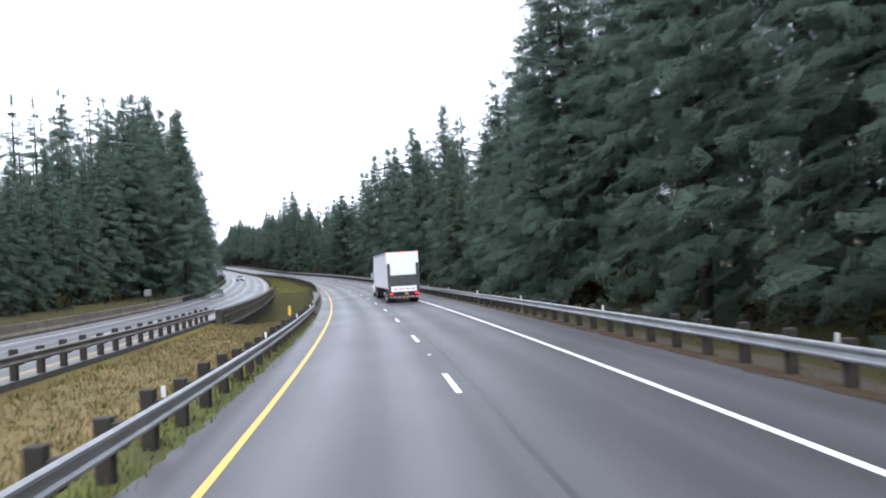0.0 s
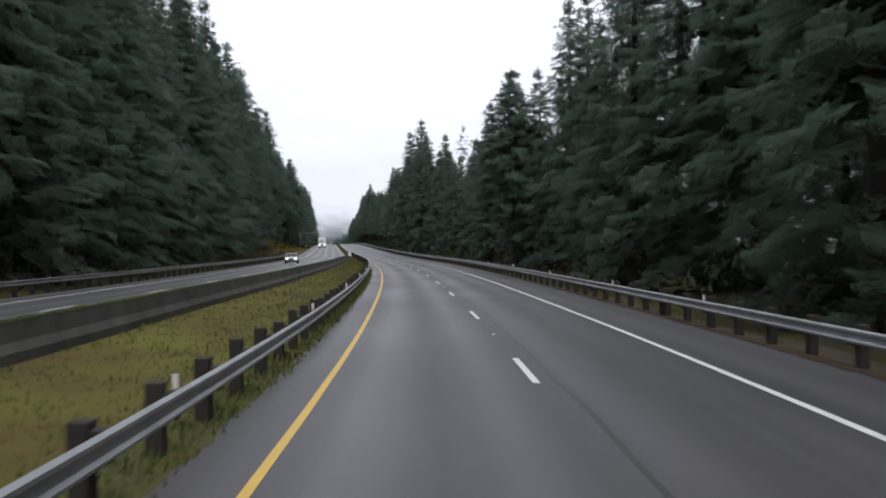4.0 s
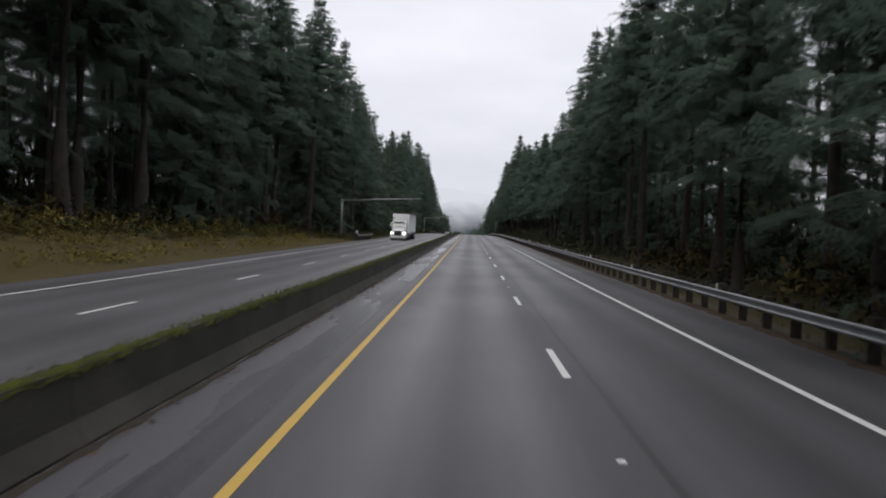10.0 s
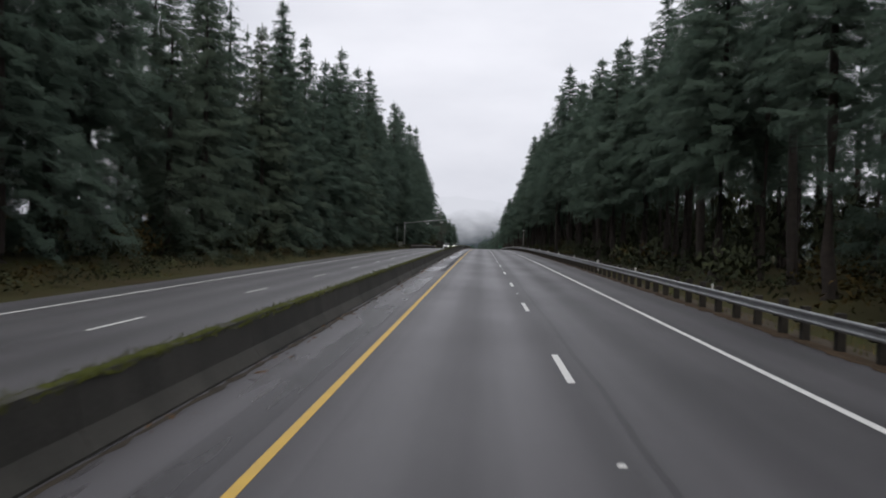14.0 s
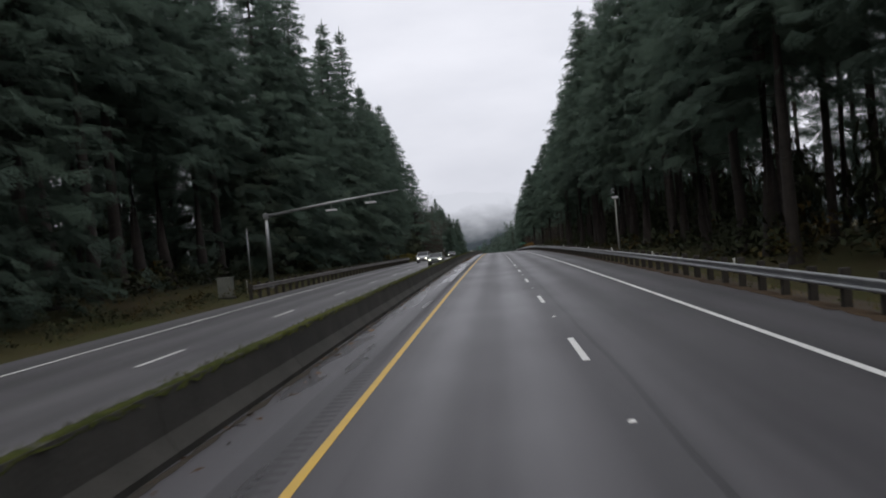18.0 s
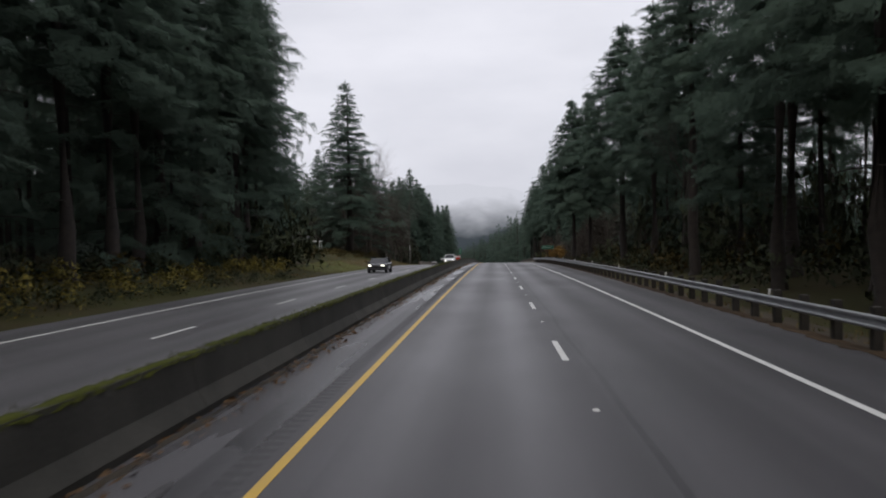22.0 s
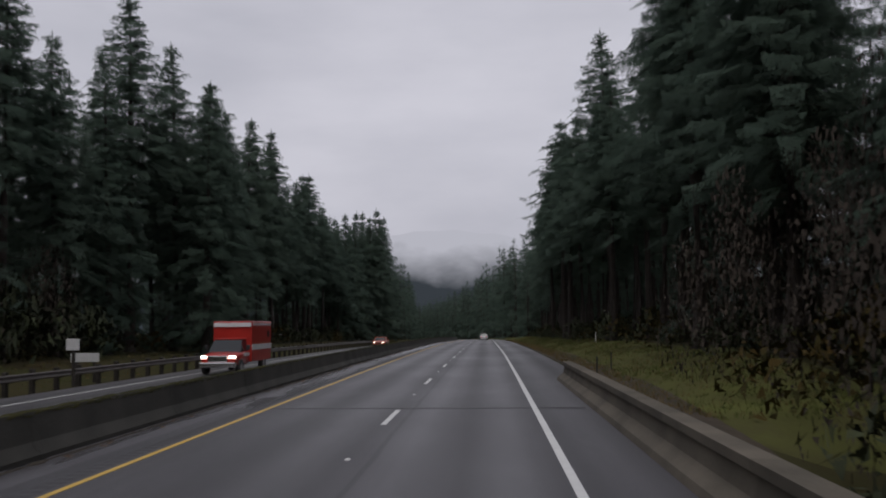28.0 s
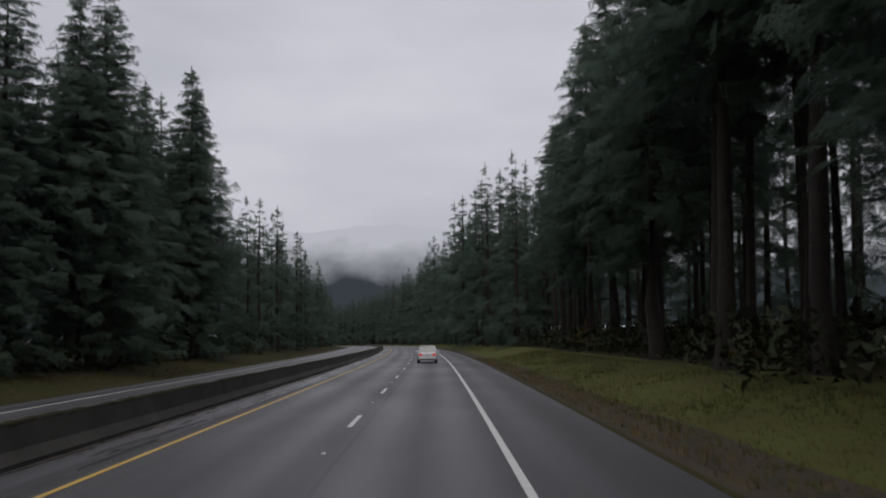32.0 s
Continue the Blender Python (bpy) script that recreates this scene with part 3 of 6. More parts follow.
# ---- barriers and rails ----
def wall_run(name, label, s0, s1, piece, profile, material, shift=None, lift=None, moss_z=0.82, mossy=True, gap=0.012, moss_of=None):
    """A concrete wall in cast pieces, with a cushion of moss along its top."""
    run = tagged(new(name), label, "barrier", kind="structure")
    for s in np.arange(s0, s1 - 0.5, piece):
        part("wall_piece", sweep(profile, s, min(s + piece, s1) - gap, piece / 2, shift, lift), material, run)
    if mossy:
        rng = np.random.default_rng(int(s0) + 7)
        moss = Shape()
        s = s0 + 0.3
        while s < s1 - 0.6:
            size = rng.uniform(2.5, 9.0) if s < 1010 else 20.0
            n = max(4, int(size / (0.16 if s < 1010 else 2.0)))
            k = np.linspace(0, 1, n)
            ss = np.minimum(s + k * size, s1 - 0.05)
            du = shift(ss) if shift else 0.0
            dz = lift(ss) if lift else 0.0
            e = np.clip(np.sin(k * math.pi) * 4, 0, 1) ** 0.5
            lump = rng.uniform(0.006, 0.04, n) * e
            hang = rng.uniform(0.0, 0.07, n) * e
            rows = [at_road(ss, du - 0.088 - rng.uniform(0.0, 0.02, n) * e, dz + moss_z - hang), at_road(ss, du - 0.07, dz + moss_z + lump), at_road(ss, du + rng.uniform(-0.03, 0.03, n), dz + moss_z + lump * 1.25),
                    at_road(ss, du + 0.07, dz + moss_z + lump * 0.9), at_road(ss, du + 0.088 + rng.uniform(0.0, 0.03, n) * e, dz + moss_z - rng.uniform(0.0, 0.14, n) ** 1.2 * e)]
            f = [(j * n + i, j * n + i + 1, (j + 1) * n + i + 1, (j + 1) * n + i) for j in range(4) for i in range(n - 1)]
            moss.put(np.concatenate(rows), f)
            s += size * rng.uniform(0.9, 1.12)
        tagged(part("moss_cushion", moss, moss_of or MOSS, run, "moss growing along the top", True), kind="stuff")
    return run


JERSEY = [(-0.30, -0.5), (-0.30, 0.08), (-0.16, 0.30), (-0.085, 0.81), (0.085, 0.81), (0.16, 0.30), (0.30, 0.08), (0.30, -0.5)]
LIFT = lambda s: 0.06 * smooth_step(s, 470, 540)
wall_run("median_barrier", "dark stained concrete median barrier topped with yellow-green moss", 132, 742, 6.1, [(u, z - 0.05) for u, z in JERSEY], CONCRETE, median_edge, LIFT, 0.75)
wall_run("median_barrier", "dark stained concrete median barrier with thin brown-green moss", 742, 1420, 6.1, [(u, z - 0.05) for u, z in JERSEY], CONCRETE, median_edge, LIFT, 0.75, moss_of=DARK_MOSS)
# low kerb of dirt and leaves at the barrier's foot
litter = Shape()
rng = np.random.default_rng(12)
ss = np.arange(262, 1100, 0.35)
near = median_edge(ss) + 0.37 + np.cumsum(rng.normal(0, 0.012, len(ss))) * 0.25 + rng.normal(0, 0.012, len(ss))
wide = np.abs(rng.normal(0.035, 0.03, len(ss))) + 0.012
rows = [at_road(ss, near - wide, 0.004), at_road(ss, near, 0.012 + wide * 0.25), at_road(ss, near + wide, 0.004)]
litter.put(np.concatenate(rows), [(j * len(ss) + i, j * len(ss) + i + 1, (j + 1) * len(ss) + i + 1, (j + 1) * len(ss) + i) for j in range(2) for i in range(len(ss) - 1)])
tagged(part("dirt_seam", litter, mat("dark_dirt", (0.022, 0.020, 0.016), (0.045, 0.034, 0.022), 0.95, scale=0.6, bump=0.8, bump_scale=12)), "ragged dark seam of dirt along the barrier foot", "dirt", kind="stuff")
n = 4800
s, k = np.concatenate([rng.uniform(262, 1100, 2000), rng.uniform(640, 815, 2800)]), rng.uniform(0, 1, n)
c = at_road(s, median_edge(s) + 0.33 + 0.45 * k ** 1.5, 0.012)
e1, e2 = rng.normal(0, 0.06, (n, 3)), rng.normal(0, 0.035, (n, 3))
e1[:, 2], e2[:, 2] = np.abs(e1[:, 2]) * 0.3, np.abs(e2[:, 2]) * 0.4
tagged(part("leaf_litter", quads_mesh("leaf_litter", np.stack([c - e1, c + e2, c + e1, c - e2 * 0.4], 1)), mat("dead_leaves", (0.16, 0.085, 0.035), (0.06, 0.04, 0.022), 0.9, scale=2, island=0.6)), "scattered dead leaves along the barrier foot", "leaf litter", kind="stuff")
PARAPET = [(-0.14, -0.6), (-0.14, 0.78), (0.12, 0.78), (0.12, 0.66), (0.07, 0.63), (0.10, 0.28), (0.24, 0.10), (0.26, 0.0), (0.26, -0.6)]
mirror_u = lambda prof: [(-u, z) for u, z in prof][::-1]
wall_run("bridge_parapet", "weathered brown-stained concrete bridge parapet with a capped top", 52, 116, 5.0, PARAPET, PALE_CONCRETE, lambda s: np.full_like(s, -1.15), mossy=False)
cap = sweep([(-1.30, 0.775), (-1.30, 0.83), (-1.02, 0.83), (-1.02, 0.775)], 52, 116, 4)
tagged(part("parapet_cap", cap, mat("cap_concrete", (0.15, 0.142, 0.125), (0.058, 0.056, 0.042), 0.9, scale=1.5, bump=0.4, bump_scale=15)), "grey concrete cap of the bridge parapet", "parapet cap", kind="structure")
FAR_PARAPET = [(-0.25, -1.5), (-0.25, 0.66), (0.30, 0.66), (0.30, 0.40), (0.20, 0.36), (0.20, -0.42), (0.40, -0.46), (0.40, -0.66), (0.05, -0.70), (0.05, -1.5)]
wall_run("bridge_parapet", "dark stained concrete parapet of the far bridge", 56, 134, 5.0, FAR_PARAPET, STAIN, lambda s: median_edge(s) + 0.1, moss_z=0.62)
# a row of raised panels on the far parapet
def arch_panel():
    """A low arched recess frame: two legs and a round head, proud of the wall."""
    sh = Shape()
    outer = [(-0.50, -0.42)] + [(-0.50 * math.cos(a), 0.02 + 0.26 * math.sin(a)) for a in np.linspace(0, math.pi, 9)] + [(0.50, -0.42)]
    inner = [(-0.36, -0.42)] + [(-0.36 * math.cos(a), -0.02 + 0.18 * math.sin(a)) for a in np.linspace(0, math.pi, 9)] + [(0.36, -0.42)]
    n = len(outer)
    v = [(x, y, z) for x in (0.0, 0.10) for ring in (outer, inner) for y, z in ring]
    f = []
    for k in range(n - 1):
        f += [(2 * n + k, 3 * n + k, 3 * n + k + 1, 2 * n + k + 1), (k, 2 * n + k, 2 * n + k + 1, k + 1), (n + k, n + k + 1, 3 * n + k + 1, 3 * n + k)]
    return sh.put(v, f)


RIB = arch_panel().mesh("parapet_panel")
RIB.materials.append(PALE_CONCRETE)
ribs = tagged(new("parapet_panels"), "row of weathered concrete arches on the far bridge parapet", "parapet", kind="structure")
for s in np.arange(57, 133, 1.2):
    ob = new("parapet_panel", RIB)
    ob.parent = ribs
    ob.matrix_world = stand(s, float(median_edge(np.array([s]))[0]) + 0.295, 0.0) @ Matrix.Diagonal((1, 1.12, 1, 1))
wall_run("bridge_parapet", "weathered concrete bridge parapet with a sloped kerb foot", 804.6, 883, 4.6, mirror_u([(-0.22, -0.6), (-0.22, 0.74), (0.14, 0.74), (0.14, 0.60), (0.04, 0.58), (0.10, 0.28), (0.32, 0.12), (0.36, 0.0), (0.36, -0.6)]), PALE_CONCRETE, lambda s: np.full_like(s, 9.2), mossy=False)
for s, wide in ((808.5, 0.18), (872.0, 0.2), (60.0, 0.2)):
    tagged(part("bridge_joint", sweep([(-1.0, 0.005), (8.7, 0.005), (8.7, 0.001), (-1.0, 0.001)], s, s + wide, wide), RUMBLE, road, "dark expansion joint"), kind="")


def w_beam(sign):
    """Profile of a corrugated rail; sign -1 faces the road from the right."""
    face = [(0.0, 0.48), (0.045, 0.51), (0.05, 0.545), (0.012, 0.58), (0.0, 0.63), (0.012, 0.67), (0.05, 0.705), (0.045, 0.745), (0.0, 0.775)]
    return [(sign * u, z) for u, z in face] + [(sign * (u - 0.012), z) for u, z in face[::-1]]


POST = Shape().bevel_box(-0.10, -0.10, -0.9, 0.10, 0.10, 0.86, 0.012, None, 1).mesh("post")
BLOCK = Shape().bevel_box(-0.075, -0.09, 0.46, 0.075, 0.09, 0.78, 0.01, None, 1).mesh("spacer_block")
TAB = Shape().box(-0.03, -0.006, 0.78, 0.03, 0.006, 0.95).box(-0.035, -0.009, 0.86, 0.035, -0.006, 0.95).mesh("reflector_tab")
POST.materials.append(POST_WOOD)
BLOCK.materials.append(POST_WOOD)
TAB.materials.append(WHITE_LINE)


def guardrail(s0, s1, u, sign, label, material=STEEL, shift=None, lift=None, tabs=0):
    """Corrugated steel rail on timber posts. sign: towards which side the face points."""
    rail = tagged(new("guardrail"), label, "guardrail", "guardrails along the highway")
    sh = (lambda s: shift(s) + u) if shift else (lambda s: np.full_like(s, u))
    for a in np.arange(s0, s1 - 0.4, 7.62):
        part("rail_beam", sweep(w_beam(sign), a, min(a + 7.62 + 0.1, s1), 3.81, sh, lift), material, rail, smooth=False)
    for i, s in enumerate(np.arange(s0 + 0.4, s1, 1.905)):
        uu, zz = float(sh(np.array([s]))[0]), float(lift(np.array([s]))[0]) if lift else 0.0
        for ob, off in ((new("post", POST), -0.27), (new("spacer_block", BLOCK), -0.09)):
            ob.parent = rail
            ob.matrix_world = stand(s, uu + sign * off, zz + random.uniform(-0.03, 0.08 if off < -0.2 else 0.0), random.uniform(-4, 4))
        if tabs and i % tabs == 3:
            ob = new("reflector_tab", TAB)
            ob.parent = rail
            ob.matrix_world = stand(s, uu - sign * 0.05, zz)
    return rail


guardrail(-40, 52, -1.0, 1, "galvanised steel guardrail on dark timber posts beside mossy grass", tabs=6)
guardrail(115, 284, -1.05, 1, "galvanised steel guardrail on dark timber posts beside the grassy median", tabs=6)
for a, b in ((-20, 150), (150, 300), (300, 450), (450, 620), (620, 805.2)):
    guardrail(a, b, 9.9, -1, "galvanised steel guardrail on timber posts along the outer shoulder", STEEL, lambda s: -0.95 * smooth_step(s, 786, 804), None, 7)
guardrail(-30, 56, -0.2, 1, "dull steel guardrail on dark posts along the far roadway", WORN_STEEL, median_edge, far_level)
for a, b in ((108, 200), (200, 306), (412, 428), (598, 688), (858, 991)):
    guardrail(a, b, -11.0, 1, "dull steel guardrail on dark posts at the far outer shoulder", WORN_STEEL, median_edge, far_level)
wall_run("bridge_parapet", "low brown-stained concrete parapet at the far bridge edge", 40, 107.5, 4.8, [(-0.2, -0.8), (-0.2, 0.74), (0.12, 0.74), (0.16, 0.30), (0.28, 0.12), (0.28, -0.8)], PALE_CONCRETE, lambda s: median_edge(s) - 10.95, far_level, mossy=False)
wall_run("bridge_parapet", "low pale concrete parapet of the far bridge", 829, 857.5, 4.75, [(-0.2, -0.8), (-0.2, 0.78), (0.14, 0.78), (0.18, 0.30), (0.30, 0.12), (0.30, -0.8)], PALE_CONCRETE, lambda s: median_edge(s) - 10.95, far_level, mossy=False)


# ---- trees ----
def bough_quads(rng, root, az, length, rise, sag, stations=5, size=1.0):
    """Curtains of needles that hang from many boughs, and the spray at each bough's end. Inputs are arrays over boughs.
    Returns (n, 4, 5): place, and the spray's own measures, metres across the twigs and share of the way down."""
    n = len(az)
    d = np.stack([np.cos(az), np.sin(az), np.zeros(n)], -1)
    side = np.stack([-np.sin(az), np.cos(az), np.zeros(n)], -1)
    up = np.array([0, 0, 1.0])
    out = []

    def on(r):
        return root + d * (length * r)[:, None] + up * ((rise * r - sag * r * r) * length)[:, None]

    def face(p, w, down, shrink):
        x = rng.uniform(0, 9, n)
        wide = 2 * np.linalg.norm(w, axis=1)
        cols = [(p - w, x, 0.0), (p + w, x + wide, 0.0), (p + w * shrink + down, x + wide, 1.0), (p - w * shrink + down, x, 1.0)]
        out.append(np.stack([np.concatenate([q, u[:, None], np.full((n, 1), v)], 1) for q, u, v in cols], 1))

    for j in range(stations):
        r = 0.22 + 0.80 * (j + rng.uniform(0, 1, n)) / stations
        aside = rng.uniform(-1, 1, n) * (0.10 + 0.20 * length * (1.08 - r))
        half = size * np.minimum(0.10 + 0.13 * length, 0.50) * rng.uniform(0.6, 1.4, n)
        fall = size * np.minimum(0.16 + 0.22 * length, 0.84) * rng.uniform(0.55, 1.5, n)
        p = on(r) + side * aside[:, None] + up * (0.12 * fall - 0.25 * np.abs(aside))[:, None]
        twist = rng.uniform(-0.9, 0.9, n)
        w = (side * np.cos(twist)[:, None] + d * np.sin(twist)[:, None] + up * rng.uniform(-0.45, 0.45, n)[:, None]) * half[:, None]
        down = d * (fall * rng.uniform(-0.05, 0.75, n))[:, None] - up * (fall * rng.uniform(0.45, 1.0, n))[:, None]
        face(p, w, down, 0.75)
    # the flat spray at the end
    p, tip = on(np.maximum(0.62, 1 - 1.5 / length)), on(rng.uniform(1.0, 1.14, n) if size > 1.2 else 1 + np.minimum(0.14, 0.4 / length) * rng.uniform(0, 1, n))
    w = (side + up * rng.uniform(-0.5, 0.5, n)[:, None]) * (size * np.minimum(0.08 + 0.11 * length, 0.5) * rng.uniform(0.7, 1.3, n))[:, None]
    face(p, w, tip - p, 0.30)
    return np.concatenate(out)


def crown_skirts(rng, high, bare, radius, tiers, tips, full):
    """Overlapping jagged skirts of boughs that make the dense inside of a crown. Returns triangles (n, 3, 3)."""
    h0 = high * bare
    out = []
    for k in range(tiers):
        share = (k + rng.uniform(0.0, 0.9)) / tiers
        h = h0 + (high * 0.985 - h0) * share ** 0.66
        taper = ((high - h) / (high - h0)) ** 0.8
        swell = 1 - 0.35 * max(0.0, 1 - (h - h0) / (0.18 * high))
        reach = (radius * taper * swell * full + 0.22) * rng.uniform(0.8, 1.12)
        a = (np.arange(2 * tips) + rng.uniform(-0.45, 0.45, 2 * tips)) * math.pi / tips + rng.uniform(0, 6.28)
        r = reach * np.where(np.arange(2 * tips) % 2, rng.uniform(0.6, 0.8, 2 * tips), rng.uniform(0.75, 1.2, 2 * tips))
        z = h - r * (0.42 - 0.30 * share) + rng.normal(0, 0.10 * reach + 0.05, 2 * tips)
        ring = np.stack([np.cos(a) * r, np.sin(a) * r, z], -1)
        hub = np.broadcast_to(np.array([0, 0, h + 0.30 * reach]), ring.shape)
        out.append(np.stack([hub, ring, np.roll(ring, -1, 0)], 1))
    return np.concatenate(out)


def conifer_crown(seed, high, bare, radius, branches, ragged=0.25, stations=5, size=1.06, tiers=12, tips=10, full=0.36):
    """Sprays (n, 4, 5) and dense inside (n, 3, 3) of one conifer's crown, standing at the origin."""
    rng = np.random.default_rng(seed)
    k = np.arange(branches)
    share = (k + rng.uniform(0, 1, branches)) / branches
    h0 = high * bare
    h = h0 + (high * 0.985 - h0) * share ** 0.80
    taper = ((high - h) / (high - h0)) ** 0.95
    swell = 1 - 0.35 * np.clip(1 - (h - h0) / (0.18 * high), 0, 1)
    lobes = 1 + 0.15 * np.sin(h * 0.9 + rng.uniform(0, 6)) * np.sin(k * 2.39996 + seed)
    length = radius * taper * swell * lobes * rng.uniform(1 - ragged, 1 + ragged * 0.7, branches) + 0.28
    az = k * 2.39996 + rng.uniform(-0.6, 0.6, branches)
    rise = 0.30 - 0.62 * (1 - share) + rng.uniform(-0.22, 0.22, branches)
    rise = np.where(share > 0.93, 1.3, rise)
    sag = rng.uniform(0.0, 0.30, branches)
    root = np.stack([np.zeros(branches), np.zeros(branches), h], -1)
    q = bough_quads(rng, root, az, length, rise, sag, stations, size)
    tip = []
    for c, s in ((1, 0), (0, 1), (0.7, 0.7)):
        e = np.array([c, s, 0]) * 0.20
        z0, z1 = np.array([0, 0, high * 0.94]), np.array([0, 0, high * 1.02])
        tip.append([[*(z0 - e), 0, 0.6], [*(z0 + e), 0, 0.6], [*(z1 + e * 0.1), 1.5, 0.1], [*(z1 - e * 0.1), 1.5, 0.1]])
    return np.concatenate([q, np.array(tip)]), crown_skirts(rng, high, bare + 0.01, radius, tiers, tips, full)


def crown_faces(sprays, inside, rng):
    """Faces turned outward with their soft shading: sprays, inside, and the normals of both."""
    place, n1 = leafy(sprays, rng)
    dense, n2 = leafy(inside, rng)
    return place, dense, n1, n2


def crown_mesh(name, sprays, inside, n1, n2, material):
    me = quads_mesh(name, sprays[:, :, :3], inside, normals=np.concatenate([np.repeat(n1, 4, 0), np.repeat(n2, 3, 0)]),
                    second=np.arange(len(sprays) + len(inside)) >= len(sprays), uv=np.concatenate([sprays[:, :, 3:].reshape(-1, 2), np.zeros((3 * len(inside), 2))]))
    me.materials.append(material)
    me.materials.append(SHADED_NEEDLES)
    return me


def trunk_shape(seed, high, thick, sides=7, stubs=0, bare=0.3):
    rng = np.random.default_rng(seed + 900)
    z = np.array([-0.6, 0.0, 0.6, 3, 0.35 * high, 0.65 * high, 0.97 * high])
    r = thick * np.array([1.45, 1.3, 1.05, 0.92, 0.7, 0.4, 0.05])
    bend = rng.normal(0, 0.10, (7, 2)).cumsum(0) * 0.5
    bend[:3] = 0
    sh = Shape().tube([(bend[i, 0], bend[i, 1], z[i]) for i in range(7)], r, sides)
    for _ in range(stubs):
        h, a, ln = rng.uniform(0.08, bare + 0.1) * high, rng.uniform(0, 6.28), rng.uniform(0.6, 2.4)
        sh.tube([(0, 0, h), (math.cos(a) * ln * 0.6, math.sin(a) * ln * 0.6, h - 0.05), (math.cos(a) * ln, math.sin(a) * ln, h - 0.3)], [0.035, 0.025, 0.008], 3, False)
    return sh


FIR_KINDS = []
for seed, high, bare, radius, branches, ragged, needles, stubs in (
        (1, 28, 0.03, 4.9, 290, 0.22, NEEDLES, 0), (2, 31, 0.07, 5.1, 300, 0.28, NEEDLES, 4), (3, 26, 0.03, 5.1, 280, 0.25, NEEDLES_PALE, 0),
        (4, 30, 0.28, 5.0, 265, 0.32, NEEDLES, 12), (5, 32, 0.38, 4.8, 250, 0.36, NEEDLES, 16), (6, 29, 0.48, 4.6, 230, 0.38, NEEDLES, 18),
        (7, 23, 0.02, 4.3, 200, 0.22, NEEDLES_PALE, 0), (8, 13, 0.02, 3.2, 150, 0.25, NEEDLES_PALE, 0), (9, 28, 0.34, 6.0, 400, 0.34, NEEDLES, 10)):
    crown = crown_mesh("crown", *crown_faces(*conifer_crown(seed, high, bare, radius, branches, ragged, full=0.40 if ragged < 0.3 else 0.34), np.random.default_rng(seed)), needles)
    trunk = trunk_shape(seed, high, 0.0095 * high + 0.06, 8, stubs, bare).mesh("trunk", True)
    trunk.materials.append(BARK)
    FIR_KINDS.append((high, crown, trunk))
FIR_LABELS = ("tall full-crowned dark green fir standing at the roadside", "tall dark fir with long drooping boughs at the forest edge", "broad pale green fir with boughs down to the ground",
              "tall fir with a bare lower trunk and ragged crown", "very tall fir, bare for a third of its height", "thin tall fir with a high sparse crown and long bare trunk",
              "younger full fir with boughs down to the ground", "small young fir in front of the taller trees", "old spreading fir with a bare trunk and broad ragged crown")


def fir(kind, s, u, z, size=1.0, wide=1.3):
    base = at_road(s, u, z)
    _, crown, trunk = FIR_KINDS[kind]
    m = Matrix.Translation(base) @ pose(0, 0, 0, random.uniform(-1, 1), random.uniform(-1, 1), random.uniform(0, 360)) @ Matrix.Diagonal((size * wide * random.uniform(0.92, 1.1), size * wide * random.uniform(0.92, 1.1), size, 1))
    ob = thing("fir_tree", m, FIR_LABELS[kind], "fir tree", "firs along the highway")
    part("trunk", trunk, BARK, ob)
    part("crown", crown, NEEDLES, ob)
    return ob


def side_road(s, u):
    """True on the narrow track that leads off between the trees beyond the far bridge."""
    return 846 < s < 945 and u < -17 and abs(u - (-20.0 - (s - 850) * 0.435)) < 2.3


def left_z(s, u):
    return float(verge_left(np.array([s]), np.array([float(median_edge(np.array([s]))[0]) - 10.6 - u]))[0])


def right_z(s, u):
    return float(verge_right(np.array([s]), np.array([u]))[0])


def right_edge(s):
    return float(np.interp(s, [-100, 100, 240, 330, 400, 700, 760, 800, 870, 890, 985, 1015, 1080, 1120], [16.5, 17, 16.5, 15.5, 17, 16.8, 19, 25, 25, 19, 17.4, 20, 21, 18.5]))


def left_edge(s):
    return float(median_edge(np.array([s]))[0]) - 10.6 - float(np.interp(s, [-50, 60, 130, 160, 220, 245, 300, 400, 420, 585, 596, 618, 628, 715, 755, 762, 842, 870, 1000], [9.5, 9, 9, 6.5, 6.5, 8.8, 11.7, 10.5, 7, 7, 9.2, 9.2, 7, 7, 8, 34, 30, 11, 8]))


def left_growth(s):
    """How tall the trees stand along the far side."""
    return float(np.interp(s, [0, 95, 108, 125, 140, 190, 240, 290, 400, 430, 470, 530, 570, 600, 700, 755, 765, 895, 905, 945, 985, 1000, 1030, 1055, 1090, 1160], [0.45, 0.52, 0.68, 1.02, 1.2, 1.30, 1.34, 1.22, 1.12, 1.02, 0.93, 0.94, 1.06, 1.12, 1.12, 1.00, 0.79, 0.80, 0.87, 0.87, 0.92, 0.84, 0.90, 1.10, 0.92, 0.8]))


def right_growth(s):
    return float(np.interp(s, [0, 120, 200, 208, 255, 275, 310, 350, 400, 425, 470, 520, 580, 700, 740, 770, 830, 862, 890, 915, 940, 980, 1010, 1030, 1055, 1080, 1130], [0.90, 0.95, 0.92, 0.68, 0.70, 0.82, 0.93, 0.85, 0.94, 0.86, 0.76, 0.82, 1.03, 1.0, 0.66, 0.62, 0.67, 0.79, 0.96, 0.93, 1.02, 1.02, 1.14, 1.0, 0.92, 1.0, 1.22]))


rnd = random.Random(11)
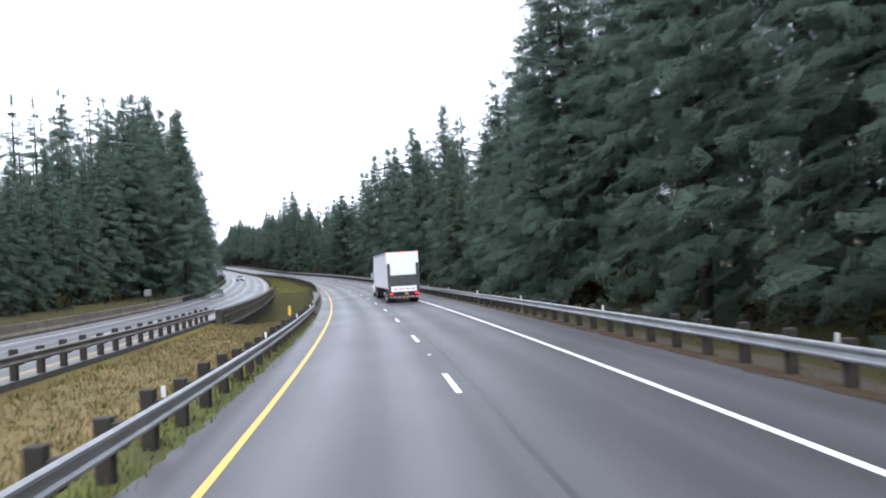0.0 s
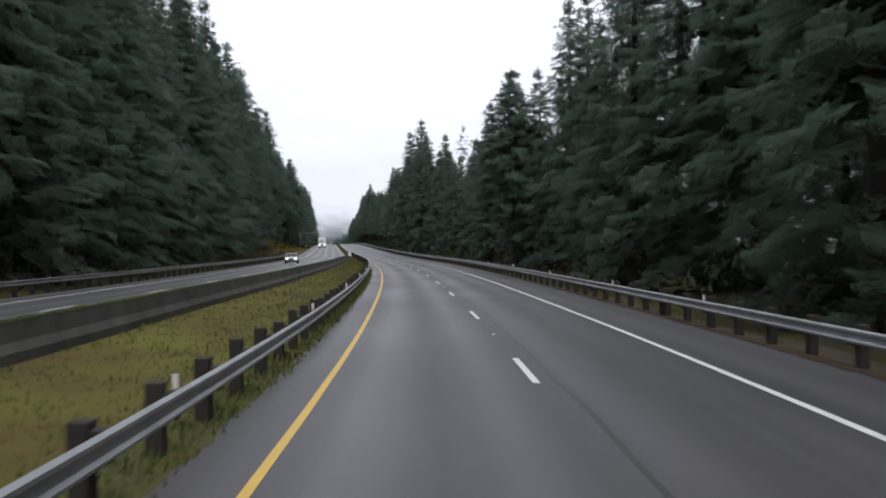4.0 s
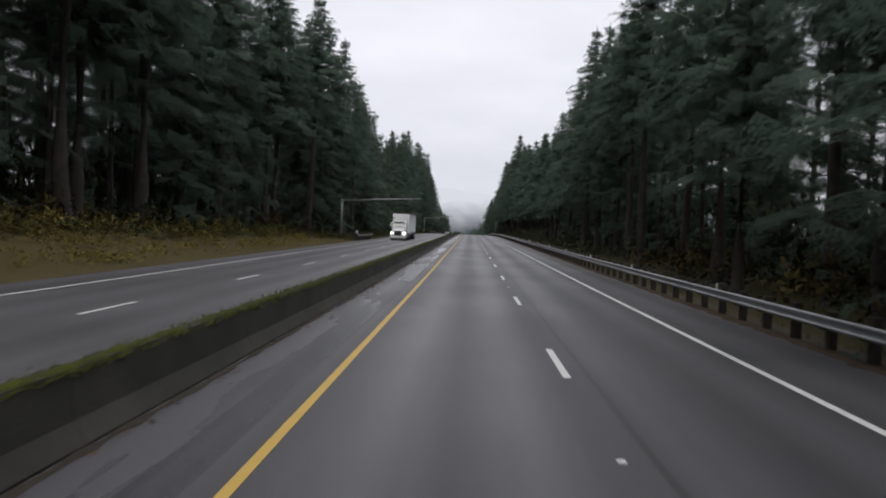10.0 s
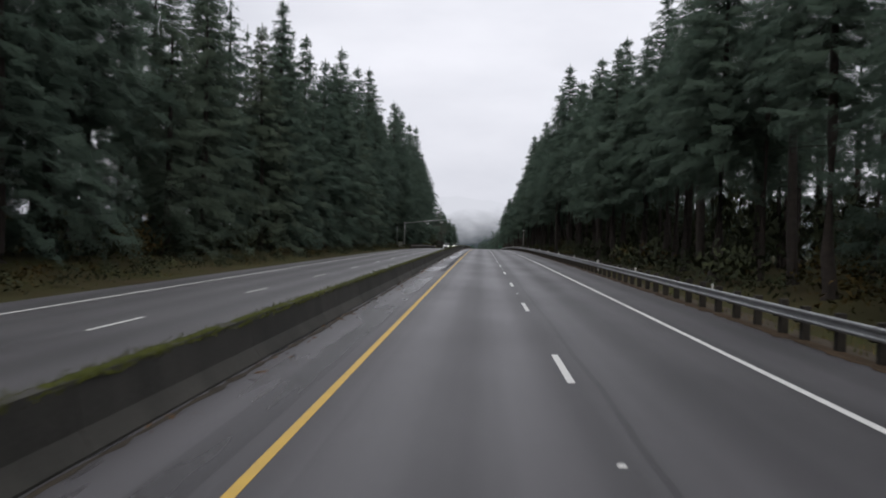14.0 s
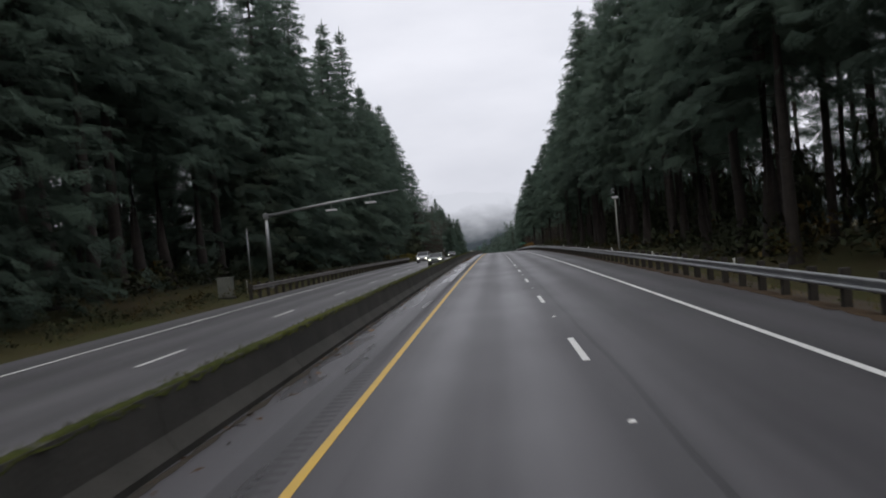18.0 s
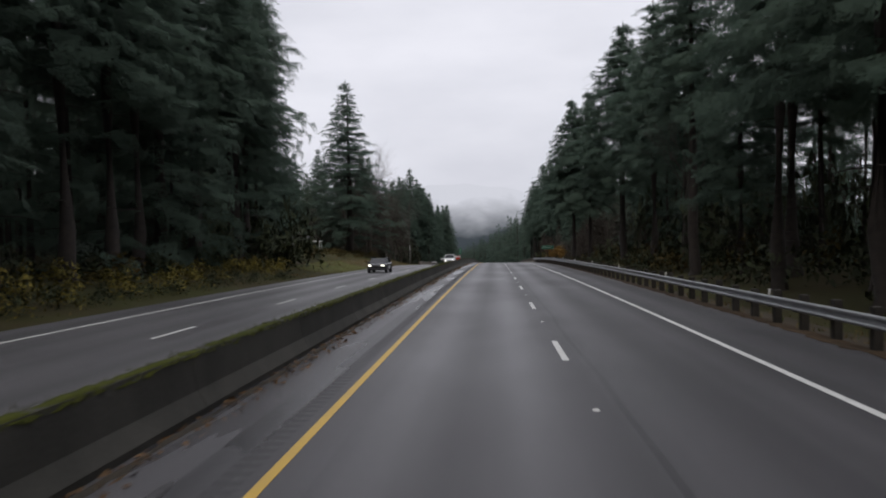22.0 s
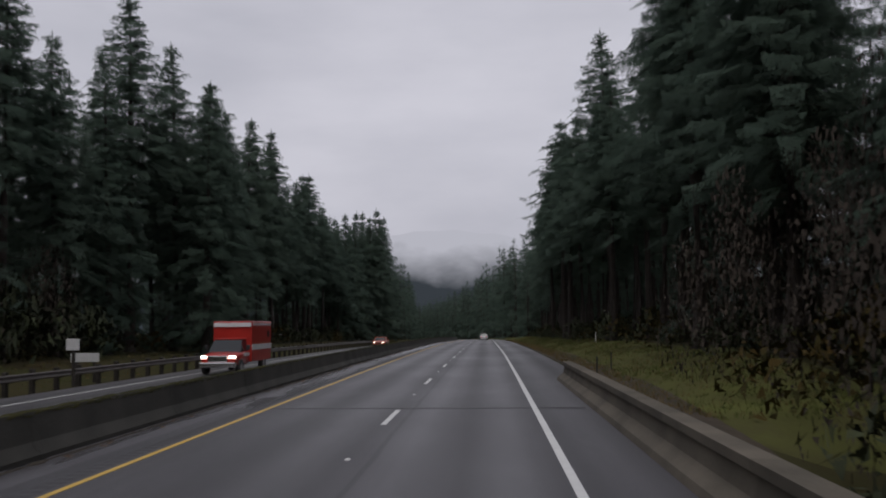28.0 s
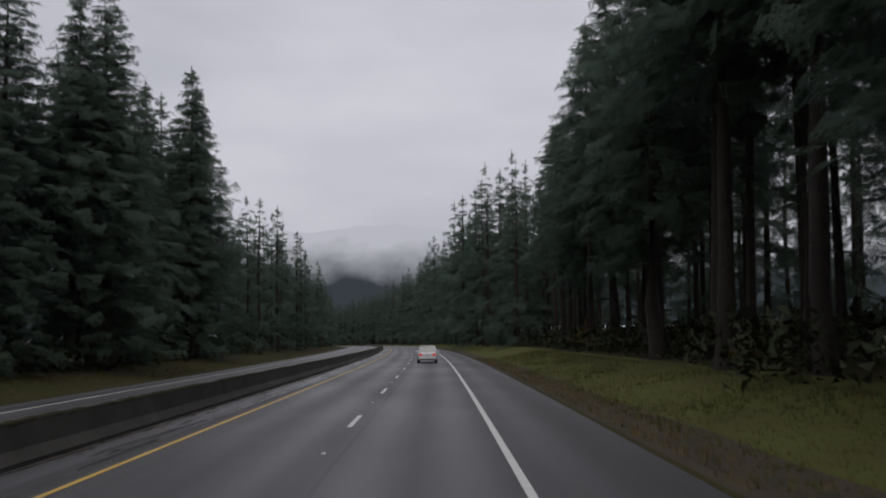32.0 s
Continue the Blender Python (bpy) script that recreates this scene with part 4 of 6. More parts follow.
# the front rows, one by one
for side in (1, -1):
    s = 14.0 if side > 0 else 40.0
    while s < 1070:
        thin = (305 < s < 730 or 885 < s) if side > 0 else (290 < s < 420 or 690 < s < 758 or 880 < s < 1000)
        pick = rnd.choice((3, 4, 5)) if side > 0 and 340 < s < 475 or side < 0 and (432 < s < 458 or 588 < s < 626) else rnd.choice((3, 4, 5, 4, 3, 5 if side > 0 else 1, 4)) if thin else rnd.choice((0, 1, 2, 0, 1, 3, 6))
        size = rnd.uniform(0.80, 1.08)
        if side > 0:
            u = right_edge(s) + rnd.uniform(-0.5, 3.2)
            size *= right_growth(s)
            z = right_z(s, u)
        else:
            u = left_edge(s) - rnd.uniform(-0.5, 3.2)
            size *= left_growth(s)
            z = left_z(s, u)
        if not (side < 0 and 786 < s < 802 or side > 0 and 728 < s < 806 or side_road(s, u)):
            fir(pick, s, u, z, size)
        s += rnd.uniform(6.5, 10) if side > 0 and 345 < s < 475 else rnd.uniform(6, 8.5) if side < 0 and 430 < s < 458 else rnd.uniform(4.4, 6.2) if side < 0 and (s < 300 or s > 560) else rnd.uniform(5.0, 8.2)
for kind, s, u, high in ((1, 808.4, -23.4, 30.3), (8, 765, 17.8, 28.5), (8, 791.2, 14.3, 25.0), (8, 790.9, 16.7, 26.0), (8, 783, 25.0, 33), (4, 752, 18.5, 27), (4, 744, 20, 26), (5, 733, 18, 27), (8, 209, 15.0, 22), (1, 886, 30.3, 28), (0, 902, 24.6, 27), (0, 864, 23.9, 21), (0, 868, 21.3, 20), (1, 895, -26.5, 24), (0, 918, -18.5, 23),
                         (1, 1030, -18.5, 30), (1, 549, -19.7, 30), (1, 322, 14.5, 31), (0, 292, 13.8, 25), (0, 120, -19.5, 28), (1, 804, -40, 28), (0, 814, -41, 29), (1, 823, -41, 27), (6, 838, -38, 18), (6, 777, -40, 20), (0, 786, -44, 24), (1, 792, -46, 27), (0, 799, -45, 25), (2, 783, -41, 22), (1, 820, -43, 27), (0, 830, -40, 22), (1, 809, -47, 26), (0, 770, -42, 22), (1, 775, 28, 23), (0, 786, 30, 23), (1, 797, 29, 21), (0, 760, 27, 22), (0, 800, 27.5, 20), (1, 806, 31, 22), (0, 795, 34, 22), (1, 812, 27, 19), (2, 788, 35, 23), (0, 801, 37, 24)):
    z = right_z(s, u) if u > 0 else left_z(s, u)
    fir(kind, s, u, z, high / FIR_KINDS[kind][0], 1.95 if s == 808.4 else 1.2 if kind == 8 and s > 790 else 0.95 if s == 783 else 1.45 if 730 < s < 800 else 1.35)


def woods(name, label, spots, material):
    """Many trees joined into one object."""
    rng = np.random.default_rng(len(spots))
    lib = [crown_faces(*conifer_crown(40 + i, hi, bare, rad, 62, 0.3, 3, 1.5, 7, 8, 0.42), rng) for i, (hi, bare, rad) in enumerate(((28, 0.05, 5.0), (30, 0.2, 5.0), (28, 0.34, 4.8), (31, 0.12, 5.2), (26, 0.04, 5.0), (29, 0.42, 4.8)))]
    tiny = [crown_faces(*conifer_crown(60 + i, hi, bare, rad, 44, 0.3, 2, 1.95, 5, 7, 0.50), rng) for i, (hi, bare, rad) in enumerate(((28, 0.04, 5.2), (30, 0.06, 5.2), (27, 0.05, 5.0)))]
    sprays, insides, soft_sprays, soft_insides, stems = [], [], [], [], Shape()
    for s, u, z, size, far, stemmed in spots:
        q, inside, n1, n2 = lib[2 + 3 * int(rng.integers(0, 2))] if stemmed else (tiny if far else lib)[rng.integers(0, 3 if far else 5)]
        a = rng.uniform(0, 6.28)
        c, sn = math.cos(a), math.sin(a)
        wide = size * rng.uniform(1.15, 1.42)
        rot = np.array([[c * wide, -sn * wide, 0], [sn * wide, c * wide, 0], [0, 0, size]])
        spin = np.array([[c, -sn, 0], [sn, c, 0], [0, 0, 1]])
        base = at_road(s, u, z)
        sprays.append(np.concatenate([q[:, :, :3] @ rot.T + base, q[:, :, 3:]], 2))
        insides.append(inside @ rot.T + base)
        soft_sprays.append(n1 @ spin.T)
        soft_insides.append(n2 @ spin.T)
        r = 0.24 * size + 0.06
        stems.tube([tuple(base + (0, 0, -0.3)), tuple(base + (rng.normal(0, 0.2), rng.normal(0, 0.2), 14 * size)), tuple(base + (0, 0, 27 * size))], [r * 1.1, r * 0.75, r * 0.1], 5, False)
    me = crown_mesh(name, *[np.concatenate(x) for x in (sprays, insides, soft_sprays, soft_insides)], material)
    ob = tagged(part(name, me, material), label, "forest", kind="stuff")
    tagged(part("tree_trunks", stems, BARK, ob, "bare dark trunks"), kind="stuff")
    return ob


spots = {1: [], -1: []}
rng = np.random.default_rng(3)
for side in (1, -1):
    s = -110.0
    while s < 1900:
        far = s > 1080
        depth = (6 if 735 < s < 900 else 3 if 430 < s < 458 else 4 if s < 1500 else 3) if side < 0 else (2 if 195 < s < 262 else 3 if 320 < s < 475 else 6 if 735 < s < 880 else 4)
        for row in range(depth):
            off = 4.5 + row * 5.0 + rng.uniform(-2, 2)
            if far or s < 10:
                off -= 4.5
            ss = s + rng.uniform(-3, 3)
            if side > 0:
                u = right_edge(ss) + off
                z = right_z(ss, u)
            else:
                u = left_edge(ss) - off
                z = left_z(ss, u)
            size = rng.uniform(0.80, 1.04) * (left_growth(ss) if side < 0 else right_growth(ss))
            open_stem = side > 0 and (305 < ss < 340 or 480 < ss < 730 or ss > 890) or side < 0 and 880 < ss < 1080
            if not side_road(ss, u):
                spots[side].append((ss, u, z, size, far or row > 0, open_stem and row < 2 and not far))
        s += 7.0
for s in np.arange(38, 112, 3.2):
    for k in range(2):
        ss, u = s + rng.uniform(-1.5, 1.5), left_edge(s) - rng.uniform(1, 14)
        spots[-1].append((ss, u, left_z(ss, u), rng.uniform(0.82, 1.0) * left_growth(ss), True, False))
for s in np.arange(905, 1010, 5.0):
    for k in range(2):
        ss, u = s + rng.uniform(-2, 2), -58 - k * 8 - rng.uniform(0, 7)
        if not side_road(ss, u) and not (928 < ss < 948 and u > -63):
            spots[-1].append((ss, u, left_z(ss, u) + 0.8, rng.uniform(0.75, 0.95), True, False))
woods("forest_right", "dense dark conifer forest behind the roadside firs", spots[1], NEEDLES)
woods("forest_left", "dense dark conifer forest beyond the opposite roadway", spots[-1], NEEDLES)

# ---- bare trees, undergrowth, grass ----
def bare_tree_shape(seed, high):
    """Leafless broadleaf tree: a leaning trunk that forks into ever finer limbs."""
    rng = np.random.default_rng(seed)
    stem, twigs = Shape(), Shape()

    def grow(p, d, ln, r, level):
        mid = p + d * ln * 0.5 + rng.normal(0, ln * 0.04, 3)
        end = p + d * ln + np.array([0, 0, ln * 0.05])
        (stem if level < 2 else twigs).tube([tuple(p), tuple(mid), tuple(end)], [r, r * 0.85, r * 0.62], 6 if level < 2 else 3, False)
        if level == 5:
            return
        for i in range(3 if level in (1, 2, 3) else 2 if level else 4):
            spread = 0.45 if level else 0.35
            nd = d + rng.normal(0, spread, 3) + np.array([0, 0, 0.18])
            nd /= np.linalg.norm(nd)
            start = p + (end - p) * rng.uniform(0.55, 1.0) if i else end
            grow(start, nd, ln * rng.uniform(0.58, 0.8), r * rng.uniform(0.42, 0.6), level + 1)

    grow(np.array([0, 0, -0.4]), np.array([rng.normal(0, 0.05), rng.normal(0, 0.05), 1.0]), high * 0.36, 0.0095 * high, 0)
    return stem, twigs


BARE_TREES = []
for i, high in enumerate((17, 20, 15)):
    pair = [sh.mesh(n, True) for n, sh in zip(("trunk", "crown"), bare_tree_shape(70 + i, high))]
    for me in pair:
        me.materials.append(GREY_BARK)
    BARE_TREES.append(pair)
rnd = random.Random(5)
bare_spots = [(822 + i * 2.3 + rnd.uniform(-1, 1), -18.5 - rnd.uniform(0, 9)) for i in range(18)] + [(800 + i * 5.4 + rnd.uniform(-2, 2), 16.5 + rnd.uniform(0, 7)) for i in range(12)] + [(s, 17 + rnd.uniform(0, 3)) for s in (742, 880)] + [(868, -19), (876, -21)]
for s, u in bare_spots:
    if side_road(s, u):
        continue
    z = right_z(s, u) if u > 0 else left_z(s, u)
    k = rnd.uniform(0.85, 1.1) * (0.55 if u > 0 and s > 780 else 1.15)
    m = Matrix.Translation(at_road(s, u, z)) @ pose(0, 0, 0, rnd.uniform(-4, 4), rnd.uniform(-4, 4), rnd.uniform(0, 360)) @ Matrix.Diagonal((k, k, k, 1))
    ob = thing("bare_tree", m, "leafless grey alder with fine twigs among the firs", "bare tree", "leafless alders")
    stem, twigs = rnd.choice(BARE_TREES)
    part("trunk", stem, GREY_BARK, ob)
    part("crown", twigs, GREY_BARK, ob, "bare twigs")


def bush_quads(rng, n, rx, rz, leaf):
    """Leaf quads over a lumpy low dome."""
    a, t = rng.uniform(0, 6.283, n), rng.uniform(0.0, 1.0, n) ** 0.7
    r = rng.uniform(0.55, 1.08, n)
    c = np.stack([np.cos(a) * np.cos(t * 1.5) * rx * r, np.sin(a) * np.cos(t * 1.5) * rx * r, np.sin(t * 1.5) * rz * r + 0.05], -1)
    e1 = rng.normal(0, 1, (n, 3))
    e1 /= np.linalg.norm(e1, axis=1)[:, None]
    e2 = np.cross(e1, rng.normal(0, 1, (n, 3)))
    e2 /= np.linalg.norm(e2, axis=1)[:, None]
    w = leaf * rng.uniform(0.6, 1.5, n)[:, None]
    return np.stack([c - e1 * w, c + e2 * w * 0.8, c + e1 * w], 1)


def thicket(name, label, spots, material, leaf=0.15, count=90):
    rng = np.random.default_rng(len(spots) + 17)
    lib = [leafy(bush_quads(rng, count, 1.0, 1.0, leaf), rng, 0.7) for _ in range(6)]
    out, shades = [], []
    for s, u, z, rx, rz in spots:
        if side_road(s, u) or 797 < s < 822 and 10 < u < 15.4:
            continue
        q, soft = lib[rng.integers(0, 6)]
        a = rng.uniform(0, 6.283)
        rot = np.array([[math.cos(a) * rx, -math.sin(a) * rx, 0], [math.sin(a) * rx, math.cos(a) * rx, 0], [0, 0, rz]])
        out.append(q @ rot.T + at_road(s, u, z))
        shades.append(soft @ np.array([[math.cos(a), -math.sin(a), 0], [math.sin(a), math.cos(a), 0], [0, 0, 1]]).T)
    return tagged(part(name, quads_mesh(name, np.concatenate(out), normals=np.repeat(np.concatenate(shades), 3, 0)), material), label, "undergrowth", kind="stuff")


rng = np.random.default_rng(21)
green_spots, brown_spots = [], []
for s in np.arange(0, 1100, 2.2):
    for k in range(2):
        ss, u = s + rng.uniform(-1, 1), right_edge(s) + rng.uniform(-1.2, 5) - (4.5 if 780 < s < 872 and k == 0 else 0)
        size = rng.uniform(0.9, 2.2)
        (green_spots if rng.random() < 0.72 else brown_spots).append((ss, u, right_z(ss, u) - 0.2, size, size * rng.uniform(0.6, 1.5)))
        ss, u = s + rng.uniform(-1, 1), left_edge(s) - rng.uniform(-1.5, 5)
        size = rng.uniform(0.9, 2.2)
        (green_spots if rng.random() < 0.7 else brown_spots).append((ss, u, left_z(ss, u) - 0.2, size, size * rng.uniform(0.6, 1.4)))
# low dark growth added along the far rails for the shade under overhanging trees
for s in np.concatenate([np.arange(112, 300, 1.6), np.arange(425, 735, 1.3)]):
    u = float(median_edge(np.array([s]))[0]) - 12.4 - rng.uniform(0, 2.2)
    (green_spots if rng.random() < 0.75 else brown_spots).append((s, u, left_z(s, u) - 0.1, rng.uniform(0.5, 1.0), rng.uniform(0.5, 1.0)))
# brambles and bracken on the far bank and round the yard
for s in np.concatenate([np.arange(225, 420, 1.0), np.arange(292, 415, 0.7)]):
    u = left_edge(s) + rng.uniform(0.0, 6.0)
    brown_spots.append((s, u, left_z(s, u) - 0.15, rng.uniform(0.5, 1.3), rng.uniform(0.4, 1.0)))
    u = left_edge(s) + rng.uniform(0.5, 5.0)
    if rng.random() < 0.4:
        green_spots.append((s, u, left_z(s, u) - 0.1, rng.uniform(0.5, 1.2), rng.uniform(0.4, 1.0)))
for s in np.arange(735, 870, 1.3):
    u = -24.5 - rng.uniform(-3, 4) if s > 800 else -26 - rng.uniform(3, 10)
    brown_spots.append((s, u, left_z(s, u) - 0.15, rng.uniform(0.7, 1.6), rng.uniform(0.5, 1.3)))
for s in np.arange(806, 880, 1.5):
    u = rng.uniform(11.5, 20)
    (green_spots if rng.random() < 0.4 else brown_spots).append((s, u, right_z(s, u) - 0.2, rng.uniform(1.0, 2.4), rng.uniform(1.0, 3.2)))
for s in np.arange(738, 905, 0.9):
    u = left_edge(s) + rng.uniform(-4, 3)
    green_spots.append((s, u, left_z(s, u) - 0.2, rng.uniform(1.8, 3.2), rng.uniform(2.5, 6.5)))
for s in np.arange(738, 872, 1.5):
    u = right_edge(s) + rng.uniform(1, 18)
    green_spots.append((s, u, right_z(s, u) - 0.2, rng.uniform(2.2, 3.6), rng.uniform(4, 9)))
for s in np.arange(258, 478, 1.7):
    u = right_edge(s) + rng.uniform(4, 16)
    green_spots.append((s, u, right_z(s, u) - 0.2, rng.uniform(2.0, 3.4), rng.uniform(2.5, 6.0)))
for s in np.arange(736, 806, 0.8):
    u = rng.uniform(11.6, 19)
    (green_spots if rng.random() < 0.55 else brown_spots).append((s, u, right_z(s, u) - 0.2, rng.uniform(0.8, 1.7), rng.uniform(0.6, 1.6) * (1 + max(0, u - 14) * 0.25)))
green_spots += [(792.3, -28.3, left_z(792.3, -28.3) - 0.1, 1.0, 1.7), (796.2, -28.2, left_z(796.2, -28.2) - 0.1, 0.8, 1.0)]
for s in np.arange(255, 480, 2.4):
    u = left_edge(s) - rng.uniform(4, 16)
    green_spots.append((s, u, left_z(s, u) - 0.2, rng.uniform(2.0, 3.4), rng.uniform(2.5, 7.0)))
for s in np.concatenate([np.arange(478, 735, 2.3), np.arange(886, 1085, 1.6)]):
    for k in range(2):
        u = right_edge(s) + rng.uniform(5, 17)
        green_spots.append((s, u, right_z(s, u) - 0.2, rng.uniform(2.0, 3.4), rng.uniform(2.5, 7.0) * (0.45 if s > 900 else 1.0)))
for s in np.arange(292, 412, 2.0):
    u = left_edge(s) - rng.uniform(5, 16)
    green_spots.append((s, u, left_z(s, u) - 0.2, rng.uniform(2.0, 3.2), rng.uniform(5.0, 10.0)))
for s in np.arange(578, 640, 1.8):
    u = left_edge(s) - rng.uniform(5, 15)
    green_spots.append((s, u, left_z(s, u) - 0.2, rng.uniform(2.0, 3.4), rng.uniform(4.0, 8.5)))
for s in np.arange(732, 818, 0.5):
    u = -19.5 - rng.uniform(0, 9)
    brown_spots.append((s, u, left_z(s, u) - 0.12, rng.uniform(0.6, 1.3), rng.uniform(0.3, 0.8)))
thicket("undergrowth_green", "dark evergreen shrubs and ferns under the firs", green_spots, UNDERGROWTH, 0.115, 98)
thicket("undergrowth_brown", "rust-brown bracken and brambles along the forest edge", brown_spots, BRUSH, 0.10, 125)

yellow_spots = []
for a, z, step in ((304, 345, 0.6), (345, 400, 1.6), (694, 745, 1.0), (750, 800, 2.2)):
    for s in np.arange(a, z, step):
        u = left_edge(s) + rng.uniform(0.3, 4.5) if s < 745 else -24 - rng.uniform(0, 6)
        yellow_spots.append((s, u, left_z(s, u) - 0.15, rng.uniform(0.5, 1.3), rng.uniform(0.5, 1.4) * (1.9 if s < 340 else 1.1)))
for s in np.concatenate([np.arange(304, 400, 0.5), np.arange(304, 350, 0.7)]):
    u = left_edge(s) + rng.uniform(3.0, 9.0)
    yellow_spots.append((s, u, left_z(s, u) - 0.12, rng.uniform(0.4, 1.0), rng.uniform(0.3, 0.8)))
thicket("yellowing_shrubs", "yellowing autumn shrubs along the far bank", yellow_spots, YELLOWING, 0.09, 140)

tall_spots = []
for s in np.arange(812, 905, 1.7):
    u = -21 - rng.uniform(0, 14)
    tall_spots.append((s, u, left_z(s, u) - 0.3, rng.uniform(1.6, 3.0), rng.uniform(4, 9)))
for s in np.arange(824, 866, 1.6):
    u = -19 - rng.uniform(0, 10)
    tall_spots.append((s, u, left_z(s, u) - 0.3, rng.uniform(1.8, 3.2), rng.uniform(9, 15)))
for s in np.arange(800, 886, 1.5):
    u = 14.5 + rng.uniform(0, 12)
    tall_spots.append((s, u, right_z(s, u) - 0.3, rng.uniform(1.6, 3.0), rng.uniform(4, 9.5)))
for s in np.arange(195, 265, 2.6):
    u = 16 + rng.uniform(0, 9)
    tall_spots.append((s, u, right_z(s, u) - 0.3, rng.uniform(1.4, 2.6), rng.uniform(3, 7)))
for s in np.arange(730, 800, 2.4):
    u = 21 + rng.uniform(0, 9)
    tall_spots.append((s, u, right_z(s, u) - 0.3, rng.uniform(1.6, 2.8), rng.uniform(3, 8)))
bare_wood = []
for s in np.arange(806, 905, 1.25):
    u = 22 + rng.uniform(0, 13)
    bare_wood.append((s, u, right_z(s, u) - 0.3, rng.uniform(1.8, 3.2), rng.uniform(8, 13.5)))
thicket("bare_wood", "dense brown leafless saplings under the firs beside the bridge", bare_wood, WINTER_BRUSH, 0.030, 1150)
thicket("winter_brush", "tall grey-brown leafless brush crowding the roadside", tall_spots, WINTER_BRUSH, 0.030, 1150)


def willow(s, u, z, high, wide):
    ob = thing("golden_bush", Matrix.Translation(at_road(s, u, z)), "tall shrub with golden autumn leaves beside the bridge", "shrub")
    rng = np.random.default_rng(8)
    leaves = []
    for i in range(26):
        a, r = rng.uniform(0, 6.283), wide * rng.uniform(0.25, 1.0) ** 0.6
        h = high * rng.uniform(0.55, 1.0)
        end = np.array([math.cos(a) * r, math.sin(a) * r, h])
        mid = end * np.array([0.45, 0.45, 0.6])
        part("stem", Shape().tube([(0, 0, -0.3), tuple(mid), tuple(end)], [0.05, 0.03, 0.01], 4, False), GREY_BARK, ob)
        n = 330
        t = rng.uniform(0.35, 1.05, n)[:, None]
        c = mid * (1 - t) + end * t + rng.normal(0, 0.33, (n, 3))
        e1, e2 = rng.normal(0, 0.07, (n, 3)), rng.normal(0, 0.045, (n, 3))
        leaves.append(np.stack([c - e1, c + e2, c + e1, c - e2], 1))
    part("foliage", quads_mesh("foliage", np.concatenate(leaves)), GOLD_LEAF, ob)
    return ob


willow(818, 13.8, right_z(818, 13.8), 5.6, 1.45)


def turf(name, label, places, material, tall):
    """Tufts of grass blades."""
    rng = np.random.default_rng(len(places))
    p = np.asarray(places)
    n, blades = len(p), 4
    out = []
    for _ in range(blades):
        a = rng.uniform(0, 6.283, n)
        h = tall * rng.uniform(0.5, 1.4, n)
        lean = h * rng.uniform(0.1, 0.7, n)
        o = p + np.stack([rng.normal(0, 0.10, n), rng.normal(0, 0.10, n), np.full(n, -0.03)], -1)
        d = np.stack([np.cos(a), np.sin(a), np.zeros(n)], -1)
        w = np.stack([-np.sin(a), np.cos(a), np.zeros(n)], -1) * (0.011 + 0.036 * h)[:, None]
        tip = o + d * lean[:, None] + np.array([0, 0, 1.0]) * h[:, None]
        out.append(np.stack([o - w, o + w, tip], 1))
    return tagged(part(name, quads_mesh(name, np.concatenate(out)), material), label, "grass", kind="stuff")


rng = np.random.default_rng(31)
g_green, g_dry = [], []


def sow(n, s0, s1, u0, u1, height_of, dry):
    s, k = rng.uniform(s0, s1, n), rng.uniform(0, 1, n)
    a = u0(s) if callable(u0) else np.full(n, u0)
    b = u1(s) if callable(u1) else np.full(n, u1)
    u = a + (b - a) * k
    pts = at_road(s, u, height_of(s, u))
    pick = rng.random(n) < dry
    g_dry.extend(pts[pick].tolist())
    g_green.extend(pts[~pick].tolist())


def median_z(s, u):
    b = median_edge(s)
    k = np.clip((u - b) / (-1.9 - b), 0, 1)
    wide = np.clip((-2.3 - b) / 3, 0, 1)
    return -0.12 - wide * 0.34 * np.sin(math.pi * k) - creek(s)[0] * 3.6 * wide


lv = lambda s, u: verge_left(s, median_edge(s) - 10.6 - u)
rv = lambda s, u: verge_right(s, u)
sow(9000, -10, 54, lambda s: median_edge(s) + 0.4, -1.5, median_z, 0.78)
sow(7000, 116, 262, lambda s: median_edge(s) + 0.4, -1.5, median_z, 0.2)
sow(4500, 116, 235, -1.8, -0.95, lambda s, u: 0.02 + 0 * s, 0.15)
sow(2200, 228, 280, -1.9, -1.05, lambda s, u: 0.02 + 0 * s, 0.6)
sow(900, 5, 52, -1.8, -1.0, lambda s, u: 0.02 + 0 * s, 0.3)
sow(14000, 874, 1060, 12.0, lambda s: np.full_like(s, 18.0), rv, 0.22)
sow(3500, 874, 1060, 10.7, 12.6, rv, 0.92)
sow(5500, 735, 850, lambda s: median_edge(s) - 11.2, lambda s: median_edge(s) - 26, lv, 0.65)
sow(6000, 60, 735, lambda s: median_edge(s) - 12.2, lambda s: median_edge(s) - 18, lv, 0.5)
sow(3000, 850, 1060, lambda s: median_edge(s) - 12.2, lambda s: median_edge(s) - 18, lv, 0.5)
sow(5000, 0, 800, 10.6, 14.5, rv, 0.5)
s = np.concatenate([rng.uniform(262, 745, 7000), rng.uniform(300, 440, 2500)])
tufts = at_road(s, median_edge(s) + rng.normal(0, 0.055, len(s)), LIFT(s) + 0.765)
turf("barrier_tufts", "short yellow-green moss tufts on top of the median barrier", tufts, MOSS_TURF, 0.055)
turf("verge_grass", "short wet green grass and moss on the verges", g_green, GRASS, 0.15)
turf("dead_grass", "tufts of straw-coloured dead grass on the verges", g_dry, DRY_GRASS, 0.17)

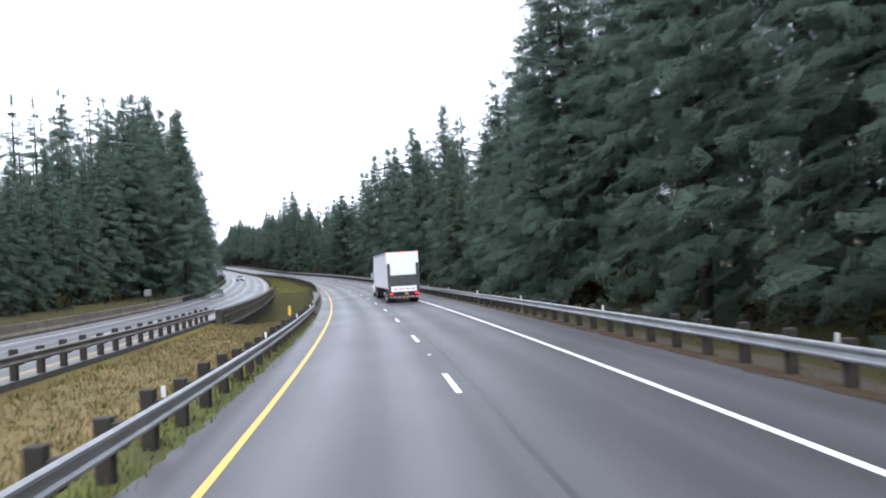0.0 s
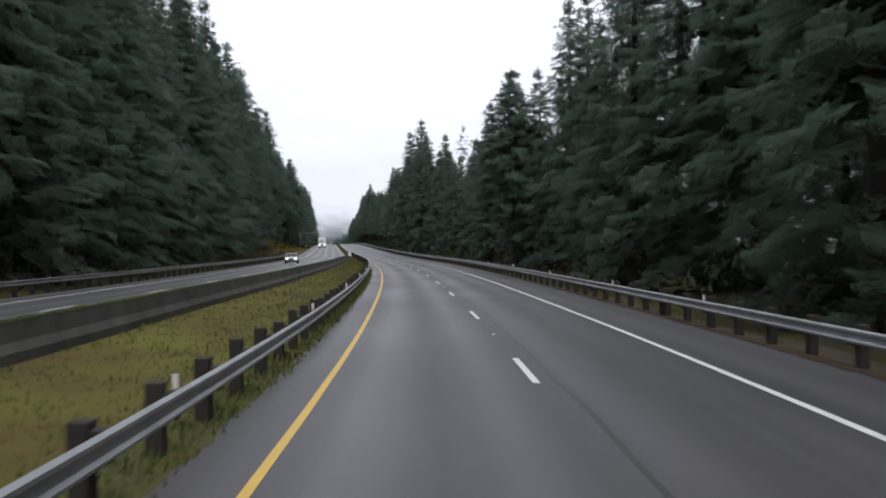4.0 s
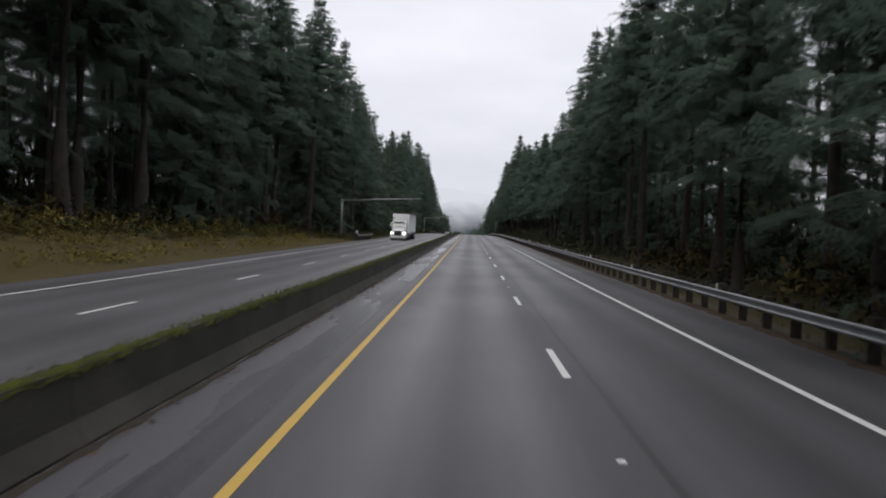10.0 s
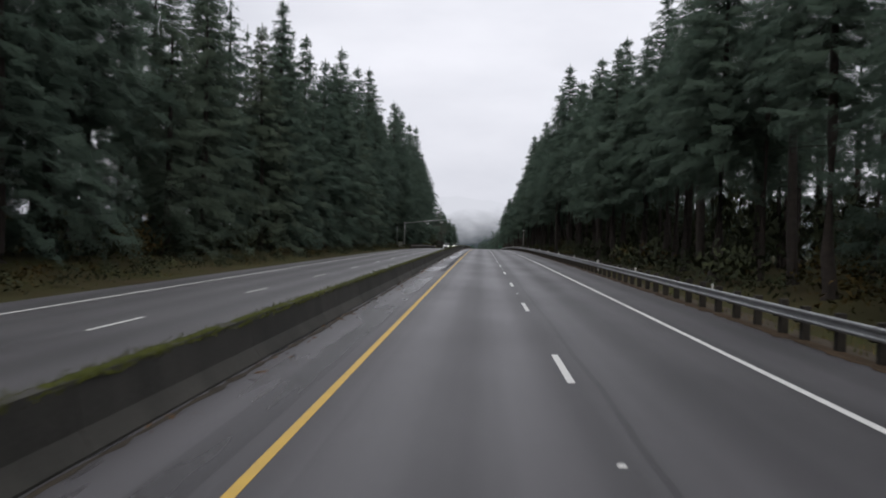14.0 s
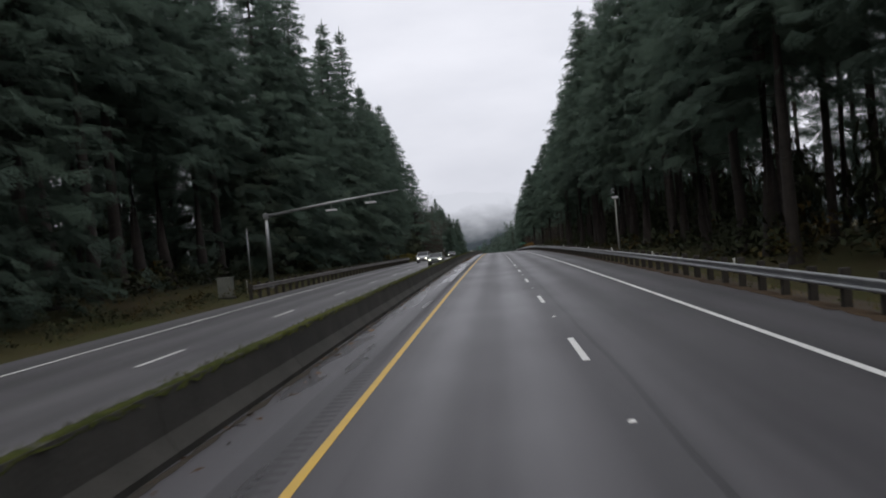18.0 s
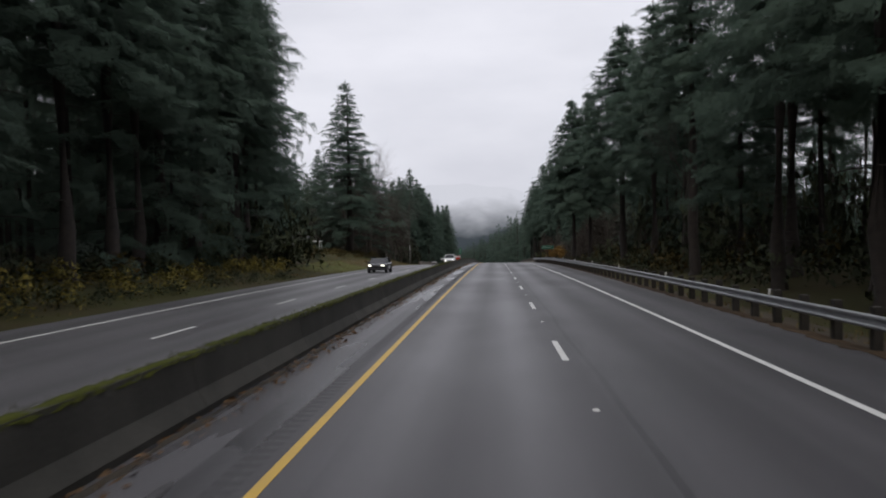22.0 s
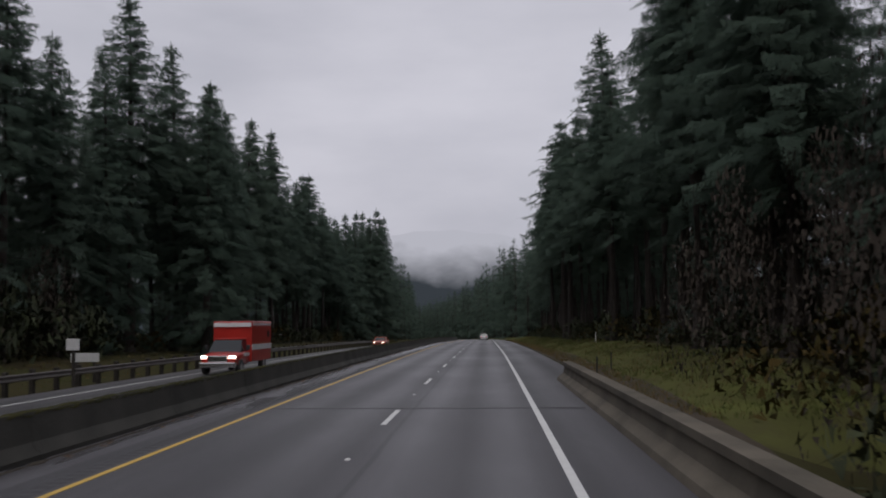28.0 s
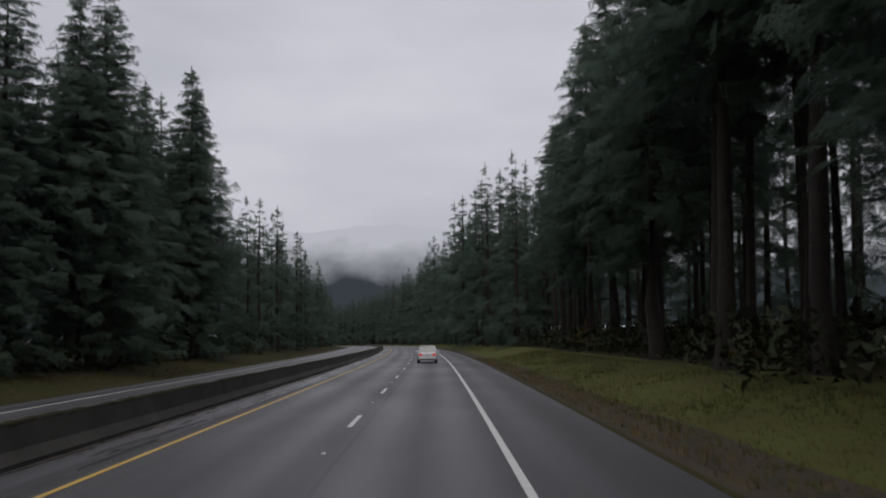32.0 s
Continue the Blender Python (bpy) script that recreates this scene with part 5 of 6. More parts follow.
# ---- vehicles ----
def paint(name, colour, rough=0.28):
    return mat(name, colour, tuple(c * 0.86 for c in colour), rough, scale=1.2, bump_scale=30, coat=0.5)


WHITE_PAINT = paint("white_vehicle_paint", (0.72, 0.72, 0.72))
TRAILER_WHITE = mat("trailer_panels", (0.88, 0.89, 0.90), (0.76, 0.77, 0.78), 0.35, scale=0.35, bump_scale=3)
BLACK_RUBBER = mat("tyre_rubber", (0.022, 0.022, 0.022), (0.035, 0.034, 0.033), 0.85, bump=0.3)
DARK_METAL = mat("dark_chassis", (0.045, 0.045, 0.047), (0.02, 0.02, 0.02), 0.6, 0.3, bump=0.2)
GREY_PANEL = mat("dirty_grey_steel", (0.10, 0.10, 0.105), (0.06, 0.06, 0.06), 0.6, 0.3, scale=2)
ALLOY = mat("polished_alloy", (0.62, 0.62, 0.63), (0.42, 0.42, 0.43), 0.3, 0.9)
CHROME = mat("chrome", (0.72, 0.72, 0.73), (0.6, 0.6, 0.6), 0.12, 1.0)
GLASS = mat("dark_vehicle_glass", (0.018, 0.022, 0.026), (0.012, 0.014, 0.016), 0.06, spec=0.6)
RED_LENS = glow("red_tail_lens", (0.65, 0.02, 0.015), 0.55)
RED_TAPE = mat("red_reflective_tape", (0.50, 0.035, 0.03), (0.38, 0.03, 0.03), 0.35)
AMBER = glow("amber_lamp", (1.0, 0.45, 0.02), 1.6)
BRAKE = glow("lit_tail_lamp", (0.9, 0.03, 0.03), 1.3)
HEADLAMP = glow("lit_headlamp", (1.0, 0.93, 0.78), 6.0)
PLATE = mat("plate_yellow", (0.60, 0.48, 0.12), (0.5, 0.4, 0.1), 0.5)
PLATE_WHITE = mat("plate_white", (0.6, 0.6, 0.62), (0.5, 0.5, 0.52), 0.5)


def wheel(owner, x, y, r, wide, rim=ALLOY):
    s = 1 if x > 0 else -1
    tyre = part("wheel", Shape().wheel_ring((x, y, r), [(-s * wide / 2, r * 0.62), (-s * wide / 2, r * 0.92), (-s * wide * 0.36, r), (s * wide * 0.36, r), (s * wide / 2, r * 0.92), (s * wide / 2, r * 0.62), (-s * wide / 2, r * 0.62)]), BLACK_RUBBER, owner, smooth=True)
    part("rim", Shape().wheel_ring((x, y, r), [(s * wide * 0.46, r * 0.62), (s * wide * 0.30, r * 0.56), (s * wide * 0.22, r * 0.30), (s * wide * 0.42, r * 0.22), (s * wide * 0.42, 0.001)], sides=20), rim, tyre, smooth=True)
    return tyre


def body_rings(stations):
    """Rings for a car's lower body: (y, half width, low z, shoulder z, top z)."""
    rings = []
    for y, w, z0, z1, z2 in stations:
        rings.append([(-w * 0.88, y, z0), (-w, y, z0 + 0.10), (-w, y, z1 - 0.12), (-w * 0.97, y, z1), (-w * 0.80, y, z2), (-w * 0.3, y, z2 + 0.02), (w * 0.3, y, z2 + 0.02), (w * 0.80, y, z2), (w * 0.97, y, z1), (w, y, z1 - 0.12), (w, y, z0 + 0.10), (w * 0.88, y, z0)])
    return rings


CAR_FORMS = {
    # length, half width, roof height, belt, cabin (rear foot, rear top, front top, front foot), hood height, tail height
    "hatchback": (4.35, 0.88, 1.56, 0.93, -2.10, -1.75, 0.35, 1.05, 0.92, 0.98),
    "wagon": (4.70, 0.90, 1.66, 1.00, -2.25, -2.0, 0.45, 1.15, 1.00, 1.03),
    "sedan": (4.75, 0.90, 1.44, 0.90, -1.75, -1.05, 0.35, 1.15, 0.90, 0.98),
    "pickup": (5.5, 0.98, 1.84, 1.15, -0.7, -0.55, 0.85, 1.45, 1.12, 1.12),
}


def car(form, m, colour, label, lit=True, category="car"):
    """A passenger car; its nose points along +y."""
    ln, w, roof, belt, rf, rt, ft, ff, hood, tail = CAR_FORMS[form]
    h = ln / 2
    ob = thing("car" if form != "pickup" else "pickup_truck", m, label, category, "cars on the highway")
    st = [(-h, w * 0.86, 0.42, 0.72, 0.78), (-h + 0.06, w * 0.93, 0.32, tail - 0.12, tail - 0.06), (-h + 0.35, w, 0.24, tail - 0.06, tail), (-h * 0.45, w, 0.22, belt - 0.02, belt), (0.2, w, 0.22, belt - 0.02, belt),
          (ff, w, 0.22, hood - 0.03, hood + 0.03), (h - 0.5, w * 0.98, 0.24, hood - 0.10, hood - 0.06), (h - 0.12, w * 0.90, 0.28, 0.72, 0.76), (h, w * 0.80, 0.38, 0.60, 0.64)]
    part("body", Shape().loft(body_rings(st)), colour, ob, smooth=True)
    g = w * 0.93
    t = w * 0.76
    z0, z1 = belt - 0.02, roof - 0.07
    v = [(-g, rf, z0), (g, rf, z0), (g, ff, z0), (-g, ff, z0), (-t, rt, z1), (t, rt, z1), (t, ft, z1), (-t, ft, z1)]
    part("window_glass", Shape().put(v, [(0, 1, 5, 4), (1, 2, 6, 5), (2, 3, 7, 6), (3, 0, 4, 7), (4, 5, 6, 7)]), GLASS, ob)
    part("roof", Shape().loft([[(x * k, y, z) for x, y in ((-t, rt - 0.02), (t, rt - 0.02), (t, ft + 0.02), (-t, ft + 0.02))] for k, z in ((1.02, z1 - 0.02), (1.0, z1 + 0.03), (0.86, roof))]), colour, ob, smooth=False)
    for sx in (-1, 1):
        for (y0, y1) in ((rf, rt), (ff, ft), (-0.35, -0.35)):
            part("pillar", Shape().tube([(sx * (g + 0.004), y0, z0), (sx * (t + 0.004), y1, z1)], 0.045, 4), colour if y0 != -0.35 else DARK_METAL, ob)
        part("tail_lamp", Shape().bevel_box(sx * w * 0.70 - 0.13, -h - 0.005, tail - 0.34, sx * w * 0.70 + 0.13, -h + 0.10, tail - 0.14, 0.02), RED_LENS, ob)
        part("headlamp", Shape().bevel_box(sx * w * 0.66 - 0.13, h - 0.16, 0.61, sx * w * 0.66 + 0.13, h - 0.02, 0.72, 0.035), HEADLAMP if lit else ALLOY, ob, "lit headlamp" if lit else "")
        part("door_mirror", Shape().bevel_box(sx * (w + 0.10) - 0.09, ff - 0.45, belt + 0.0, sx * (w + 0.10) + 0.09, ff - 0.30, belt + 0.14, 0.03), colour, ob)
        for y in (-h * 0.60, h * 0.60):
            wheel(ob, sx * (w - 0.10), y, 0.33 if form != "pickup" else 0.40, 0.22)
            arch = Shape().wheel_ring((sx * (w - 0.02), y, 0.34), [(-0.06, 0.40), (0.03, 0.41), (0.03, 0.36), (-0.06, 0.36)], sides=20)
            part("wheel_arch", arch, DARK_METAL, ob)
    part("rear_bumper", Shape().bevel_box(-w * 0.86, -h - 0.06, 0.34, w * 0.86, -h + 0.12, 0.56, 0.04), DARK_METAL if form != "hatchback" else colour, ob)
    part("front_bumper", Shape().bevel_box(-w * 0.82, h - 0.12, 0.26, w * 0.82, h + 0.05, 0.46, 0.04), DARK_METAL, ob)
    part("grille", Shape().bevel_box(-w * 0.40, h - 0.06, 0.54, w * 0.40, h + 0.012, 0.70, 0.02), DARK_METAL, ob)
    part("number_plate", Shape().box(-0.16, -h - 0.075, 0.66, 0.16, -h - 0.004, 0.80), PLATE_WHITE, ob)
    if form == "pickup":
        part("cargo_bed", Shape().bevel_box(-w * 0.96, -h + 0.05, 0.55, w * 0.96, -0.75, 1.20, 0.05), colour, ob)
    return ob


SILVER = paint("silver_paint", (0.42, 0.43, 0.44))
BLACK_PAINT = paint("black_paint", (0.018, 0.018, 0.020), 0.18)
RED_PAINT = paint("red_paint", (0.42, 0.030, 0.022))
ORANGE_RED = paint("orange_red_paint", (0.50, 0.075, 0.025))
GREEN_GREY = paint("grey_green_paint", (0.20, 0.23, 0.21))


def lane(s, k):
    """Pose on the far roadway facing the oncoming way: k 0 inner lane, 1 outer lane."""
    return stand(s, float(median_edge(np.array([s]))[0]) - 1.15 - 1.83 - 3.66 * k, float(far_level(np.array([s]))[0]) + 0.008, 180, True)


car("hatchback", stand(1043, 5.35, 0.008, 0, True), WHITE_PAINT, "white compact hatchback seen from behind in the outer lane", False)
car("sedan", lane(237, 1), SILVER, "silver sedan with lit headlamps on the opposite roadway")
car("sedan", lane(645, 0), GREEN_GREY, "dark grey-green sedan with lit headlamps beside the barrier")
car("wagon", lane(668, 1), SILVER, "pale silver sport utility with lit headlamps")
car("sedan", lane(745, 1), BLACK_PAINT, "black sedan with lit headlamps on the opposite roadway")
car("wagon", lane(799, 0), WHITE_PAINT, "white crossover with lit headlamps beside the barrier")
car("sedan", lane(960, 1), ORANGE_RED, "orange-red coupe with lit headlamps on the opposite roadway")
for k, (s, u, t) in enumerate(((937, -58.5, 60), (939.5, -55.2, 50))):
    car("sedan", stand(s, u, left_z(s, u) + 0.88, t), WHITE_PAINT, "white sedan parked among the trees by the side road", False)


def semi_trailer(m, label, ribbed=False):
    """Box trailer; its front face is at y 0 and it reaches back along -y."""
    ob = thing("semi_trailer", m, label, "trailer")
    ln, w, z0, z1 = (16.0, 1.30, 1.22, 4.14) if not ribbed else (13.5, 1.28, 1.0, 3.95)
    part("cargo_box", Shape().bevel_box(-w, -ln, z0 + (0.0 if not ribbed else 0.15), w, 0, z1, 0.05), TRAILER_WHITE, ob)
    if ribbed:
        for y in np.arange(-ln + 0.3, -0.2, 1.22):
            for sx in (-1, 1):
                part("side_rib", Shape().bevel_box(sx * w - 0.045, y, z0 + 0.1, sx * w + 0.045, y + 0.10, z1 + 0.02, 0.015), TRAILER_WHITE, ob)
        part("tarp_roll", Shape().tube([(-w, -ln, z1 + 0.05), (-w, -ln / 2, z1 + 0.10), (-w, 0, z1 + 0.06)], 0.12, 8), GREY_PANEL, ob, "rolled grey tarpaulin along the top edge")
        part("belly_hopper", Shape().loft([[(-w, y, z0 + 0.2), (w, y, z0 + 0.2), (w * 0.55, y * 0.8 - 1.2, 0.5), (-w * 0.55, y * 0.8 - 1.2, 0.5)] for y in (-3.2, -9.8)]), TRAILER_WHITE, ob)
    else:
        for y in np.arange(-ln + 1.2, -0.3, 1.22):
            for sx in (-1, 1):
                part("panel_seam", Shape().box(sx * w - 0.006, y, z0 + 0.25, sx * w + 0.006, y + 0.03, z1 - 0.12), mat_seam, ob)
        for sx in (-1, 1):
            part("top_rail", Shape().bevel_box(sx * w - 0.03, -ln, z1 - 0.13, sx * w + 0.03, 0, z1 + 0.02, 0.015), ALLOY, ob)
            part("bottom_rail", Shape().bevel_box(sx * w - 0.035, -ln, z0 - 0.05, sx * w + 0.035, 0, z0 + 0.20, 0.015), TRAILER_WHITE, ob)
            for y in np.arange(-ln + 0.4, -0.5, 1.9):
                part("reflective_strip", Shape().box(sx * (w + 0.030), y, z0 + 0.04, sx * (w + 0.042), y + 0.45, z0 + 0.09), RED_TAPE, ob)
            part("corner_post", Shape().bevel_box(sx * w - 0.16 if sx > 0 else -w - 0.02, -ln - 0.05, z0 - 0.05, w + 0.02 if sx > 0 else sx * w + 0.16, -ln + 0.04, z1, 0.02), TRAILER_WHITE, ob)
            part("lift_track", Shape().bevel_box(sx * w * 0.90 - 0.11, -ln - 0.30, z0 - 0.35, sx * w * 0.90 + 0.11, -ln - 0.04, z0 + 2.0, 0.02), GREY_PANEL, ob, "grey tail-lift column")
        for i in range(5):
            part("door_slat", Shape().bevel_box(-w * 0.86, -ln - 0.03, z0 + 0.10 + i * 0.52, w * 0.86, -ln + 0.02, z0 + 0.60 + i * 0.52, 0.012), TRAILER_WHITE, ob)
        part("header_board", Shape().bevel_box(-w, -ln - 0.04, z1 - 0.34, w, -ln + 0.03, z1, 0.02), TRAILER_WHITE, ob)
        for x in (-1.2, -0.25, 0.0, 0.25, 1.2):
            part("marker_lamp", Shape().bevel_box(x - 0.06, -ln - 0.07, z1 - 0.03, x + 0.06, -ln - 0.03, z1 + 0.03, 0.012), BRAKE, ob, "lit red marker lamp")
        part("tail_lift_platform", Shape().bevel_box(-w * 0.84, -ln - 0.26, z0 + 0.15, w * 0.84, -ln - 0.10, z0 + 1.05, 0.03), GREY_PANEL, ob, "dark folded tail-lift platform")
        part("lift_panel", Shape().bevel_box(-w * 0.80, -ln - 0.33, z0 - 0.30, w * 0.80, -ln - 0.20, z0 + 0.14, 0.02), TRAILER_WHITE, ob)
        for i in range(4):
            part("reflective_strip", Shape().box(-0.9 + i * 0.5, -ln - 0.345, z0 - 0.10, -0.58 + i * 0.5, -ln - 0.332, z0 - 0.04), RED_TAPE, ob)
        part("rear_beam", Shape().bevel_box(-w * 0.95, -ln - 0.22, z0 - 0.62, w * 0.95, -ln - 0.05, z0 - 0.34, 0.02), DARK_METAL, ob)
        for x in (-1.12, -0.96, 0.96, 1.12):
            part("tail_lamp", Shape().bevel_box(x - 0.06, -ln - 0.26, z0 - 0.52, x + 0.06, -ln - 0.22, z0 - 0.40, 0.012), BRAKE, ob, "lit round red tail lamp")
        part("number_plate", Shape().box(0.05, -ln - 0.25, z0 - 0.56, 0.35, -ln - 0.222, z0 - 0.38), PLATE, ob)
        part("underride_guard", Shape().bevel_box(-w * 0.9, -ln - 0.10, 0.42, w * 0.9, -ln + 0.02, 0.56, 0.02), WHITE_PAINT, ob)
        for i in range(6):
            part("reflective_strip", Shape().box(-1.05 + i * 0.37, -ln - 0.112, 0.45, -0.85 + i * 0.37, -ln - 0.102, 0.53), RED_TAPE, ob)
        for x in (-0.7, 0.7):
            part("guard_strut", Shape().box(x - 0.05, -ln - 0.06, 0.5, x + 0.05, -ln + 0.02, z0 - 0.3), DARK_METAL, ob)
        part("side_lamp", Shape().bevel_box(-w - 0.05, -7.58, z0 - 0.12, -w - 0.02, -7.51, z0 - 0.07, 0.01), AMBER, ob, "lit amber side lamp")
    for sx in (-1, 1):
        part("chassis_rail", Shape().box(sx * 0.5 - 0.08, -ln + 0.1, z0 - 0.35, sx * 0.5 + 0.08, -3.0 if ribbed else -0.3, z0 - 0.02), DARK_METAL, ob)
        part("landing_leg", Shape().bevel_box(sx * 0.75 - 0.06, -3.3, 0.35, sx * 0.75 + 0.06, -3.15, z0, 0.01), DARK_METAL, ob)
        ys = (-ln + 1.35, -ln + 2.6) if not ribbed else (-ln + 0.9, -ln + 2.2, -ln + 3.5)
        for y in ys:
            wheel(ob, sx * (w - 0.16), y, 0.51, 0.28)
            wheel(ob, sx * (w - 0.50), y, 0.51, 0.28)
        part("mud_flap", Shape().box(sx * (w - 0.33) - 0.3, -ln + 0.55, 0.2, sx * (w - 0.33) + 0.3, -ln + 0.58, 0.85), BLACK_RUBBER, ob)
    for y in ((-ln + 1.35, -ln + 2.6) if not ribbed else (-ln + 0.9, -ln + 2.2, -ln + 3.5)):
        part("axle", Shape().tube([(-w + 0.2, y, 0.51), (w - 0.2, y, 0.51)], 0.08, 8), DARK_METAL, ob)
    return ob


mat_seam = mat("panel_seam", (0.66, 0.67, 0.69), (0.56, 0.57, 0.58), 0.5)


def tractor(m, label, sleeper=True, lit=False):
    """Long-nosed tractor unit; the steer axle is at y 0, the nose along +y."""
    ob = thing("truck_tractor", m, label, "truck")
    w = 1.02
    hood = [(1.25, 0.92, 0.75, 1.35), (1.15, 0.98, 0.62, 1.55), (0.6, 1.00, 0.9, 1.72), (-0.55, 1.00, 0.95, 1.92), (-0.75, 1.00, 0.95, 1.95)]
    rings = []
    for y, hw, lo, hi in hood:
        rings.append([(-hw, y, lo), (-hw, y, hi - 0.35), (-hw * 0.72, y, hi - 0.06), (-hw * 0.4, y, hi), (hw * 0.4, y, hi), (hw * 0.72, y, hi - 0.06), (hw, y, hi - 0.35), (hw, y, lo)])
    part("hood", Shape().loft(rings), WHITE_PAINT, ob, smooth=True)
    part("grille", Shape().bevel_box(-0.48, 1.20, 0.70, 0.48, 1.31, 1.42, 0.04), DARK_METAL if not sleeper else CHROME, ob)
    part("front_bumper", Shape().bevel_box(-1.12, 1.05, 0.30, 1.12, 1.38, 0.66, 0.06), WHITE_PAINT if lit else CHROME, ob)
    cab_back = -2.35
    part("cab", Shape().loft([[(-w, cab_back, z), (w, cab_back, z), (w * k, -0.70 + sl, z), (-w * k, -0.70 + sl, z)] for z, k, sl in ((0.95, 1, 0), (1.9, 1, 0), (2.0, 1, -0.03), (2.75, 0.92, -0.42), (2.9, 0.85, -0.6))]), WHITE_PAINT, ob)
    part("windscreen", Shape().put([(-0.93, -0.70, 2.02), (0.93, -0.70, 2.02), (0.84, -1.075, 2.70), (-0.84, -1.075, 2.70)], [(0, 1, 2, 3)]).put([(-0.93, -0.74, 2.02), (0.93, -0.74, 2.02), (0.84, -1.12, 2.70), (-0.84, -1.12, 2.70)], [(3, 2, 1, 0)]), GLASS, ob)
    part("sun_visor", Shape().bevel_box(-0.9, -1.12, 2.70, 0.9, -0.82, 2.80, 0.03), WHITE_PAINT, ob)
    for sx in (-1, 1):
        door = part("door", Shape().bevel_box(sx * (w + 0.012) - 0.02, -1.85, 1.05, sx * (w + 0.012) + 0.02, -0.80, 2.72, 0.015), WHITE_PAINT, ob)
        part("door_window", Shape().bevel_box(sx * (w + 0.03) - 0.012, -1.75, 1.98, sx * (w + 0.03) + 0.012, -0.98, 2.60, 0.01), GLASS, door)
        part("door_handle", Shape().bevel_box(sx * (w + 0.05) - 0.02, -1.78, 1.62, sx * (w + 0.05) + 0.02, -1.60, 1.67, 0.01), DARK_METAL, door)
        fender = Shape().loft([[(sx * 0.78, math.cos(a) * r, 0.52 + math.sin(a) * r * 1.05) for r in (0.60, 0.72)] + [(sx * 1.20, math.cos(a) * r, 0.52 + math.sin(a) * r * 1.0) for r in (0.70, 0.60)] for a in np.linspace(-0.35, math.pi + 0.1, 12)])
        part("fender", fender, WHITE_PAINT, ob, smooth=True)
        part("headlamp", Shape().bevel_box(sx * 0.86 - 0.20, 1.00, 0.92, sx * 0.86 + 0.20, 1.26, 1.16, 0.05), HEADLAMP if lit else CHROME, ob, "lit headlamp" if lit else "")
        part("hood_mirror", Shape().wheel_ring((sx * 1.15, 0.55, 1.98), [(-0.05, 0.02), (-0.04, 0.11), (0.04, 0.12), (0.05, 0.02)], "y", 14), CHROME, ob, smooth=True)
        part("mirror_stalk", Shape().tube([(sx * 0.95, 0.3, 1.45), (sx * 1.05, 0.45, 1.75), (sx * 1.15, 0.55, 1.96)], 0.018, 6), CHROME, ob)
        part("door_mirror", Shape().bevel_box(sx * 1.28 - 0.12, -0.85, 1.90, sx * 1.28 + 0.12, -0.70, 2.45, 0.03), CHROME if not lit else WHITE_PAINT, ob)
        part("mirror_arm", Shape().tube([(sx * 1.0, -0.85, 2.62), (sx * 1.28, -0.78, 2.55), (sx * 1.28, -0.78, 1.85), (sx * 1.0, -0.80, 1.75)], 0.015, 6), CHROME, ob)
        wheel(ob, sx * 1.02, 0, 0.51, 0.28)
        for y in (-5.1, -6.4) if sleeper else (-4.6, -5.9):
            wheel(ob, sx * 1.10, y, 0.51, 0.28)
            wheel(ob, sx * 0.78, y, 0.51, 0.28)
        part("chassis_rail", Shape().box(sx * 0.42 - 0.05, -7.2 if sleeper else -6.7, 0.70, sx * 0.42 + 0.05, 0.9, 0.98), DARK_METAL, ob)
        tank = part("fuel_tank", Shape().wheel_ring((sx * 0.92, -2.6, 0.72), [(-0.85, 0.001), (-0.85, 0.30), (-0.80, 0.33), (0.80, 0.33), (0.85, 0.30), (0.85, 0.001)], "y", 20), WHITE_PAINT if sleeper else ALLOY, ob, smooth=True)
        for y in (-3.1, -2.1):
            part("tank_strap", Shape().wheel_ring((sx * 0.92, y, 0.72), [(-0.04, 0.335), (-0.04, 0.345), (0.04, 0.345), (0.04, 0.335)], "y", 20), ALLOY, tank)
        part("cab_step", Shape().bevel_box(sx * 1.0 - 0.14, -1.7, 0.42, sx * 1.0 + 0.14, -0.75, 0.52, 0.02), ALLOY, ob)
        part("side_skirt", Shape().bevel_box(sx * 1.02 - 0.05, -1.75, 0.50, sx * 1.02 + 0.05, -0.72, 1.00, 0.03), WHITE_PAINT, ob)
    if sleeper:
        back = -4.15
        part("sleeper", Shape().loft([[(-1.20, back, z), (1.20, back, z), (1.20 * k, -2.1 + sl, z), (-1.20 * k, -2.1 + sl, z)] for z, k, sl in ((0.95, 1, 0), (2.8, 1, 0), (3.15, 0.99, -0.05), (3.45, 0.96, -0.35), (3.62, 0.90, -0.9), (3.68, 0.80, -1.2))]), WHITE_PAINT, ob)
        part("roof_fairing", Shape().loft([[(-0.95 * k, -2.2, z0), (0.95 * k, -2.2, z0), (0.85 * k, -1.05 - sl, z1), (-0.85 * k, -1.05 - sl, z1)] for k, z0, z1, sl in ((1.05, 2.85, 2.82, 0), (1.05, 3.1, 2.95, 0.1), (0.95, 3.35, 3.05, 0.35))]), WHITE_PAINT, ob)
        for sx in (-1, 1):
            hatch = part("locker_door", Shape().bevel_box(sx * 1.205 - 0.012, -3.05, 1.12, sx * 1.205 + 0.012, -2.45, 1.78, 0.01), WHITE_PAINT, ob)
            part("door_seal", Shape().tube([(sx * 1.218, -3.07, 1.10), (sx * 1.218, -2.43, 1.10), (sx * 1.218, -2.43, 1.80), (sx * 1.218, -3.07, 1.80), (sx * 1.218, -3.07, 1.10)], 0.014, 4), DARK_METAL, hatch)
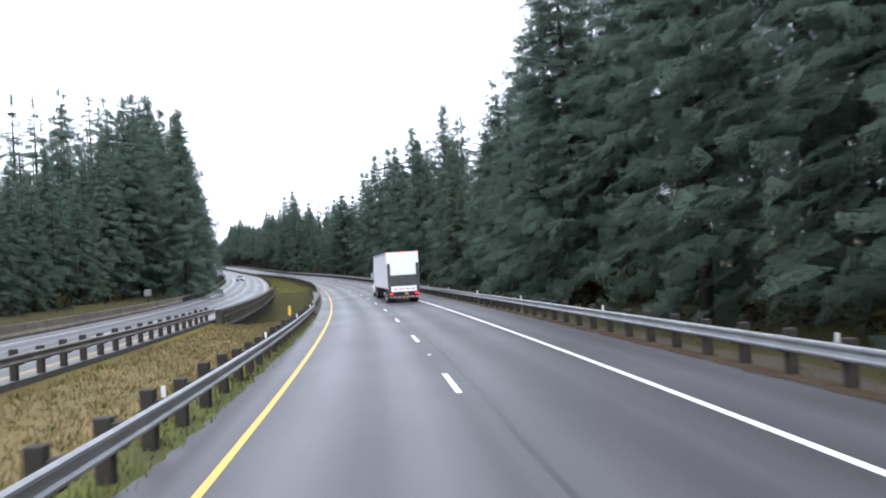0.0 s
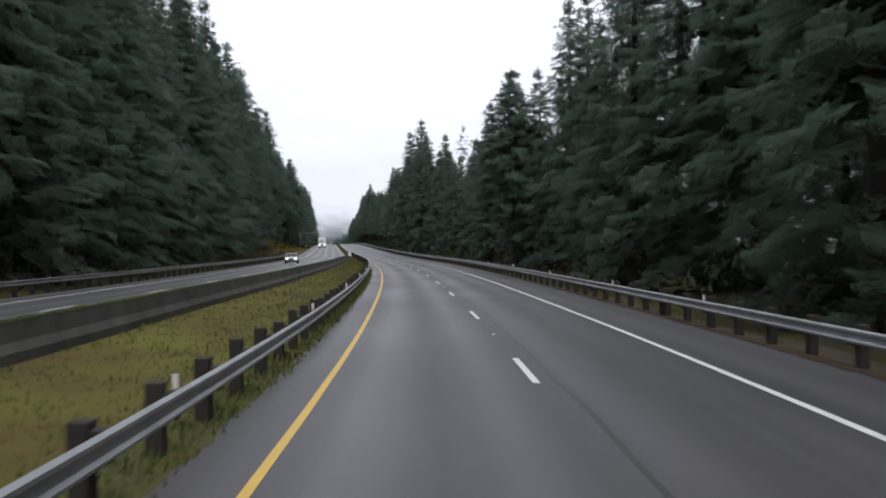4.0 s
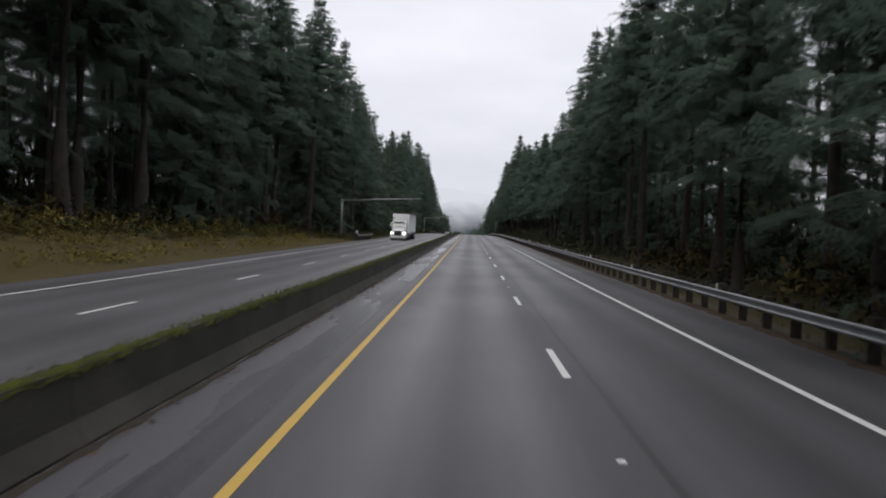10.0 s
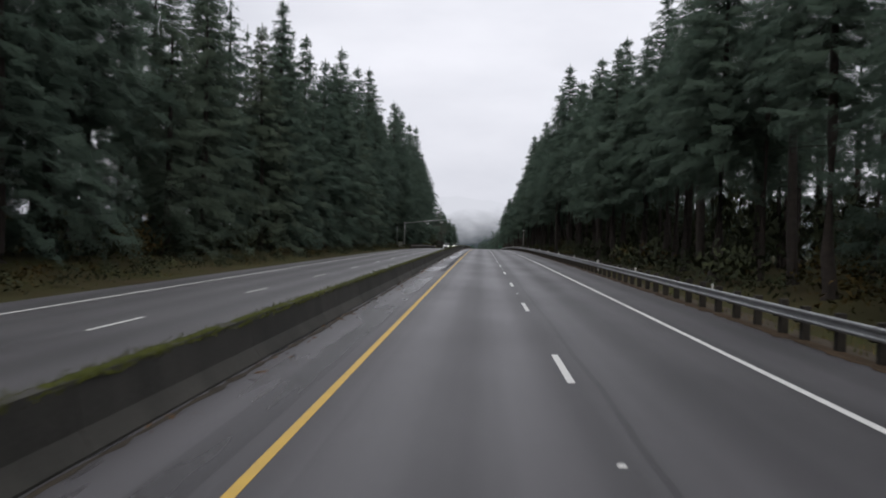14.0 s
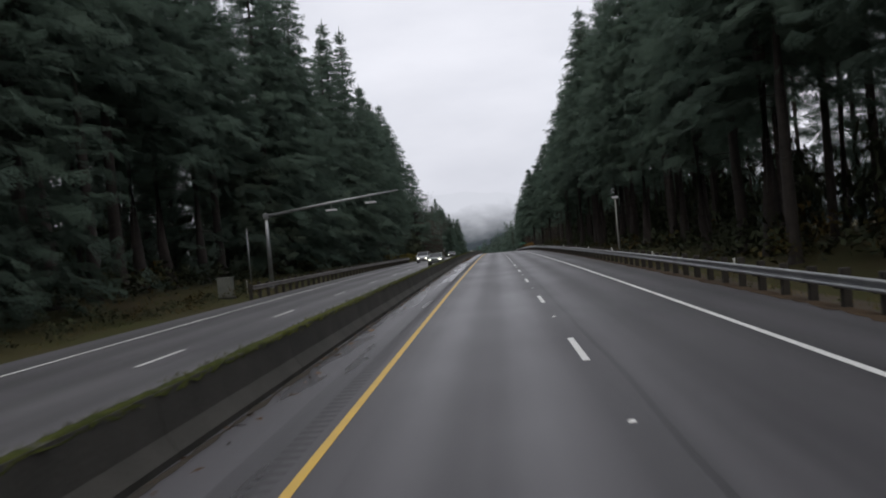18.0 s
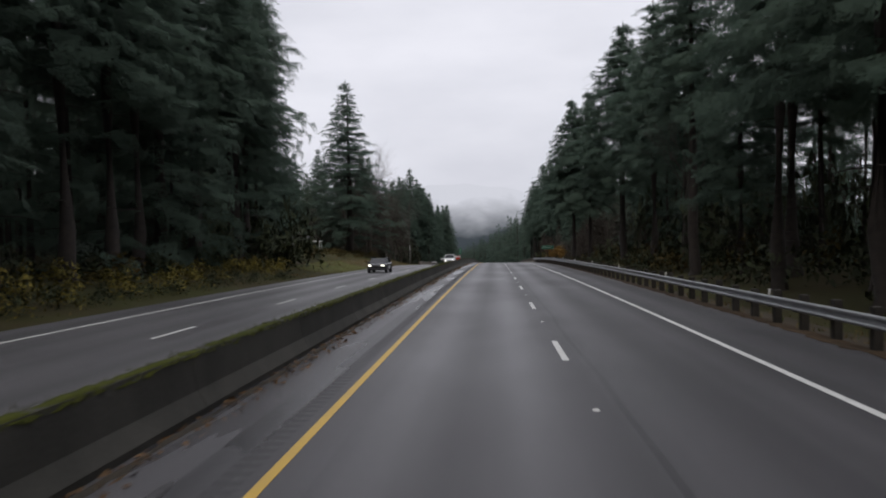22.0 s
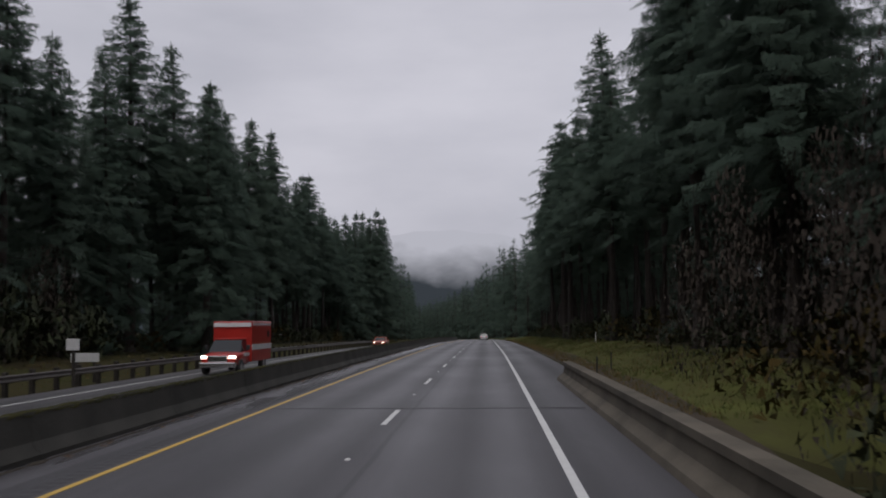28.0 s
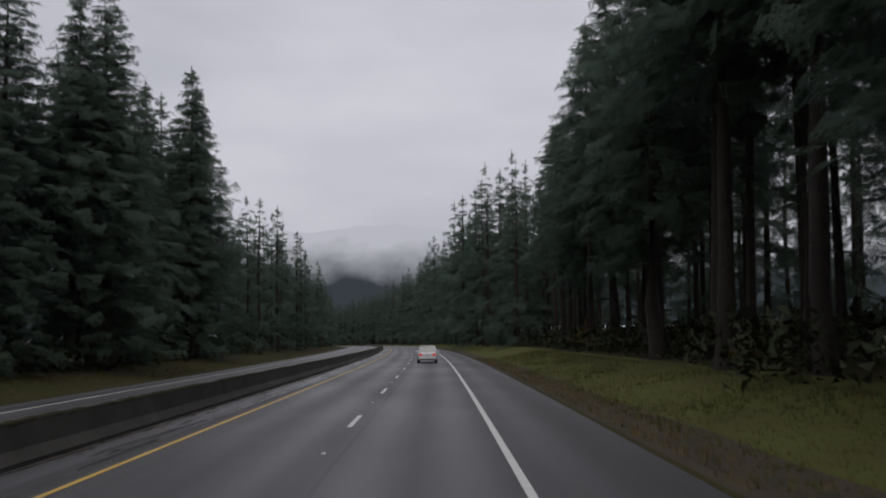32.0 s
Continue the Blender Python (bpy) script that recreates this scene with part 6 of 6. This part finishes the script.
            for z in (1.75, 2.05):
                part("side_vent", Shape().bevel_box(sx * 1.21 - 0.02, -3.85, z, sx * 1.21 + 0.02, -3.70, z + 0.27, 0.02), DARK_METAL, ob)
            part("clearance_lamp", Shape().bevel_box(sx * 1.22 - 0.02, -2.52, 0.98, sx * 1.22 + 0.03, -2.42, 1.06, 0.01), AMBER, ob, "lit amber lamp")
            part("rear_extender", Shape().bevel_box(sx * 1.20 - 0.02, -4.55, 1.2, sx * 1.20 + 0.02, -4.12, 3.3, 0.015), WHITE_PAINT, ob)
    else:
        for sx in (-1, 1):
            part("exhaust_pipe", Shape().tube([(sx * 1.02, -2.5, 0.9), (sx * 1.02, -2.5, 3.3), (sx * 1.02, -2.62, 3.55)], 0.075, 10), CHROME, ob, smooth=True)
    part("fifth_wheel_plate", Shape().bevel_box(-0.5, -6.3, 1.0, 0.5, -5.2, 1.1, 0.02), DARK_METAL, ob)
    return ob


# the white semi in the outer lane
tractor(stand(83.8, 5.75, 0.008, 0, True), "white long-nosed truck tractor with a sleeper cab")
semi_trailer(stand(79.7, 5.80, 0.008, 0, True), "white box trailer with a grey folded tail-lift at its back")
# the white truck on the far side
m = lane(424, 1)
tractor(m, "white day-cab truck with lit headlamps on the opposite roadway", False, True)
semi_trailer(lane(427.6, 1), "pale ribbed open-top bulk trailer behind the white truck", True)


def ambulance(m):
    ob = thing("ambulance", m, "red ambulance with a white stripe and lit headlamps", "ambulance")
    w = 1.0
    st = [(0.2, w, 0.5, 1.20, 1.25), (0.9, w, 0.48, 1.22, 1.28), (1.5, w, 0.48, 1.15, 1.22), (2.35, w * 0.97, 0.5, 1.05, 1.12), (2.6, w * 0.9, 0.55, 0.95, 1.0)]
    part("cab_body", Shape().loft(body_rings(st)), RED_PAINT, ob, smooth=True)
    v = [(-0.92, 0.1, 1.22), (0.92, 0.1, 1.22), (0.92, 1.45, 1.22), (-0.92, 1.45, 1.22), (-0.78, 0.1, 1.92), (0.78, 0.1, 1.92), (0.78, 0.85, 1.92), (-0.78, 0.85, 1.92)]
    part("window_glass", Shape().put(v, [(0, 1, 5, 4), (1, 2, 6, 5), (2, 3, 7, 6), (3, 0, 4, 7), (4, 5, 6, 7)]), GLASS, ob)
    part("cab_roof", Shape().bevel_box(-0.80, 0.05, 1.90, 0.80, 0.90, 1.98, 0.03), RED_PAINT, ob)
    part("patient_box", Shape().bevel_box(-1.14, -3.9, 0.62, 1.14, 0.15, 2.95, 0.05), RED_PAINT, ob)
    for sx in (-1, 1):
        part("white_stripe", Shape().box(sx * 1.15 - 0.012, -3.85, 1.30, sx * 1.15 + 0.012, 0.1, 1.62), WHITE_PAINT, ob)
        part("cab_stripe", Shape().box(sx * 1.0 - 0.02, 0.2, 0.98, sx * 1.0 + 0.016, 1.2, 1.16), WHITE_PAINT, ob)
        for i in range(8):
            part("warning_lamp", Shape().bevel_box(sx * 1.15 - 0.02, -3.6 + i * 0.47, 2.70, sx * 1.15 + 0.02, -3.33 + i * 0.47, 2.82, 0.01), PLATE_WHITE, ob)
        part("round_badge", Shape().wheel_ring((sx * 1.152, -3.2, 2.2), [(-0.01, 0.001), (-0.01, 0.22), (0.01, 0.22), (0.01, 0.001)], "x", 16), DARK_METAL, ob)
        part("headlamp", Shape().bevel_box(sx * 0.78 - 0.17, 2.42, 0.90, sx * 0.78 + 0.17, 2.62, 1.05, 0.03), HEADLAMP, ob, "lit headlamp")
        part("door_mirror", Shape().bevel_box(sx * 1.2 - 0.1, 0.95, 1.3, sx * 1.2 + 0.1, 1.1, 1.6, 0.03), DARK_METAL, ob)
        for y in (1.75, -2.6):
            wheel(ob, sx * 0.95, y, 0.42, 0.25)
    part("light_bar", Shape().bevel_box(-1.1, 0.16, 2.62, 1.1, 0.24, 2.86, 0.02), WHITE_PAINT, ob)
    part("grille", Shape().bevel_box(-0.55, 2.54, 0.72, 0.55, 2.66, 1.05, 0.03), CHROME, ob)
    part("front_bumper", Shape().bevel_box(-1.0, 2.45, 0.42, 1.0, 2.78, 0.70, 0.05), CHROME, ob)
    return ob


ambulance(lane(895.5, 1))


# ---- masts, signs, poles ----
SIGN_GREEN = mat("green_sign_sheeting", (0.012, 0.16, 0.085), (0.01, 0.12, 0.065), 0.45)
SIGN_WHITE = mat("white_sign_sheeting", (0.62, 0.62, 0.60), (0.5, 0.5, 0.5), 0.5)


def mast_arm(s, u, z, high, reach, rise, boxes, label):
    """Steel pole with a long arm over the far lanes."""
    ob = thing("mast_arm_pole", stand(s, u, z), label, "mast arm")
    part("pole", Shape().tube([(0, 0, -0.2), (0, 0, high * 0.6), (0, 0, high + 0.25)], [0.19, 0.165, 0.14], 14), STEEL, ob, smooth=True)
    part("base_plate", Shape().bevel_box(-0.28, -0.28, -0.05, 0.28, 0.28, 0.06, 0.02), STEEL, ob)
    part("arm", Shape().tube([(0, 0, high), (reach * 0.5, 0, high + rise * 0.55), (reach, 0, high + rise)], [0.13, 0.10, 0.06], 12), STEEL, ob, smooth=True)
    part("clamp", Shape().bevel_box(-0.20, -0.20, high - 0.22, 0.24, 0.20, high + 0.22, 0.03), STEEL, ob)
    for x in boxes:
        zz = high + rise * x / reach
        unit = part("sensor_box", Shape().bevel_box(x - 0.45, -0.16, zz - 0.62, x + 0.45, 0.16, zz - 0.48, 0.03), PLATE_WHITE, ob)
        part("bracket", Shape().tube([(x, 0, zz - 0.5), (x, 0, zz)], 0.025, 6), STEEL, unit)
    return ob


mast_arm(418.5, -16.4, -0.1, 5.45, 11.1, 0.7, (), "galvanised steel mast arm reaching over the opposite lanes")
sensor = thing("signal_cabinet", stand(420.5, -14.4, -0.1), "small pale cabinet on a short post beside the mast", "cabinet")
part("box", Shape().bevel_box(-0.18, -0.12, 0.75, 0.18, 0.12, 1.25, 0.02), PLATE_WHITE, sensor)
part("post", Shape().tube([(0, 0, -0.2), (0, 0, 1.5)], 0.03, 6), STEEL, sensor)
camera_box = thing("roadside_sensor", stand(417.8, -9.3, 6.17), "small detector mounted on the mast arm", "detector")
part("box", Shape().bevel_box(-0.2, -0.15, 0.02, 0.2, 0.15, 0.30, 0.03), DARK_METAL, camera_box)
mast_arm(612.4, -16.0, left_z(612, -16.0), 5.8, 10.9, 1.15, (5.4, 8.6), "steel mast arm with two pale sensor boxes over the opposite lanes")


def thin_pole(s, u, z, high, label, r=0.05, head=None, material=STEEL):
    ob = thing("roadside_pole", stand(s, u, z), label, "pole")
    part("shaft", Shape().tube([(0, 0, -0.3), (0, 0, high)], [r, r * 0.8], 8), material, ob, smooth=True)
    # this head is an unlit sensor cap, a small pale box on top
    if head == "lamp":
        part("sensor_cap", Shape().bevel_box(-0.22, -0.08, high - 0.02, 0.22, 0.08, high + 0.14, 0.03), PLATE_WHITE, ob)
    if head == "crossbar":
        part("crossbar", Shape().tube([(-0.22, 0, high * 0.84), (0.22, 0, high * 0.84)], 0.03, 6), material, ob)
    return ob


thin_pole(612.6, -17.75, left_z(612.6, -17.75), 4.7, "thin pale pole with a short crossbar beside the mast", 0.06, "crossbar")
thin_pole(606.0, -16.0, left_z(606, -16.0), 0.95, "short pale marker post behind the far rail", 0.035, None, PLATE_WHITE)
CABINET_GREY = mat("weathered_cabinet", (0.20, 0.205, 0.18), (0.12, 0.125, 0.105), 0.6, scale=2.5, bump=0.2, bump_scale=14)
cabinet = thing("equipment_cabinet", stand(600.7, -15.7, left_z(600.7, -15.7)), "weathered grey equipment cabinet standing at the far rail's end", "cabinet")
part("body", Shape().bevel_box(-0.45, -0.35, 0.10, 0.45, 0.35, 1.34, 0.025), CABINET_GREY, cabinet)
part("roof", Shape().bevel_box(-0.49, -0.39, 1.34, 0.49, 0.39, 1.41, 0.02), CABINET_GREY, cabinet)
door = part("door", Shape().bevel_box(-0.40, -0.372, 0.18, 0.40, -0.352, 1.28, 0.008), CABINET_GREY, cabinet)
part("handle", Shape().bevel_box(0.27, -0.40, 0.70, 0.31, -0.373, 0.88, 0.008), DARK_METAL, door)
part("plinth", Shape().bevel_box(-0.52, -0.42, -0.35, 0.52, 0.42, 0.10, 0.02), STAIN, cabinet, "concrete plinth")
thin_pole(610.5, 11.6, -0.2, 4.75, "pale slim pole with a small box on top behind the guardrail", 0.065, "lamp", mat("weathered_grey_pole", (0.26, 0.26, 0.24), (0.18, 0.18, 0.165), 0.8))
thin_pole(858, -18.0, left_z(858, -18), 4.6, "pale slim pole at the edge of the far road", 0.07)
thin_pole(871, -23.7, left_z(871, -23.7), 4.4, "pale slim pole among the far trees", 0.07)
for s, u in ((449.5, 12.6), (571, 12.6), (623, 12.8), (500, 12.6), (690, 12.6), (931, 17.0), (953, 18)):
    z = right_z(s, u)
    ob = thing("delineator_post", stand(s, u, z), "thin white roadside delineator post", "delineator", "delineators along the verge")
    part("blade", Shape().bevel_box(-0.05, -0.012, -0.2, 0.05, 0.012, 1.05, 0.008), WHITE_LINE, ob)
    part("reflector", Shape().box(-0.035, -0.018, 0.85, 0.035, -0.0125, 0.99), PLATE_WHITE, ob)
for s, u in ((886, 10.9), (893, 12.6)):
    ob = thing("marker_stake", stand(s, u, right_z(s, u)), "dark steel marker stake in the grass", "stake")
    part("stake", Shape().tube([(0, 0, -0.2), (0, 0, 0.95)], 0.035, 6), DARK_METAL, ob)


def bar_sign(s, u, z, wide, high, low, label, material, bars, posts=1, turn=0.0, ink=SIGN_WHITE):
    """A flat sign on posts; its lettering is plain bars."""
    ob = thing("road_sign", stand(s, u, z, turn), label, "road sign")
    for i in range(posts):
        x = 0 if posts == 1 else (-0.3 + 0.6 * i) * wide
        part("post", Shape().box(x - 0.06, 0.02, -0.3, x + 0.06, 0.12, low + high * 0.9), POST_WOOD, ob)
    board = part("board", Shape().bevel_box(-wide / 2, -0.015, low, wide / 2, 0.015, low + high, 0.012), material, ob)
    if bars is not None:
        t = min(wide, high) * 0.025
        e = min(wide, high) * 0.06
        rim = Shape()
        for x0, z0, x1, z1 in ((-wide / 2 + e, low + e, wide / 2 - e, low + e + t), (-wide / 2 + e, low + high - e - t, wide / 2 - e, low + high - e), (-wide / 2 + e, low + e, -wide / 2 + e + t, low + high - e), (wide / 2 - e - t, low + e, wide / 2 - e, low + high - e)):
            rim.box(x0, -0.021, z0, x1, -0.0155, z1)
        part("border", rim, ink, board)
        for x0, x1, z0, z1 in bars:
            part("text_bar", Shape().box(x0 * wide, -0.021, low + z0 * high, x1 * wide, -0.0155, low + z1 * high), ink, board)
    return ob


bar_sign(800, 11.0, right_z(800, 11.0), 1.95, 0.62, 2.35, "green road-name sign with pale lettering on a dark post", SIGN_GREEN, [(-0.40, -0.355, 0.40, 0.62), (-0.30, -0.26, 0.38, 0.62), (-0.22, -0.18, 0.38, 0.56), (-0.14, -0.10, 0.38, 0.56), (-0.06, -0.025, 0.38, 0.56), (0.02, 0.06, 0.36, 0.58), (0.20, 0.25, 0.38, 0.62), (0.29, 0.33, 0.38, 0.56)])
bar_sign(890, -14.6, left_z(890, -14.6), 1.5, 0.45, 1.05, "small pale sign on short posts beside the far road", SIGN_WHITE, None, 2)
mile = thing("mile_marker", stand(770.8, -2.1, 0.72), "tall narrow green mile marker fixed on the median barrier", "road sign")
part("post", Shape().box(-0.03, 0.02, -0.05, 0.03, 0.06, 1.3), STEEL, mile)
board = part("board", Shape().bevel_box(-0.13, -0.012, 0.66, 0.13, 0.012, 1.52, 0.01), SIGN_GREEN, mile)
for z in (1.32, 1.05, 0.78):
    part("text_bar", Shape().box(-0.032, -0.018, z - 0.07, 0.036, -0.0125, z + 0.08), SIGN_WHITE, board)
hazard = thing("object_marker", stand(50, -2.5, -0.35), "narrow yellow object marker behind the guardrail end", "road sign")
part("post", Shape().box(-0.03, 0.015, -0.3, 0.03, 0.05, 1.2), STEEL, hazard)
part("board", Shape().bevel_box(-0.09, -0.012, 0.60, 0.09, 0.012, 1.15, 0.01), mat("marker_yellow", (0.75, 0.48, 0.03), (0.6, 0.38, 0.04), 0.45), hazard)
bar_sign(92, -20.0, left_z(92, -20.0), 0.75, 0.75, 1.5, "back of a bare metal sign on a timber post", STEEL, None)
bar_sign(884, -3.0 - 9.0, 0.0, 0.6, 0.5, 1.3, "small pale marker sign by the far road", SIGN_WHITE, None)


# ---- the house in the clearing ----
def house(m):
    ob = thing("house", m, "low pale-grey house with white window frames and a dark roof", "house")
    siding = mat("pale_siding", (0.40, 0.41, 0.40), (0.30, 0.31, 0.30), 0.8, scale=0.8)
    shingle = mat("dark_roof_shingle", (0.055, 0.055, 0.055), (0.035, 0.037, 0.033), 0.85, bump=0.5, bump_scale=8)
    trim = mat("white_trim", (0.68, 0.68, 0.66), (0.55, 0.55, 0.53), 0.6)
    part("wall", Shape().box(-3.2, 0, -0.6, 3.0, 5.5, 2.35), siding, ob)
    for i in range(10):
        part("siding_board", Shape().box(-3.21, -0.025, 0.0 + i * 0.235, 3.01, -0.002, 0.215 + i * 0.235), siding, ob)
    part("gable_wing", Shape().loft([[(-5.6, y, -0.6), (-3.0, y, -0.6), (-3.0, y, 1.9), (-4.3, y, 2.75), (-5.6, y, 1.9)] for y in (-0.9, 4.5)]), siding, ob)
    part("roof", Shape().loft([[(x, -0.45, 2.30), (x, -0.45, 2.42), (x, 2.75, 3.55), (x, 5.95, 2.42), (x, 5.95, 2.30), (x, 2.75, 3.40)] for x in (-3.3, 3.3)]), shingle, ob)
    part("wing_roof", Shape().loft([[(-5.85, y, 1.75), (-4.3, y, 2.78), (-2.75, y, 1.75), (-2.75, y, 1.90), (-4.3, y, 2.95), (-5.85, y, 1.90)] for y in (-1.15, 4.7)]), shingle, ob)
    part("carport_roof", Shape().bevel_box(2.6, -0.9, 2.32, 6.2, 3.6, 2.50, 0.03), trim, ob, "pale flat carport roof")
    for x in (5.9,):
        for y in (-0.7, 3.3):
            part("carport_post", Shape().box(x - 0.06, y - 0.06, -0.6, x + 0.06, y + 0.06, 2.34), trim, ob)
    for x, z0, wide, high in ((-1.6, 1.15, 1.2, 0.9), (1.7, 0.55, 1.0, 1.45), (-4.3, 0.6, 1.2, 1.0)):
        y = -0.03 if x > -3 else -0.93
        win = part("window", Shape().box(x - wide / 2, y - 0.01, z0, x + wide / 2, y + 0.02, z0 + high), GLASS, ob)
        fr = Shape()
        t = 0.11
        for q in ((x - wide / 2 - t, z0 - t, x + wide / 2 + t, z0), (x - wide / 2 - t, z0 + high, x + wide / 2 + t, z0 + high + t), (x - wide / 2 - t, z0, x - wide / 2, z0 + high), (x + wide / 2, z0, x + wide / 2 + t, z0 + high), (x - wide / 2, z0 + high / 2 - 0.04, x + wide / 2, z0 + high / 2 + 0.04)):
            fr.box(q[0], y - 0.05, q[1], q[2], y + 0.015, q[3])
        part("window_frame", fr, trim, win)
    part("chimney", Shape().bevel_box(1.0, 1.9, 2.6, 1.5, 2.4, 4.1, 0.03), mat("chimney_brick", (0.16, 0.09, 0.07), (0.10, 0.06, 0.05), 0.9), ob)
    part("flue_pipe", Shape().tube([(1.25, 2.15, 4.0), (1.25, 2.15, 5.6)], 0.05, 8), PLATE_WHITE, ob)
    return ob


house(stand(795, -30.0, left_z(795, -30.0), 6) @ Matrix.Scale(0.72, 4))

# ---- far hills ----
def hill(name, label, s, wide, high, seed, material, swing=-0.138):
    rng = np.random.default_rng(seed)
    n, rows = 90, 7
    u = np.linspace(-wide, wide, n)
    top = high * (0.62 + 0.25 * np.sin(u / wide * 4 + seed) + 0.13 * np.sin(u / wide * 11 + seed * 2)) + rng.normal(0, high * 0.012, n)
    v, f = [], []
    for j in range(rows):
        k = j / (rows - 1)
        x = -185 + u * math.cos(swing) + math.sin(swing) * 300 * k
        y = s - u * math.sin(swing) + math.cos(swing) * 300 * k
        v.append(np.stack([x, y, -107 + (top + 30) * k + 0 * x], -1))
    for j in range(rows - 1):
        f += [(j * n + i, j * n + i + 1, (j + 1) * n + i + 1, (j + 1) * n + i) for i in range(n - 1)]
    return tagged(part(name, Shape().put(np.concatenate(v), f), material, smooth=True), label, "hill", kind="structure")


def painted_mist_mat(name, low, top, z0, z1):
    """Distant wooded slope that glows; painted haze fades it into low cloud with height."""
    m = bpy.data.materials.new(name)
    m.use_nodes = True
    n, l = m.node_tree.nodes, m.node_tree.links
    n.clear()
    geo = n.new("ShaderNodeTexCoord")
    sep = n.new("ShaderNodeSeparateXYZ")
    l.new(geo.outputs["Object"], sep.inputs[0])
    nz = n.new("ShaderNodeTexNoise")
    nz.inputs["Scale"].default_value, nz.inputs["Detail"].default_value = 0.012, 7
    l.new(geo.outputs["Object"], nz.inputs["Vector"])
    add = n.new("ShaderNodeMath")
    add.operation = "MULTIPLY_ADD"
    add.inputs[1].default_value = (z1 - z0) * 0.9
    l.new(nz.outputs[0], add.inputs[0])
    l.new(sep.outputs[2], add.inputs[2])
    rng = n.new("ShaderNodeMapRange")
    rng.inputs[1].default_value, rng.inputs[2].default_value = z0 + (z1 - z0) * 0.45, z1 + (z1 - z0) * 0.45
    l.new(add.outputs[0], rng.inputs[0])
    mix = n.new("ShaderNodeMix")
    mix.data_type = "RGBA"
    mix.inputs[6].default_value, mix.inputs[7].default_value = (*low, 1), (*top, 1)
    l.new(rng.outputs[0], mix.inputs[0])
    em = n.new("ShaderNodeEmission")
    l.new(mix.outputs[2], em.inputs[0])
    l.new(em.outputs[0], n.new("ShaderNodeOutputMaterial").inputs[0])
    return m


hill("backdrop", "wooded hillside backdrop with painted mist fading into low cloud", 2500, 1500, 300, 3, painted_mist_mat("painted_mist_hill", (0.048, 0.058, 0.068), (0.60, 0.61, 0.67), -20, 78))
